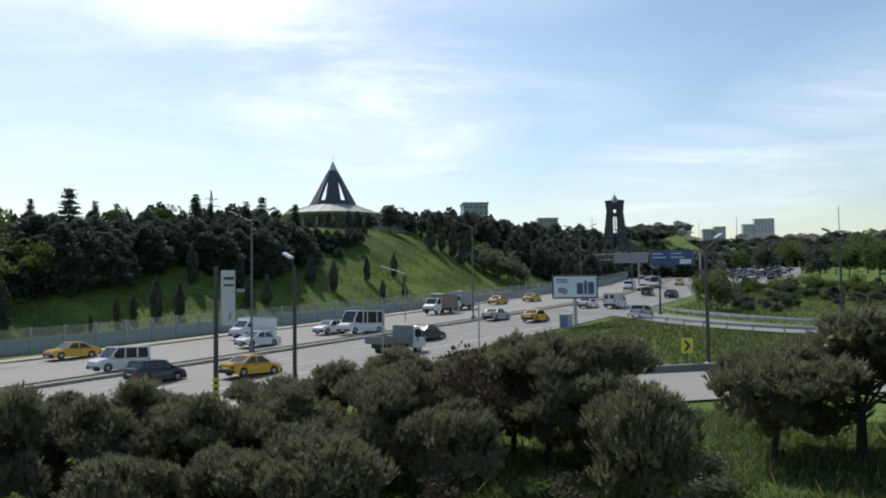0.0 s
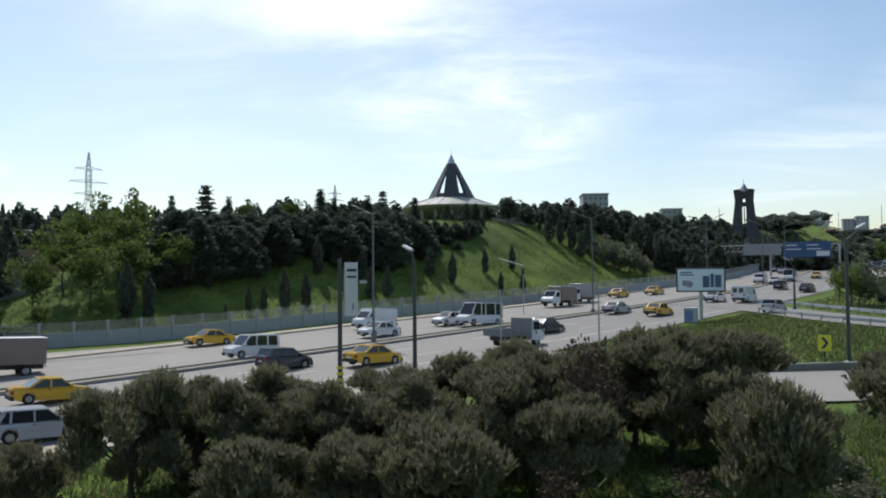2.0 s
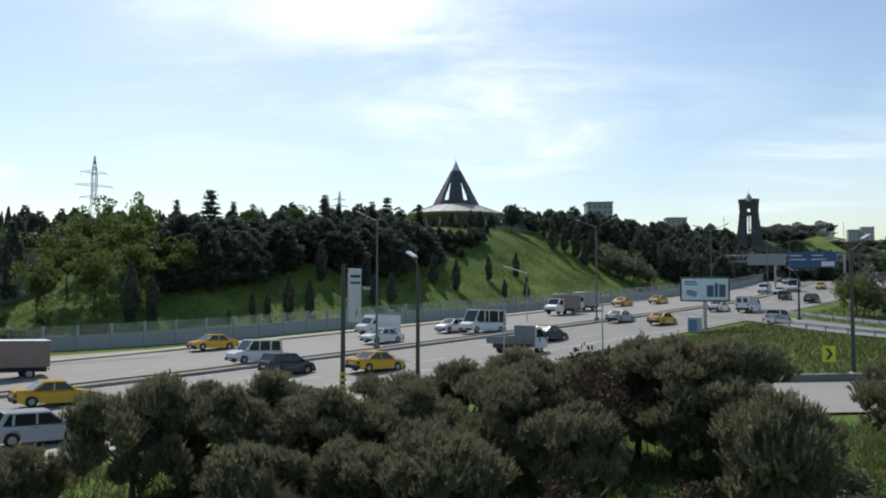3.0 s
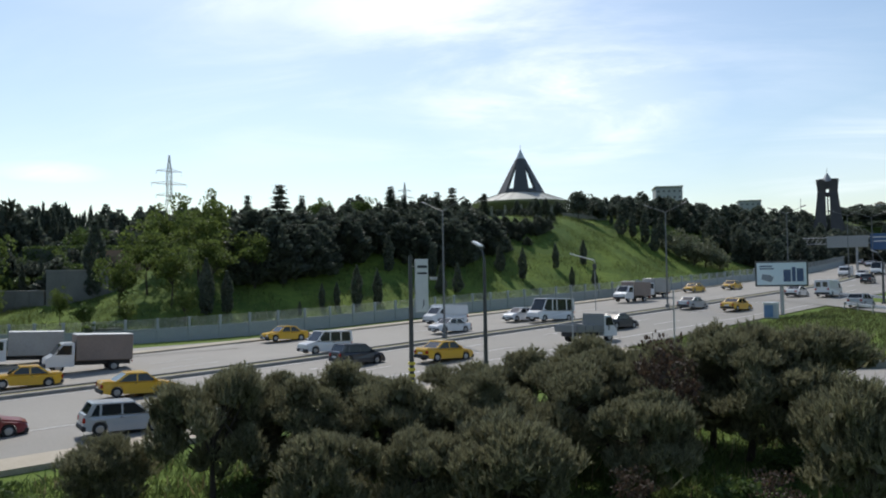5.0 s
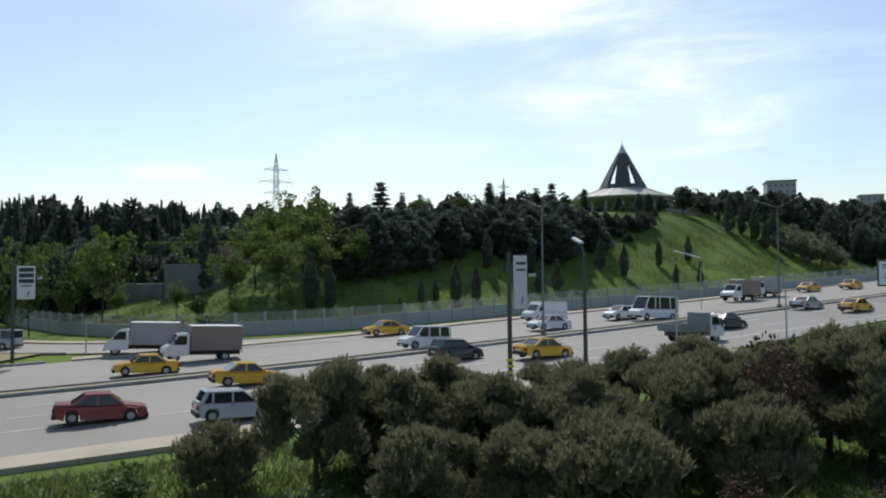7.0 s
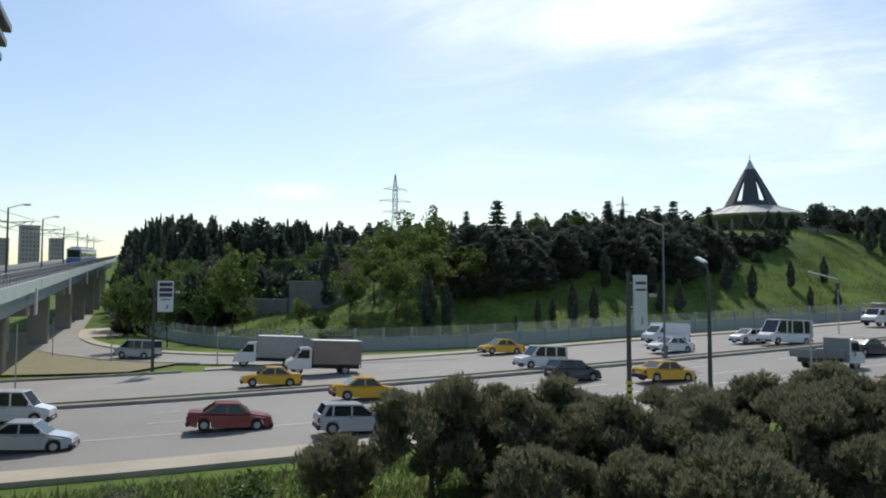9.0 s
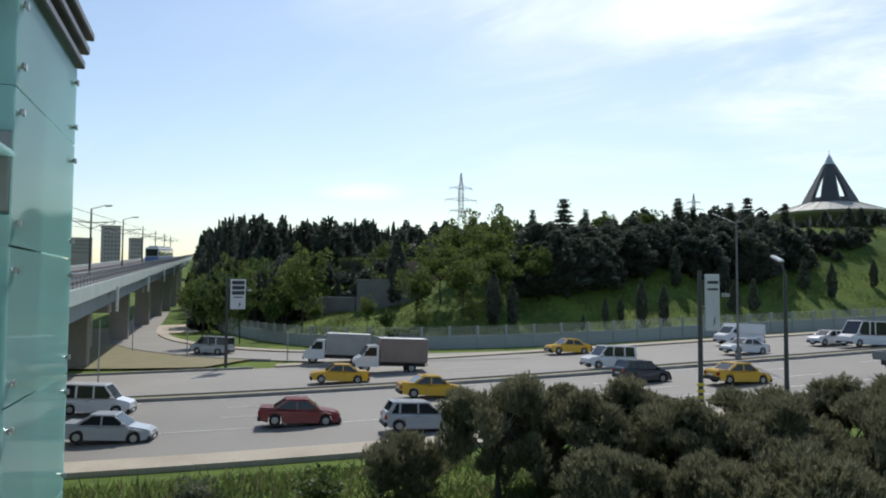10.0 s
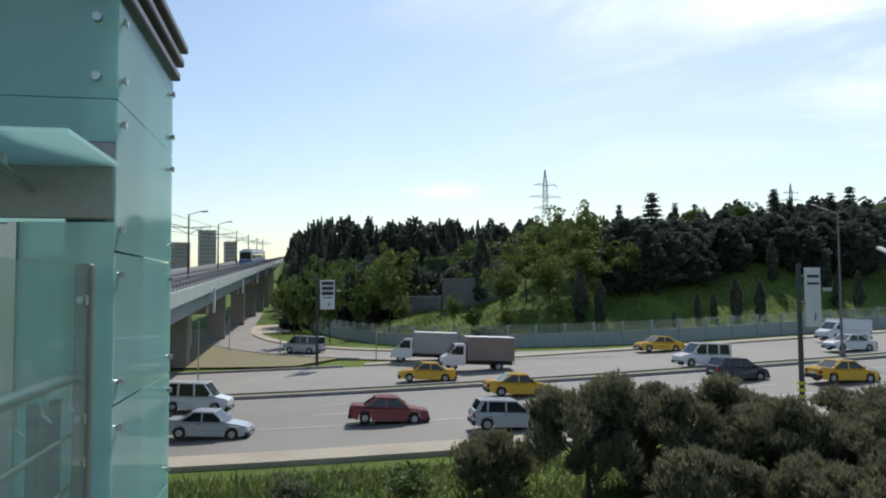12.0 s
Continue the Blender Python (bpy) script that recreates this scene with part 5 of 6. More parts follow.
# ---- distant town ----
def block(az, d, wide, top_el, depth, color, floors, cols, label, name="apartment_block"):
    x, y = polar(az, d)
    gz = ground_at(x, y) - 2
    top = EYE[2] + d * math.tan(radians(top_el)) - gz
    ob = tagged(empty(name, pose(x, y, gz, 0, 0, az + 8)), label, "building", group="distant buildings")
    m = mat("wall_" + "_".join(str(int(c * 100)) for c in color), color, None, rough=0.85, scale=0.1, fine=1.5)
    part("wall", boxed(-wide / 2, wide / 2, 0, depth, 0, top, bevel=0.1), m, ob)
    part("roof", boxed(-wide / 2 - 0.4, wide / 2 + 0.4, -0.4, depth + 0.4, top, top + 0.7, bevel=0.1), CONCRETE, ob)
    # window tone lifted from near-black, as haze over the distance
    GLW = mat("far_window", (0.14, 0.15, 0.17), (0.10, 0.11, 0.13), rough=0.2)
    floors = max(1, min(floors, int((top - 1) / 3.1)))
    zf = top - floors * 3.1 - 0.3
    for f in range(floors):
        for c in range(cols):
            wx = -wide / 2 + wide * (c + 0.5) / cols
            part("window", boxed(wx - wide / cols * 0.22, wx + wide / cols * 0.22, -0.06, 0.05, zf + 3.1 * f + 0.9, zf + 3.1 * f + 2.0), GLW, ob)
    return ob


block(-2.9, 400, 13, 6.15, 14, (0.36, 0.38, 0.41), 8, 5, "grey apartment block behind the hilltop trees")
block(-8.3, 520, 13, 4.9, 12, (0.32, 0.34, 0.36), 4, 4, "grey apartment block behind the hilltop trees")
# the browns beyond the viaduct are lightened: haze put into the wall colour
block(58.3, 620, 12, 4.3, 14, (0.46, 0.41, 0.40), 9, 5, "brown apartment block beyond the viaduct")
block(56.7, 640, 9, 3.5, 12, (0.46, 0.42, 0.41), 6, 4, "brown apartment block beyond the viaduct")
block(60.2, 680, 16, 3.4, 12, (0.42, 0.38, 0.35), 4, 8, "long low brown block beyond the viaduct")
block(-23.3, 1150, 26, 4.35, 18, (0.55, 0.57, 0.6), 6, 6, "white office block on the far hill")
block(-22.3, 1150, 16, 4.0, 18, (0.55, 0.57, 0.6), 5, 4, "white office block on the far hill")
block(-20.4, 900, 12, 3.9, 12, (0.56, 0.56, 0.56), 6, 3, "white apartment block on the far hill")
block(-19.6, 900, 11, 3.75, 12, (0.5, 0.5, 0.5), 5, 3, "pale apartment block on the far hill")
block(-16.9, 700, 32, 3.7, 16, (0.45, 0.43, 0.41), 2, 8, "long low pale building behind trees")


def house(az, d, wide, rise, kind):
    x, y = polar(az, d)
    gz = ground_at(x, y) + 0.5
    # walls and roof tiles paled: distance haze is put into their colour
    pal = ((0.75, 0.71, 0.66), (0.66, 0.6, 0.56), (0.8, 0.79, 0.77), (0.6, 0.54, 0.5))[kind % 4]
    ob = tagged(empty("town_house", pose(x, y, gz, 0, 0, az + rng.uniform(-30, 30))), "small pale house with a reddish roof on the far hill", "house", group="houses of the far town")
    part("wall", boxed(-wide / 2, wide / 2, 0, wide * 0.8, -6, rise), mat("house_wall_%d" % (kind % 4), pal, None, rough=0.9, scale=0.1, fine=1), ob)
    bm = bmesh.new()
    prism(bm, [(-wide / 2 - 0.5, rise), (wide / 2 + 0.5, rise), (0, rise + wide * 0.22)], -0.5, wide * 0.8 + 0.5)
    part("roof", bm, mat("roof_tile", (0.46, 0.28, 0.21), (0.38, 0.25, 0.2), rough=0.9, scale=0.1, fine=1), ob)
    for c in range(3):
        wx = -wide / 2 + wide * (c + 0.5) / 3
        part("window", boxed(wx - 0.8, wx + 0.8, -0.06, 0.05, rise - 2.4, rise - 0.9), mat("far_window", (0, 0, 0)), ob)


for k in range(150):
    house(rng.uniform(-35, -15.2), rng.uniform(850, 1500), rng.uniform(8, 15), rng.uniform(4, 9), int(rng.integers(4)))


def mast(az, d, el, thick=0.35):
    x, y = polar(az, d)
    gz = ground_at(x, y)
    ob = tagged(empty("mast", pose(x, y, gz, 0, 0, 0)), "thin tall mast on the far hill", "mast")
    part("shaft", rods(((0, 0, 0), (0, 0, EYE[2] + d * math.tan(radians(el)) - gz), thick, thick * 0.5), seg=6), GALV, ob)


mast(-27.9, 900, 5.0, 0.6)
mast(-21.5, 1000, 4.6, 0.5)
mast(-19.0, 950, 4.3, 0.4)
mast(-11.5, 420, 4.9, 0.3)
# ---- vehicles ----
GLASS_DARK = mat("dark_glass", (0.02, 0.025, 0.03), (0.015, 0.018, 0.02), rough=0.06, scale=1, fine=5)
TYRE = mat("tyre_rubber", (0.025, 0.025, 0.026), (0.018, 0.018, 0.018), rough=0.85, scale=8, fine=40)
RIM = mat("wheel_rim", (0.42, 0.43, 0.44), (0.3, 0.31, 0.32), rough=0.35, metal=0.8, scale=5, fine=30)
PLASTIC = mat("black_plastic", (0.03, 0.03, 0.032), (0.02, 0.02, 0.022), rough=0.6, scale=5, fine=40)
HEAD = mat("headlight_lens", (0.7, 0.72, 0.74), (0.55, 0.57, 0.6), rough=0.1, scale=5, fine=20)
TAIL = mat("tail_light_lens", (0.35, 0.02, 0.015), (0.25, 0.015, 0.012), rough=0.15, scale=5, fine=20)


def paint(name, c):
    return mat("paint_" + name, c, [q * 0.88 for q in c], rough=0.3, scale=0.6, fine=8, coat=0.6, metal=0.0)


PAINTS = {"white": paint("white", (0.72, 0.73, 0.74)), "silver": paint("silver", (0.42, 0.44, 0.46)), "dark": paint("dark", (0.03, 0.034, 0.045)),
          "yellow": paint("taxi_yellow", (0.74, 0.42, 0.02)), "red": paint("dark_red", (0.24, 0.03, 0.035)), "green": paint("grey_green", (0.17, 0.22, 0.24)),
          "grey": paint("grey", (0.2, 0.21, 0.22))}


def arch_outline(x0, x1, z0, top_pts, wheels, r):
    """A lower body outline with round wheel openings; top_pts run from the front to the back."""
    pts = [(x0, z0 + 0.12)]
    for wx in wheels:
        for k in range(7):
            a = math.pi * k / 6
            pts.append((wx + r * 1.18 * math.cos(a), max(z0, 0.32 + r * 1.18 * math.sin(a) - 0.02) if 0 < k < 6 else z0))
    pts.append((x1, z0 + 0.12))
    return pts + top_pts[::-1]


def wheel(parent, x, y, r, w=0.2):
    s = 1 if y > 0 else -1
    bm = bmesh.new()
    bmesh.ops.create_cone(bm, cap_ends=True, segments=18, radius1=r, radius2=r, depth=w, matrix=Matrix.Translation((x, y - s * w / 2, r)) @ Matrix.Rotation(math.pi / 2, 4, "X"))
    t = part("wheel", bm, TYRE, parent)
    bm = bmesh.new()
    bmesh.ops.create_cone(bm, cap_ends=True, segments=12, radius1=r * 0.62, radius2=r * 0.5, depth=0.03, matrix=Matrix.Translation((x, y + s * 0.01, r)) @ Matrix.Rotation(math.pi / 2 * (1 if s < 0 else -1), 4, "X"))
    part("rim", bm, RIM, t)


def vehicle(name, label, category, color, L, W, H, belt, nose, tail, ws0, ws1, rw0, rw1, wheels, r=0.31, clear=0.2, pillars=(), side_glass=True, inset=0.13, group="traffic"):
    """A car that heads along +x. nose, tail: outline points of the bonnet and boot; ws, rw: foot and head of the front and rear screens."""
    p = PAINTS[color]
    ob = tagged(empty(name), label, category, group)
    x0, x1 = L / 2, -L / 2
    hw = W / 2
    top = [(x0 - 0.02, nose[0])] + [(x0 - dx, z) for dx, z in nose[1]] + [(x1 + dx, z) for dx, z in tail[1]] + [(x1 + 0.02, tail[0])]
    bm = bmesh.new()
    outline = arch_outline(x0, x1, clear, top, wheels, r)
    prism(bm, outline, -hw, hw)
    for v in bm.verts:
        end = max(0.0, (abs(v.co.x) - (L / 2 - 0.75)) / 0.75)
        v.co.y *= (1 - 0.13 * end * end) * (1 - 0.05 * max(0.0, v.co.z - 0.55))
    bmesh.ops.bevel(bm, geom=[e for e in bm.edges if e.verts[0].co.y * e.verts[1].co.y > 0 and min(e.verts[0].co.z, e.verts[1].co.z) > 0.45],
                    offset=0.085, segments=3, affect="EDGES")
    body = part("body", bm, p, ob, smooth=False)
    # cabin: dark glazing with a painted roof and posts
    hi = hw - inset
    g = [(ws0, belt, hw - 0.06), (ws1, H - 0.04, hi), (rw1, H - 0.04, hi), (rw0, belt, hw - 0.06)]
    bm = bmesh.new()
    a = [bm.verts.new((x, -y, z)) for x, z, y in g]
    b = [bm.verts.new((x, y, z)) for x, z, y in g]
    bm.faces.new(a)
    bm.faces.new(b[::-1])
    for i in range(4):
        j = (i + 1) % 4
        bm.faces.new((a[j], a[i], b[i], b[j]))
    bmesh.ops.recalc_face_normals(bm, faces=bm.faces)
    bmesh.ops.bevel(bm, geom=[e for e in bm.edges if max(e.verts[0].co.z, e.verts[1].co.z) > belt + 0.1], offset=0.06, segments=2, affect="EDGES")
    part("glazing", bm, GLASS_DARK if side_glass else p, ob)
    bm = bmesh.new()
    box(bm, rw1 - 0.05, ws1 + 0.05, -hi - 0.02, hi + 0.02, H - 0.09, H, bevel=0.045)
    part("roof", bm, p, ob)

    def post(xa, xb, wide):
        for s in (-1, 1):
            m = bmesh.new()
            q = []
            for x, z, y in ((xa, belt - 0.03, hw - 0.06), (xb, H - 0.06, hi)):
                for dx in (-wide / 2, wide / 2):
                    for dy in (-0.05, 0.022):
                        q.append(m.verts.new((x + dx, s * (y + dy), z)))
            for f in ((0, 1, 3, 2), (4, 6, 7, 5), (0, 4, 5, 1), (2, 3, 7, 6), (0, 2, 6, 4), (1, 5, 7, 3)):
                m.faces.new([q[i] for i in f])
            bmesh.ops.recalc_face_normals(m, faces=m.faces)
            part("pillar", m, p, ob)
    post(ws0 - 0.03, ws1 - 0.02, 0.09)
    post(rw0 + 0.06, rw1 + 0.05, 0.2)
    for x, wd in pillars:
        post(x, x * 0.96 + (ws1 + rw1) * 0.02, wd)
    if not side_glass:
        m = bmesh.new()
        f = [(ws0 + 0.02, belt + 0.06, hw - 0.2), (ws1 + 0.03, H - 0.14, hi - 0.08)]
        m.faces.new([m.verts.new((f[0][0] + 0.02, -f[0][2], f[0][1])), m.verts.new((f[0][0] + 0.02, f[0][2], f[0][1])), m.verts.new((f[1][0] + 0.02, f[1][2], f[1][1])), m.verts.new((f[1][0] + 0.02, -f[1][2], f[1][1]))])
        part("windscreen", m, GLASS_DARK, ob)
        for s in (-1, 1):
            m = bmesh.new()
            prism(m, [(ws0 - 0.15, belt + 0.05), (ws0 - 1.0, belt + 0.05), (ws0 - 1.0, H - 0.35), (ws1 - 0.12, H - 0.35)], s * (hw - 0.07) - 0.02, s * (hw - 0.07) + 0.03)
            part("cab_window", m, GLASS_DARK, ob)
            m = bmesh.new()
            box(m, x1 - 0.015, x1 + 0.03, s * 0.42 - 0.28, s * 0.42 + 0.28, belt + 0.1, H - 0.3)
            part("rear_window", m, GLASS_DARK, ob)
    part("front_bumper", boxed(x0 - 0.16, x0 + 0.05, -hw + 0.06, hw - 0.06, clear, clear + 0.24, bevel=0.05), PLASTIC, ob)
    part("rear_bumper", boxed(x1 - 0.05, x1 + 0.16, -hw + 0.06, hw - 0.06, clear + 0.05, clear + 0.3, bevel=0.05), PLASTIC, ob)
    for s in (-1, 1):
        part("headlight", boxed(x0 - 0.2, x0 + 0.015, s * (hw - 0.3) - 0.18, s * (hw - 0.3) + 0.18, nose[0] - 0.2, nose[0] - 0.05, bevel=0.04), HEAD, ob)
        part("tail_light", boxed(x1 - 0.015, x1 + 0.12, s * (hw - 0.2) - 0.12, s * (hw - 0.2) + 0.12, tail[0] - 0.28, tail[0] - 0.05, bevel=0.03), TAIL, ob)
        part("mirror", boxed(ws0 - 0.28, ws0 - 0.14, s * (hw + 0.06) - 0.09, s * (hw + 0.06) + 0.09, belt + 0.02, belt + 0.16, bevel=0.03), p, ob)
        part("door_handle", boxed(-0.35, -0.2, s * hw - 0.015, s * hw + 0.02, belt - 0.14, belt - 0.11), PLASTIC, ob)
        for wx in wheels:
            wheel(ob, wx, s * (hw - 0.03), r)
    part("front_plate", boxed(x0 + 0.045, x0 + 0.06, -0.26, 0.26, clear + 0.05, clear + 0.16), WHITE_PAINT, ob)
    part("rear_plate", boxed(x1 - 0.06, x1 - 0.045, -0.26, 0.26, clear + 0.35, clear + 0.46), WHITE_PAINT, ob)
    return ob


def sedan(color, label, cat="car", name="car"):
    return vehicle(name, label, cat, color, 4.35, 1.72, 1.43, 0.92, (0.66, [(0.25, 0.76), (1.15, 0.9)]), (0.85, [(0.8, 0.96), (0.12, 0.97)]), 1.05, 0.4, -1.45, -0.75, (1.38, -1.3), pillars=((-0.18, 0.08),))


def hatch(color, label, name="car"):
    return vehicle(name, label, "car", color, 3.85, 1.68, 1.5, 0.95, (0.68, [(0.2, 0.8), (0.9, 0.95)]), (0.9, [(0.1, 1.0), (0.06, 0.98)]), 1.02, 0.3, -1.78, -1.5, (1.2, -1.2), pillars=((-0.25, 0.08), (-1.2, 0.1)))


def mpv(color, label):
    return vehicle("delivery_car", label, "van", color, 4.25, 1.78, 1.84, 1.02, (0.78, [(0.2, 0.88), (0.85, 1.02)]), (0.95, [(0.04, 1.04), (0.03, 1.0)]), 1.25, 0.62, -2.08, -1.98, (1.35, -1.3), inset=0.1, pillars=((0.02, 0.1), (-1.0, 0.12)))


def van(color, label, L=5.0, H=2.15, glazed=False, name="van", cat="van"):
    return vehicle(name, label, cat, color, L, 1.95, H, 1.15, (0.9, [(0.12, 1.0), (0.6, 1.15)]), (1.1, [(0.03, 1.17), (0.02, 1.15)]), L / 2 - 0.62, L / 2 - 1.35, -L / 2 + 0.04, -L / 2 + 0.1, (L / 2 - 0.95, -L / 2 + 1.0),
                   r=0.35, clear=0.25, side_glass=glazed, inset=0.12, pillars=((L / 2 - 2.2, 0.14), (0.0, 0.12), (-L / 2 + 1.3, 0.14)) if glazed else ())


def lorry(color, box_color, label, tarp=0.0):
    """A small lorry: cab, chassis and load box."""
    ob = tagged(empty("box_lorry"), label, "lorry", "traffic")
    p = PAINTS[color]
    bm = bmesh.new()
    prism(bm, [(2.95, 0.45), (2.95, 1.05), (2.45, 1.3), (1.85, 2.15), (1.05, 2.2), (1.05, 0.45)], -0.98, 0.98)
    bmesh.ops.bevel(bm, geom=[e for e in bm.edges if e.verts[0].co.z > 0.6 and e.verts[1].co.z > 0.6], offset=0.06, segments=2, affect="EDGES")
    part("cab", bm, p, ob)
    bm = bmesh.new()
    bm.faces.new([bm.verts.new(v) for v in ((2.44, -0.82, 1.36), (2.44, 0.82, 1.36), (1.93, 0.76, 2.08), (1.93, -0.76, 2.08))])
    bmesh.ops.translate(bm, vec=(0.02, 0, 0.01), verts=bm.verts)
    part("windscreen", bm, GLASS_DARK, ob)
    for s in (-1, 1):
        bm = bmesh.new()
        prism(bm, [(2.3, 1.32), (1.25, 1.32), (1.25, 2.0), (1.85, 2.0)], s * 0.985 - 0.01, s * 0.985 + 0.01)
        part("cab_window", bm, GLASS_DARK, ob)
        part("headlight", boxed(2.8, 2.97, s * 0.7 - 0.16, s * 0.7 + 0.16, 0.8, 1.0, bevel=0.03), HEAD, ob)
        part("mirror", boxed(2.1, 2.2, s * 1.12 - 0.1, s * 1.12 + 0.1, 1.4, 1.75, bevel=0.03), PLASTIC, ob)
        part("tail_light", boxed(-3.02, -2.98, s * 0.85 - 0.1, s * 0.85 + 0.1, 0.62, 0.8), TAIL, ob)
        for wx in (2.1, -1.7):
            wheel(ob, wx, s * 0.93, 0.38, 0.25)
    part("chassis", boxed(-2.95, 1.2, -0.5, 0.5, 0.5, 0.8), PLASTIC, ob)
    m = mat("load_box_" + "_".join(str(int(100 * c)) for c in box_color), box_color, None, rough=0.7, scale=0.6, fine=8)
    part("load_box", boxed(-3.0, 0.95, -1.08, 1.08, 0.85, 2.75, bevel=0.05), m, ob)
    part("box_rim", boxed(-3.02, 0.97, -1.1, 1.1, 2.72, 2.8, bevel=0.02), GALV, ob)
    part("front_bumper", boxed(2.85, 3.03, -0.95, 0.95, 0.4, 0.65, bevel=0.04), PLASTIC, ob)
    return ob


def tipper(color, label, L=6.2, flat=False):
    """An open lorry with low or high sides."""
    ob = tagged(empty("open_lorry"), label, "lorry", "traffic")
    p = PAINTS[color]
    f = L / 2
    bm = bmesh.new()
    prism(bm, [(f, 0.5), (f, 1.15), (f - 0.3, 1.35), (f - 0.75, 2.2), (f - 1.7, 2.25), (f - 1.7, 0.5)], -1.05, 1.05)
    bmesh.ops.bevel(bm, geom=[e for e in bm.edges if e.verts[0].co.z > 0.6 and e.verts[1].co.z > 0.6], offset=0.06, segments=2, affect="EDGES")
    part("cab", bm, p if not flat else PAINTS["white"], ob)
    bm = bmesh.new()
    bm.faces.new([bm.verts.new(v) for v in ((f - 0.31, -0.85, 1.42), (f - 0.31, 0.85, 1.42), (f - 0.68, 0.8, 2.1), (f - 0.68, -0.8, 2.1))])
    part("windscreen", bm, GLASS_DARK, ob)
    rise = 0.45 if flat else 1.0
    for s in (-1, 1):
        bm = bmesh.new()
        prism(bm, [(f - 0.45, 1.38), (f - 1.5, 1.38), (f - 1.5, 2.05), (f - 0.75, 2.05)], s * 1.055 - 0.01, s * 1.055 + 0.01)
        part("cab_window", bm, GLASS_DARK, ob)
        part("side_board", boxed(-f, f - 1.85, s * 1.12 - 0.04, s * 1.12 + 0.04, 1.0, 1.0 + rise, bevel=0.015), p, ob)
        for k in range(5):
            part("side_rib", boxed(-f + 0.1 + k * 1.0, -f + 0.2 + k * 1.0, s * 1.18 - 0.03, s * 1.18 + 0.03, 1.0, 1.0 + rise), p, ob)
        part("headlight", boxed(f - 0.1, f + 0.02, s * 0.75 - 0.16, s * 0.75 + 0.16, 0.8, 1.0, bevel=0.03), HEAD, ob)
        for wx in (f - 0.9, -f + 1.5):
            wheel(ob, wx, s * 0.98, 0.44, 0.28)
    part("bed", boxed(-f, f - 1.8, -1.1, 1.1, 0.85, 1.02), p, ob)
    part("tail_board", boxed(-f - 0.04, -f + 0.04, -1.1, 1.1, 1.0, 1.0 + rise, bevel=0.015), p, ob)
    part("head_board", boxed(f - 1.85, f - 1.78, -1.1, 1.1, 1.0, 2.35, bevel=0.015), p, ob)
    part("chassis", boxed(-f + 0.1, f - 0.4, -0.5, 0.5, 0.5, 0.85), PLASTIC, ob)
    if not flat:
        part("load", boxed(f - 3.6, f - 1.9, -0.9, 0.9, 1.02, 2.35, bevel=0.2), PLASTIC, ob, "dark bundled load")
    return ob


def heading(x, y):
    k = int(np.argmin(((MEDIAN - (x, y)) ** 2).sum(1)))
    t = tangents(MEDIAN)[k]
    return math.degrees(math.atan2(t[1], t[0]))


FLEET = {
    "taxi": lambda: sedan("yellow", "yellow taxi saloon on the road", "taxi", "taxi"),
    "white_sedan": lambda: sedan("white", "white saloon car on the road"),
    "silver_sedan": lambda: sedan("silver", "silver saloon car on the road"),
    "dark_sedan": lambda: sedan("dark", "dark blue-black saloon car on the road"),
    "red_sedan": lambda: sedan("red", "dark red saloon car on the road"),
    "white_hatch": lambda: hatch("white", "small white hatchback on the road"),
    "silver_hatch": lambda: hatch("silver", "silver hatchback on the road"),
    "dark_hatch": lambda: hatch("dark", "dark hatchback on the road"),
    "white_mpv": lambda: mpv("white", "white high-roofed estate van with windows"),
    "green_mpv": lambda: mpv("green", "grey-green high-roofed estate van with windows"),
    "white_van": lambda: van("white", "white panel van on the road"),
    "minibus": lambda: van("white", "white minibus with dark side windows", 5.8, 2.45, True, "minibus", "minibus"),
    "small_van": lambda: van("silver", "grey-white boxy camper van on the slip road", 4.4, 1.95, True),
    "brown_lorry": lambda: lorry("white", (0.26, 0.2, 0.17), "white lorry with a brown load box"),
    "grey_lorry": lambda: lorry("white", (0.36, 0.35, 0.33), "white lorry with a grey canvas load box"),
    "red_lorry": lambda: tipper("red", "dark red open lorry with a dark load"),
    "pickup": lambda: tipper("grey", "flat-bed pickup lorry with a white cab", 5.4, True),
}
MADE = {}


def drive(kind, x, y, away=True, turn=0.0):
    """Stand a vehicle on the road. away: it heads along the near carriageway's direction."""
    m = pose(x, y, float(plane(x, y)) + 0.105, 0, 0, heading(x, y) + (0 if away else 180) + turn)
    g = Vector((0.0155, 0.0375, 1)).normalized()
    fwd = m.to_3x3() @ Vector((1, 0, 0))
    fwd = (fwd - g * fwd.dot(g)).normalized()
    left = g.cross(fwd)
    m = Matrix.Translation((x, y, float(plane(x, y)) + 0.105)) @ Matrix((fwd, left, g)).transposed().to_4x4()
    if kind in MADE:
        return copy_thing(MADE[kind], m)
    MADE[kind] = FLEET[kind]()
    MADE[kind].matrix_basis = m
    return MADE[kind]


# near carriageway, heading up the road
for kind, x, y in (
    ("silver_sedan", -35.9, 22.3),
    ("red_sedan", -30.3, 30.0),
    ("silver_hatch", -23.5, 31.8),
    ("dark_hatch", -19.4, 52.6),
    ("taxi", -13.3, 54.3),
    ("white_mpv", -44.2, 26.6),
    ("taxi", -29.1, 40.6),
    ("pickup", -3.6, 64.2),
    ("dark_sedan", -1.2, 74.2),
    ("silver_sedan", 7.1, 94.7),
    ("taxi", 11.5, 90.9),
    ("white_van", 25.3, 109.3),
    ("silver_hatch", 24.6, 92.4),
    ("dark_hatch", 37.7, 137.4),
    ("dark_sedan", 39.4, 128.9),
    ("white_sedan", 21.7, 110.8),
):
    drive(kind, x, y, True)
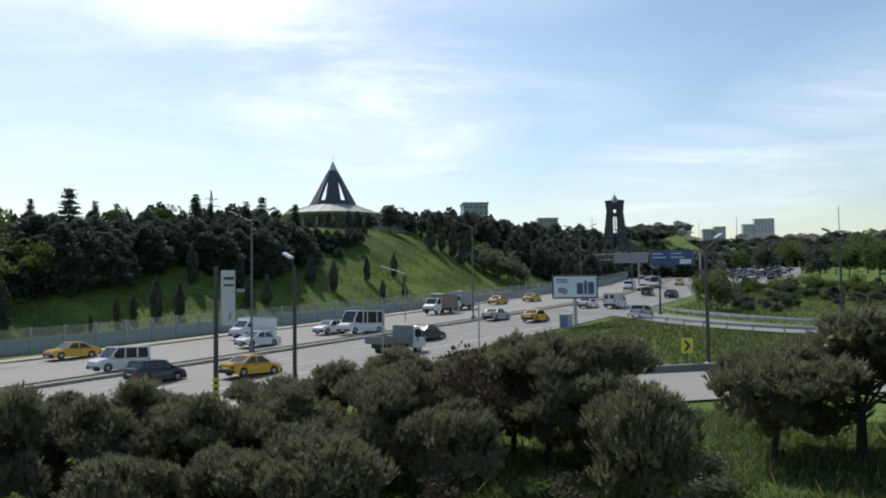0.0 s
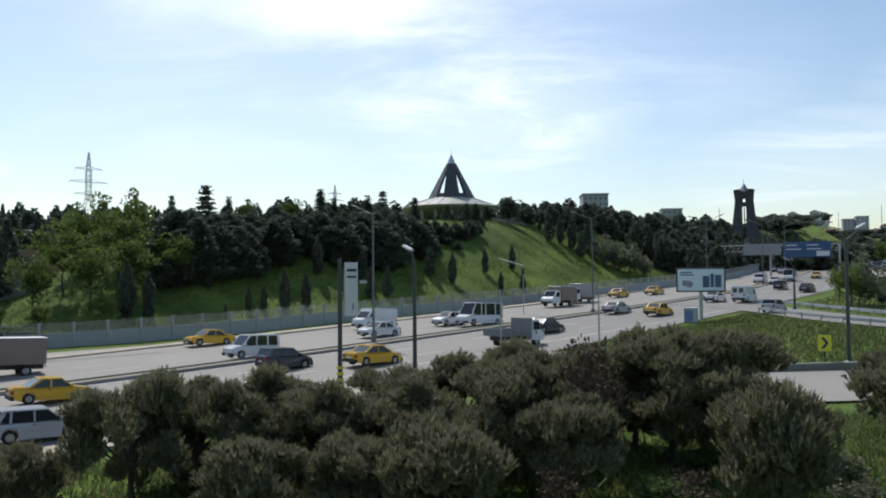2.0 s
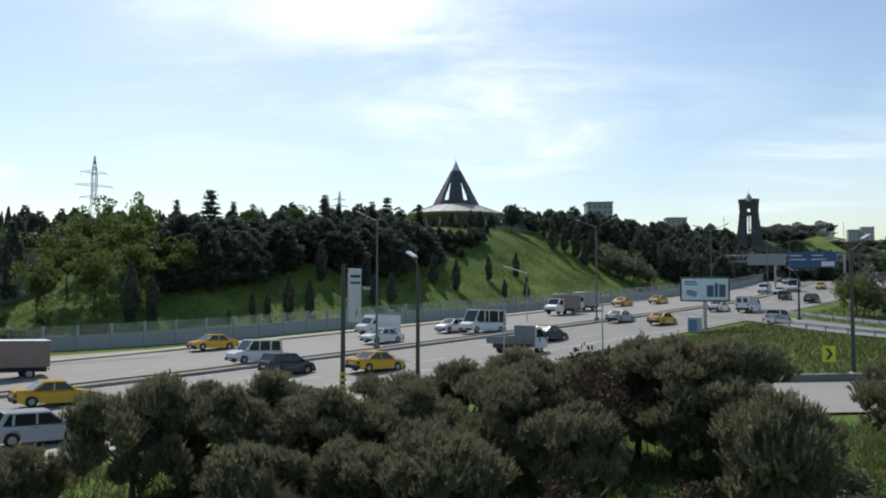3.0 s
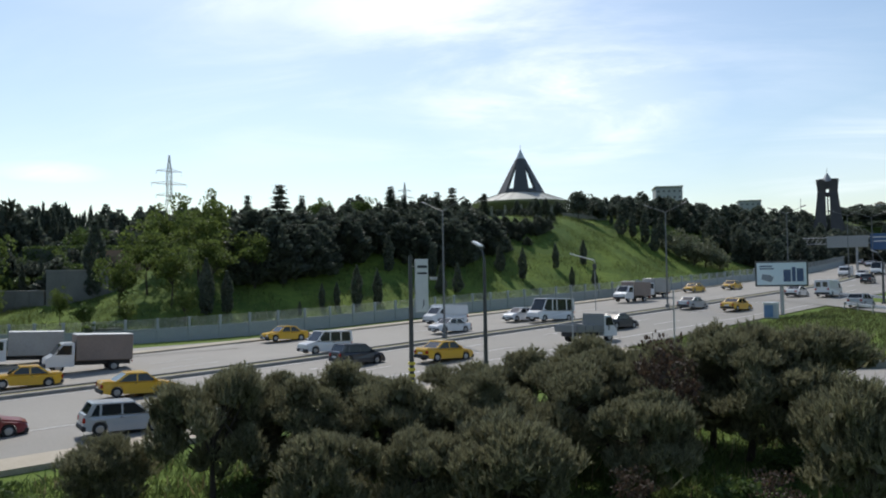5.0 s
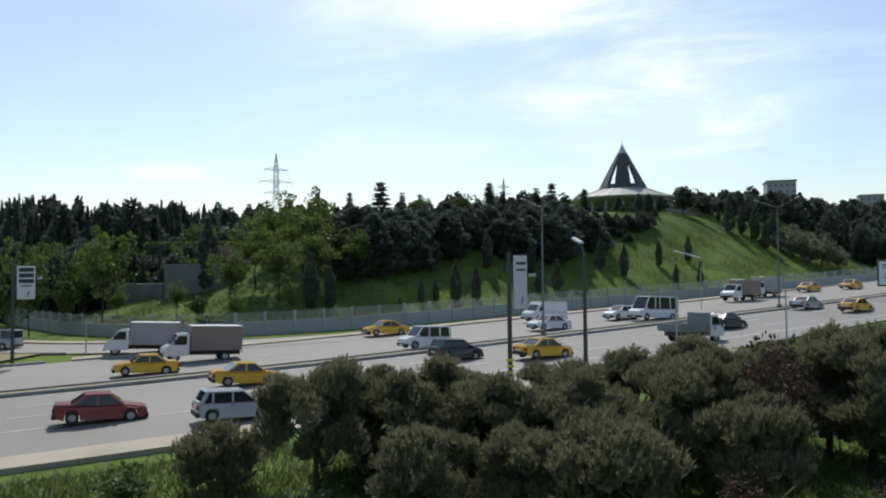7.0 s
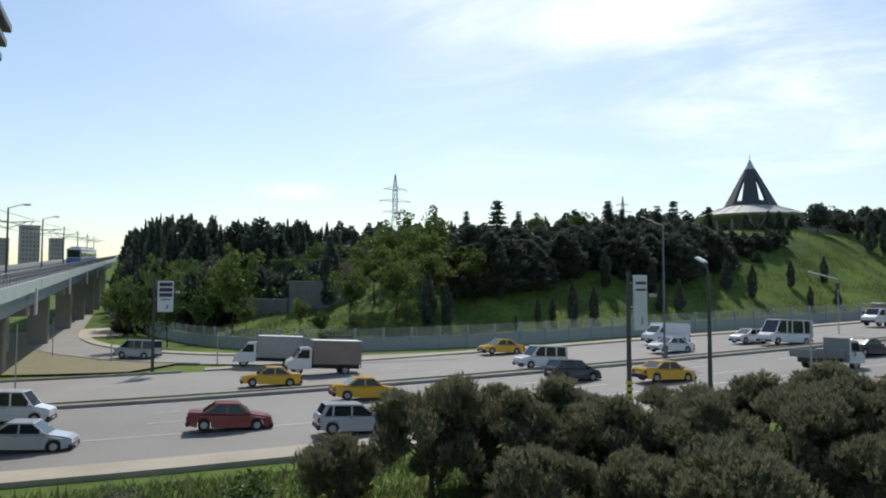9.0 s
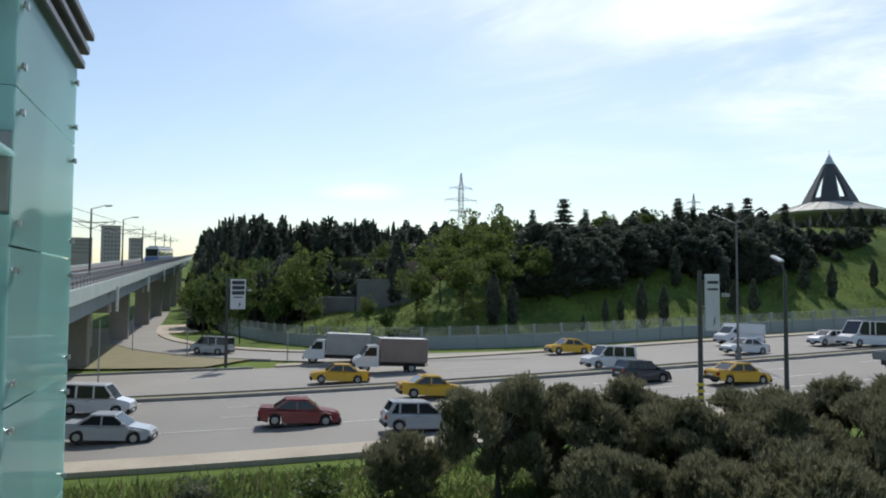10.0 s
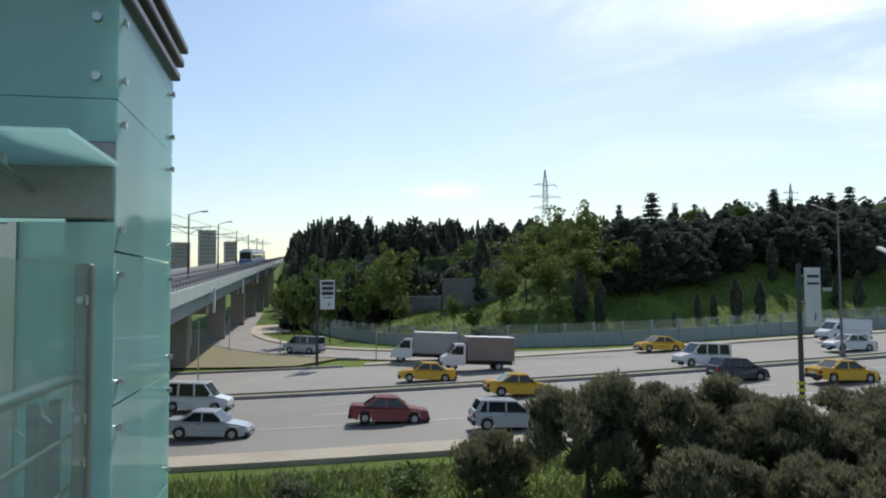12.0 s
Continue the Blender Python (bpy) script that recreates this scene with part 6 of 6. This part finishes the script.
# far carriageway, heading down the road
for kind, x, y in (
    ("taxi", -39.4, 43.1),
    ("brown_lorry", -39.9, 49.7),
    ("taxi", -32.2, 67.5),
    ("white_mpv", -24.4, 58.6),
    ("white_sedan", -17.2, 72.8),
    ("white_van", -19.6, 80.8),
    ("white_hatch", -11.8, 83.0),
    ("minibus", -8.4, 82.6),
    ("brown_lorry", 0.2, 107.9),
    ("grey_lorry", 3.1, 114.8),
    ("taxi", 9.7, 125.3),
    ("taxi", 15.9, 130.3),
    ("white_van", 39.9, 159.2),
    ("white_sedan", 41.7, 155.4),
    ("minibus", 47.3, 165.7),
    ("taxi", 55.7, 175.9),
):
    drive(kind, x, y, False)
# slip road and the jam on the far right
drive("small_van", -67.7, 53.8, False, -20)
drive("grey_lorry", -48.3, 52.4, False, -8)
for row in range(5):
    for k in range(11):
        if rng.random() < 0.25:
            continue
        q = np.array([76.0, 196.0]) + np.array([0.47, 0.88]) * (k * 9.5 + rng.uniform(-1.2, 1.2)) + np.array([0.88, -0.47]) * (row * 4.2 - 8)
        drive(("white_sedan", "dark_sedan", "silver_sedan", "white_hatch", "silver_hatch", "dark_hatch")[rng.integers(6)], q[0], q[1], row % 2 == 0, -4)
for k in range(8):
    x, y = MEDIAN[np.argmin(np.hypot(MEDIAN[:, 0] - 62, MEDIAN[:, 1] - 207)) + 4 * k]
    drive(("white_sedan", "dark_sedan", "silver_sedan", "white_van", "taxi")[k % 5], x + rng.choice([-9, -5, 4, 8]), y, k % 2 == 0)
# ---- lane lines ----
def dashes(line, offs, s0, s1, length, gap, wide=0.15, lift=0.115):
    s = along(line)
    tn = tangents(line)
    nrm = np.stack([-tn[:, 1], tn[:, 0]], -1)
    for off in offs:
        ob = tagged(empty("lane_line"), "worn white lane line on the asphalt", "lane line", kind="structure")
        k = s0
        while k < s1:
            bm = bmesh.new()
            rows = []
            for q in np.linspace(k, min(k + length, s1), max(2, int(length / 3) + 1)):
                p = np.array([np.interp(q, s, line[:, i] + nrm[:, i] * off) for i in (0, 1)])
                nn = np.array([np.interp(q, s, nrm[:, i]) for i in (0, 1)])
                rows.append([bm.verts.new((p[0] + nn[0] * e, p[1] + nn[1] * e, float(plane(*(p + nn * e))) + lift)) for e in (-wide / 2, wide / 2)])
            for a, b in zip(rows, rows[1:]):
                bm.faces.new((a[0], b[0], b[1], a[1]))
            bmesh.ops.recalc_face_normals(bm, faces=bm.faces)
            part("dash", bm, LINE, ob)
            k += length + gap


sA, sB = s_of(-110, -14), s_of(45, 167)
dashes(MEDIAN, (-1.5,), sA, sB, 24, 0.01, 0.16)
dashes(MEDIAN, (-5.0, -8.5), sA, sB, 4.5, 7.5, 0.15)
dashes(MEDIAN, (-12.2,), sA, sB, 24, 0.01, 0.16)
dashes(MEDIAN, (4.8, 8.3), s_of(-30, 48), sB, 4.5, 8.5, 0.13)

# ---- car park road on the far right ----
PARKL = spline([(52, 150), (75, 190), (100, 240), (130, 300), (165, 370)])
tagged(strip("far_road", PARKL, -13, 10, 0.09, ASPHALT), "wide asphalt road full of standing cars", "road", kind="structure")


# ---- lift tower and landing beside the camera ----
def glass_material():
    m = bpy.data.materials.new("green_tower_glass")
    m.use_nodes = True
    nt = m.node_tree
    b = nt.nodes["Principled BSDF"]
    tc = nt.nodes.new("ShaderNodeTexCoord")
    n = nt.nodes.new("ShaderNodeTexNoise")
    n.inputs["Scale"].default_value, n.inputs["Detail"].default_value = 0.8, 6
    nt.links.new(tc.outputs["Object"], n.inputs["Vector"])
    mx = nt.nodes.new("ShaderNodeMix")
    mx.data_type = "RGBA"
    mx.inputs["A"].default_value, mx.inputs["B"].default_value = (0.60, 0.80, 0.78, 1), (0.52, 0.74, 0.72, 1)
    nt.links.new(n.outputs["Fac"], mx.inputs["Factor"])
    nt.links.new(mx.outputs["Result"], b.inputs["Base Color"])
    b.inputs["Roughness"].default_value = 0.04
    b.inputs["Specular IOR Level"].default_value = 0.9
    tr = nt.nodes.new("ShaderNodeBsdfTransparent")
    tr.inputs["Color"].default_value = (0.70, 0.90, 0.88, 1)
    dl = nt.nodes.new("ShaderNodeBsdfTranslucent")
    dl.inputs["Color"].default_value = (0.70, 0.92, 0.89, 1)
    m1 = nt.nodes.new("ShaderNodeMixShader")
    m1.inputs[0].default_value = 0.42
    nt.links.new(b.outputs[0], m1.inputs[1])
    nt.links.new(dl.outputs[0], m1.inputs[2])
    m2 = nt.nodes.new("ShaderNodeMixShader")
    m2.inputs[0].default_value = 0.38
    nt.links.new(m1.outputs[0], m2.inputs[1])
    nt.links.new(tr.outputs[0], m2.inputs[2])
    nt.links.new(m2.outputs[0], nt.nodes["Material Output"].inputs["Surface"])
    return m


TGLASS = glass_material()
STAINLESS = mat("stainless_steel", (0.55, 0.55, 0.54), (0.45, 0.45, 0.44), rough=0.3, metal=0.9, scale=2, fine=30)
BEAM = mat("brushed_cladding", (0.34, 0.33, 0.32), (0.27, 0.26, 0.25), rough=0.5, metal=0.3, scale=0.8, fine=12)
FRAME = mat("tower_frame_paint", (0.16, 0.2, 0.2), (0.12, 0.15, 0.15), rough=0.5, scale=1, fine=10)
lift = tagged(empty("lift_tower", pose(-4.87, 2.33, ground_at(-4.87, 2.33) - 0.2, 0, 0, 51.5)), "lift tower clad in green tinted glass with steel fixings", "lift tower")
G0 = ground_at(-4.87, 2.33) - 0.2
SEAMS = [0.31, 1.31, 2.31, 3.31, 4.31, 5.31, 6.31, 7.31, 8.31, 9.31, 10.0]
for z0, z1 in zip(SEAMS, SEAMS[1:]):
    for face in ("side", "front", "back", "left"):
        if face == "front" and 5.9 < z0 < 9.0:
            continue
        if face == "side":
            spans2 = [(0.0, 2.1)]
        elif face == "left":
            spans2 = [(0.0, 2.1)]
        else:
            spans2 = [(-3.1, -1.56), (-1.54, -0.012)]
        for a, b in spans2:
            lo, hi = z0 - G0 + 0.008, z1 - G0 - 0.008
            if face == "side":
                bm = boxed(-0.012, 0.0, a, b, lo, hi)
            elif face == "left":
                bm = boxed(-3.112, -3.1, a, b, lo, hi)
            elif face == "front":
                bm = boxed(a, b, 0.0, 0.012, lo, hi)
            else:
                bm = boxed(a, b, 2.088, 2.1, lo, hi)
            part("glass_panel", bm, TGLASS, lift)
            if face == "side":
                for yy in (a + 0.1, b - 0.1):
                    for zz in (lo + 0.14, hi - 0.14):
                        bm = bmesh.new()
                        rod(bm, (-0.05, yy, zz), (0.035, yy, zz), 0.014, seg=8)
                        rod(bm, (0.026, yy, zz), (0.036, yy, zz), 0.024, seg=10)
                        for e in (-0.04, 0.04):
                            rod(bm, (0.02, yy - e, zz - 0.012), (0.02, yy + e, zz + 0.012), 0.009, seg=5)
                        part("spider_fitting", bm, STAINLESS, lift, "stainless glass fitting")
            if face == "front" and z0 > 4:
                for xx in (a + 0.12, b - 0.12):
                    for zz in (lo + 0.14, hi - 0.14):
                        part("spider_fitting", rods(((xx, -0.04, zz), (xx, 0.05, zz), 0.03), seg=10), STAINLESS, lift)
# narrow glazing beside the lift door
for a, b, z0, z1 in ((-3.1, -2.25, 6.4, 8.5), (-0.585, -0.012, 6.4, 8.5), (-3.1, -0.012, 9.03, 9.31)):
    part("glass_panel", boxed(a, b, 0.0, 0.012, z0 - G0, z1 - G0), TGLASS, lift)
part("head_beam", boxed(-3.1, -0.014, -0.035, 0.0, 8.52 - G0, 9.02 - G0, bevel=0.008), BEAM, lift, "brushed grey steel head beam")
part("lift_door", boxed(-2.2, -0.64, 0.06, 0.12, 6.42 - G0, 8.5 - G0, bevel=0.01), STAINLESS, lift, "stainless lift door")
part("door_frame", boxed(-0.64, -0.59, -0.03, 0.1, 6.42 - G0, 8.5 - G0), STAINLESS, lift)
for xx, yy in ((-0.24, 0.32), (-0.33, 1.8), (-2.8, 0.3), (-2.8, 1.8)):
    part("steel_column", boxed(xx - 0.13, xx + 0.13, yy - 0.13, yy + 0.13, 0, 10.0 - G0, bevel=0.02), FRAME, lift, "grey-green steel column")
for zz in SEAMS[1:-1]:
    part("frame_ring", rods(((-0.33, 0.3, zz - G0), (-0.33, 1.8, zz - G0), 0.05), ((-2.8, 0.3, zz - G0), (-2.8, 1.8, zz - G0), 0.05), ((-2.8, 1.8, zz - G0), (-0.33, 1.8, zz - G0), 0.05)), FRAME, lift)
# added box behind the upper front glass, only to darken it
part("shaft_core", boxed(-2.6, -0.75, 0.5, 1.7, 8.7 - G0, 9.95 - G0), FRAME, lift, "dark box added behind the front glass to darken it")
part("lift_car", boxed(-2.6, -0.6, 0.45, 1.65, 2.0, 4.3, bevel=0.03), BEAM, lift)
for k, zz in enumerate((10.03, 10.17, 10.31)):
    part("roof_fin", boxed(-3.2 - 0.03 * k, 0.05 + 0.03 * k, -0.1 - 0.03 * k, 2.2 + 0.03 * k, zz - G0, zz + 0.075 - G0, bevel=0.012), mat("fin_paint", (0.16, 0.15, 0.17), (0.12, 0.11, 0.13), rough=0.45), lift, "dark horizontal roof fin")
part("roof_slab", boxed(-3.0, -0.15, 0.1, 2.0, 10.39 - G0, 10.44 - G0), BEAM, lift)
part("canopy", boxed(-2.75, 0.02, -1.12, -0.036, 8.86 - G0, 8.885 - G0), TGLASS, lift, "projecting green glass canopy")
for xx in (-2.3, -0.5):
    part("canopy_bracket", rods(((xx, -0.04, 8.7 - G0), (xx, -1.0, 8.84 - G0), 0.022), ((xx, -0.5, 8.77 - G0), (xx, -0.5, 8.87 - G0), 0.015)), STAINLESS, lift)

landing = tagged(empty("landing", pose(-4.87, 2.33, 0, 0, 0, 51.5)), "concrete footbridge landing with steel and glass balustrade", "landing")
part("slab", boxed(-3.1, 2.2, -9.0, -0.05, 6.05, 6.4, bevel=0.03), CONCRETE, landing)
for xx, yy in ((-2.6, -0.5), (-2.6, -8.5), (1.8, -8.5)):
    part("support", boxed(xx - 0.25, xx + 0.25, yy - 0.25, yy + 0.25, -0.6, 6.05, bevel=0.04), CONCRETE, landing)
# balustrade beside the camera: glass, uprights, handrail and thin rails
def clear_glass():
    m = bpy.data.materials.new("clear_balustrade_glass")
    m.use_nodes = True
    nt = m.node_tree
    b = nt.nodes["Principled BSDF"]
    b.inputs["Base Color"].default_value = (0.30, 0.40, 0.38, 1)
    b.inputs["Roughness"].default_value = 0.03
    t = nt.nodes.new("ShaderNodeBsdfTransparent")
    t.inputs["Color"].default_value = (0.84, 0.93, 0.91, 1)
    s = nt.nodes.new("ShaderNodeMixShader")
    s.inputs[0].default_value = 0.8
    nt.links.new(b.outputs[0], s.inputs[1])
    nt.links.new(t.outputs[0], s.inputs[2])
    nt.links.new(s.outputs[0], nt.nodes["Material Output"].inputs["Surface"])
    return m


DULL = mat("weathered_steel", (0.26, 0.25, 0.23), (0.18, 0.17, 0.155), rough=0.45, metal=0.5, scale=1.5, fine=25)
part("balustrade_glass", boxed(-0.075, -0.063, -3.4, -0.36, 6.5, 8.2), clear_glass(), landing, "clear balustrade glass")
part("end_post", boxed(-0.15, -0.05, -0.36, -0.28, 6.4, 8.22, bevel=0.012), DULL, landing, "tall flat steel post")
for yy, xx in ((-0.42, -0.22), (-0.55, -0.3), (-0.7, -0.2)):
    part("baluster", boxed(xx - 0.035, xx + 0.03, yy - 0.012, yy + 0.012, 6.4, 7.42, bevel=0.008), DULL, landing, "flat steel upright")
for zz, r in ((7.54, 0.036), (7.2, 0.014), (6.9, 0.014), (6.62, 0.014)):
    part("handrail", rods(((-0.14, -3.4, zz), (-0.15, -0.34, zz), r), seg=12), STAINLESS if r > 0.03 else DULL, landing, "polished steel handrail" if r > 0.03 else "thin steel rail")
for yy in (-0.5, -0.9, -1.3):
    part("rail_bracket", rods(((-0.14, yy, 7.51), (-0.14, yy, 7.40), 0.009), ((-0.14, yy, 7.40), (-0.1, yy, 7.36), 0.009)), STAINLESS, landing)
for zz in (8.0, 7.3, 7.05, 6.7):
    part("glass_clamp", rods(((-0.1, -0.42, zz), (-0.1, -0.34, zz), 0.022), ((-0.06, -0.42, zz - 0.03), (-0.06, -0.42, zz + 0.03), 0.01), seg=8), STAINLESS, landing)

# ---- rough grass and weeds in front ----
def tuft_field(name, label, count, spots, hmin, hmax, leaf, spread=0.4):
    """Loose blades and weed leaves scattered over rough ground."""
    n = count
    c = spots(n)
    z = land(c[:, 0], c[:, 1])
    base = np.stack([c[:, 0], c[:, 1], z], -1)
    h = rng.uniform(hmin, hmax, n)[:, None]
    lean = rng.normal(size=(n, 3)) * spread
    lean[:, 2] = 1
    side = np.stack([rng.normal(size=n), rng.normal(size=n), np.zeros(n)], -1)
    side /= np.linalg.norm(side, axis=1)[:, None]
    w = 0.06 * h + 0.012
    tri = np.stack([base - side * w, base + side * w, base + lean * h], 1).reshape(-1, 3)
    return tagged(link_mesh(name, quads_mesh(name, tri, 3), leaf), label, "grass", kind="stuff")


def near_spots(n):
    """Rough ground between the camera and the road, thicker in patches."""
    out = np.empty((0, 2))
    while len(out) < n:
        az = np.radians(rng.uniform(-38, 66, 2 * n))
        d = np.sqrt(rng.uniform(15 ** 2, 40 ** 2, 2 * n))
        p = np.stack([-np.sin(az) * d, np.cos(az) * d], -1)
        near = side_of(MEDIAN, p) < -21.9
        off = np.abs(side_of(LOOP, p)) > 5.4
        dens = 0.5 + 0.5 * np.sin(p[:, 0] * 0.9 + 1.7 * np.sin(p[:, 1] * 0.6)) * np.sin(p[:, 1] * 0.8)
        out = np.concatenate([out, p[near & (off | (p[:, 0] < -2)) & (rng.random(2 * n) < 0.35 + 0.65 * dens)]])
    return out[:n]


tuft_field("rough_grass", "long rough green grass below the pines", 90000, near_spots, 0.06, 0.26, GRASS_BLADE)
tuft_field("weeds", "tall dark weeds below the pines", 16000, near_spots, 0.2, 0.6, MID_LEAF, 0.6)
tuft_field("dry_stems", "pale dry stems among the weeds", 3000, near_spots, 0.25, 0.7, mat("dry_grass", (0.3, 0.26, 0.13), (0.22, 0.18, 0.09), rough=0.9, translucent=0.3, island=0.3), 0.35)


def slope_spots(n):
    """Grass of the bank between the two ramps."""
    q = np.empty((0, 2))
    while len(q) < n:
        p = np.stack([rng.uniform(-6, 34, 3 * n), rng.uniform(50, 100, 3 * n)], -1)
        ok = (side_of(MEDIAN, p) < -16) & (side_of(RAMP, p) < -4.6) & (side_of(LOOP, p) > 6)
        q = np.concatenate([q, p[ok]])
    return q[:n]


tuft_field("bank_grass", "uneven grass and weeds on the bank between the ramps", 26000, slope_spots, 0.12, 0.45, leafmat("bank_blades", (0.125, 0.135, 0.048), (0.075, 0.09, 0.03), 0.35, 0.4))



def lawn_spots(n):
    """Long dry grass beyond the curved ramp."""
    q = np.empty((0, 2))
    while len(q) < n:
        p = np.stack([rng.uniform(30, 85, 3 * n), rng.uniform(70, 150, 3 * n)], -1)
        ok = (side_of(RAMP, p) > 4.6) & (side_of(MEDIAN, p) < -17)
        q = np.concatenate([q, p[ok]])
    return q[:n]


tuft_field("lawn_grass", "long yellowish grass beyond the curved ramp", 30000, lawn_spots, 0.2, 0.6, leafmat("lawn_blades", (0.16, 0.155, 0.06), (0.09, 0.105, 0.036), 0.35, 0.4), 0.5)
for k in range(34):
    x, y = polar(rng.uniform(-34, -21), rng.uniform(100, 132))
    if side_of(RAMP, np.array([[x, y]]))[0] > 6:
        place(MIDT[2] if k % 3 else MIDT[0], x, y, rng.uniform(0.2, 0.42), rng.uniform(0.12, 0.3), group="bushes of the right-hand green")


def hill_spots(n):
    """The open grass of the hillside."""
    q = np.empty((0, 2))
    while len(q) < n:
        p = np.stack([rng.uniform(-95, 40, 4 * n), rng.uniform(62, 190, 4 * n)], -1)
        e = side_of(FENCE, p)
        clump = np.sin(p[:, 0] * 0.55 + 2.1 * np.sin(p[:, 1] * 0.21)) * np.sin(p[:, 1] * 0.47 + 1.3)
        q = np.concatenate([q, p[(e > 1.2) & (e < 36) & (rng.random(4 * n) < 0.45 + 0.55 * clump)]])
    return q[:n]


tuft_field("hill_grass", "tussocky spring grass on the hillside", 60000, hill_spots, 0.18, 0.6, GRASS_BLADE, 0.6)

BUSH = [broadleaf("shrub", "low leafy green shrub in the rough grass", 1.6, 1.1, 0.0, 26, 40, 0.16, MID_LEAF, "shrub", cr=0.4, trunk_r=0.04),
        broadleaf("shrub", "low pale-leaved shrub in the rough grass", 1.5, 1.0, 0.0, 26, 40, 0.15, OLIVE_LEAF, "shrub", cr=0.38, trunk_r=0.04)]
for k in range(46):
    az, d = rng.uniform(-34, 60), rng.uniform(16.5, 29)
    x, y = polar(az, d)
    if side_of(MEDIAN, np.array([[x, y]]))[0] > -22.5:
        continue
    place(BUSH[k % 2], x, y, rng.uniform(0.5, 1.2), rng.uniform(0.4, 0.95), group="low shrubs")
for az, d, s, t in ((-1.8, 26.5, 0.8, 1.15), (-3.4, 27.5, 0.7, 0.95), (-9.5, 20.5, 0.55, 0.55), (0.2, 21, 0.5, 0.5)):
    place(RED[0], *polar(az, d), s, t, group="reddish saplings")
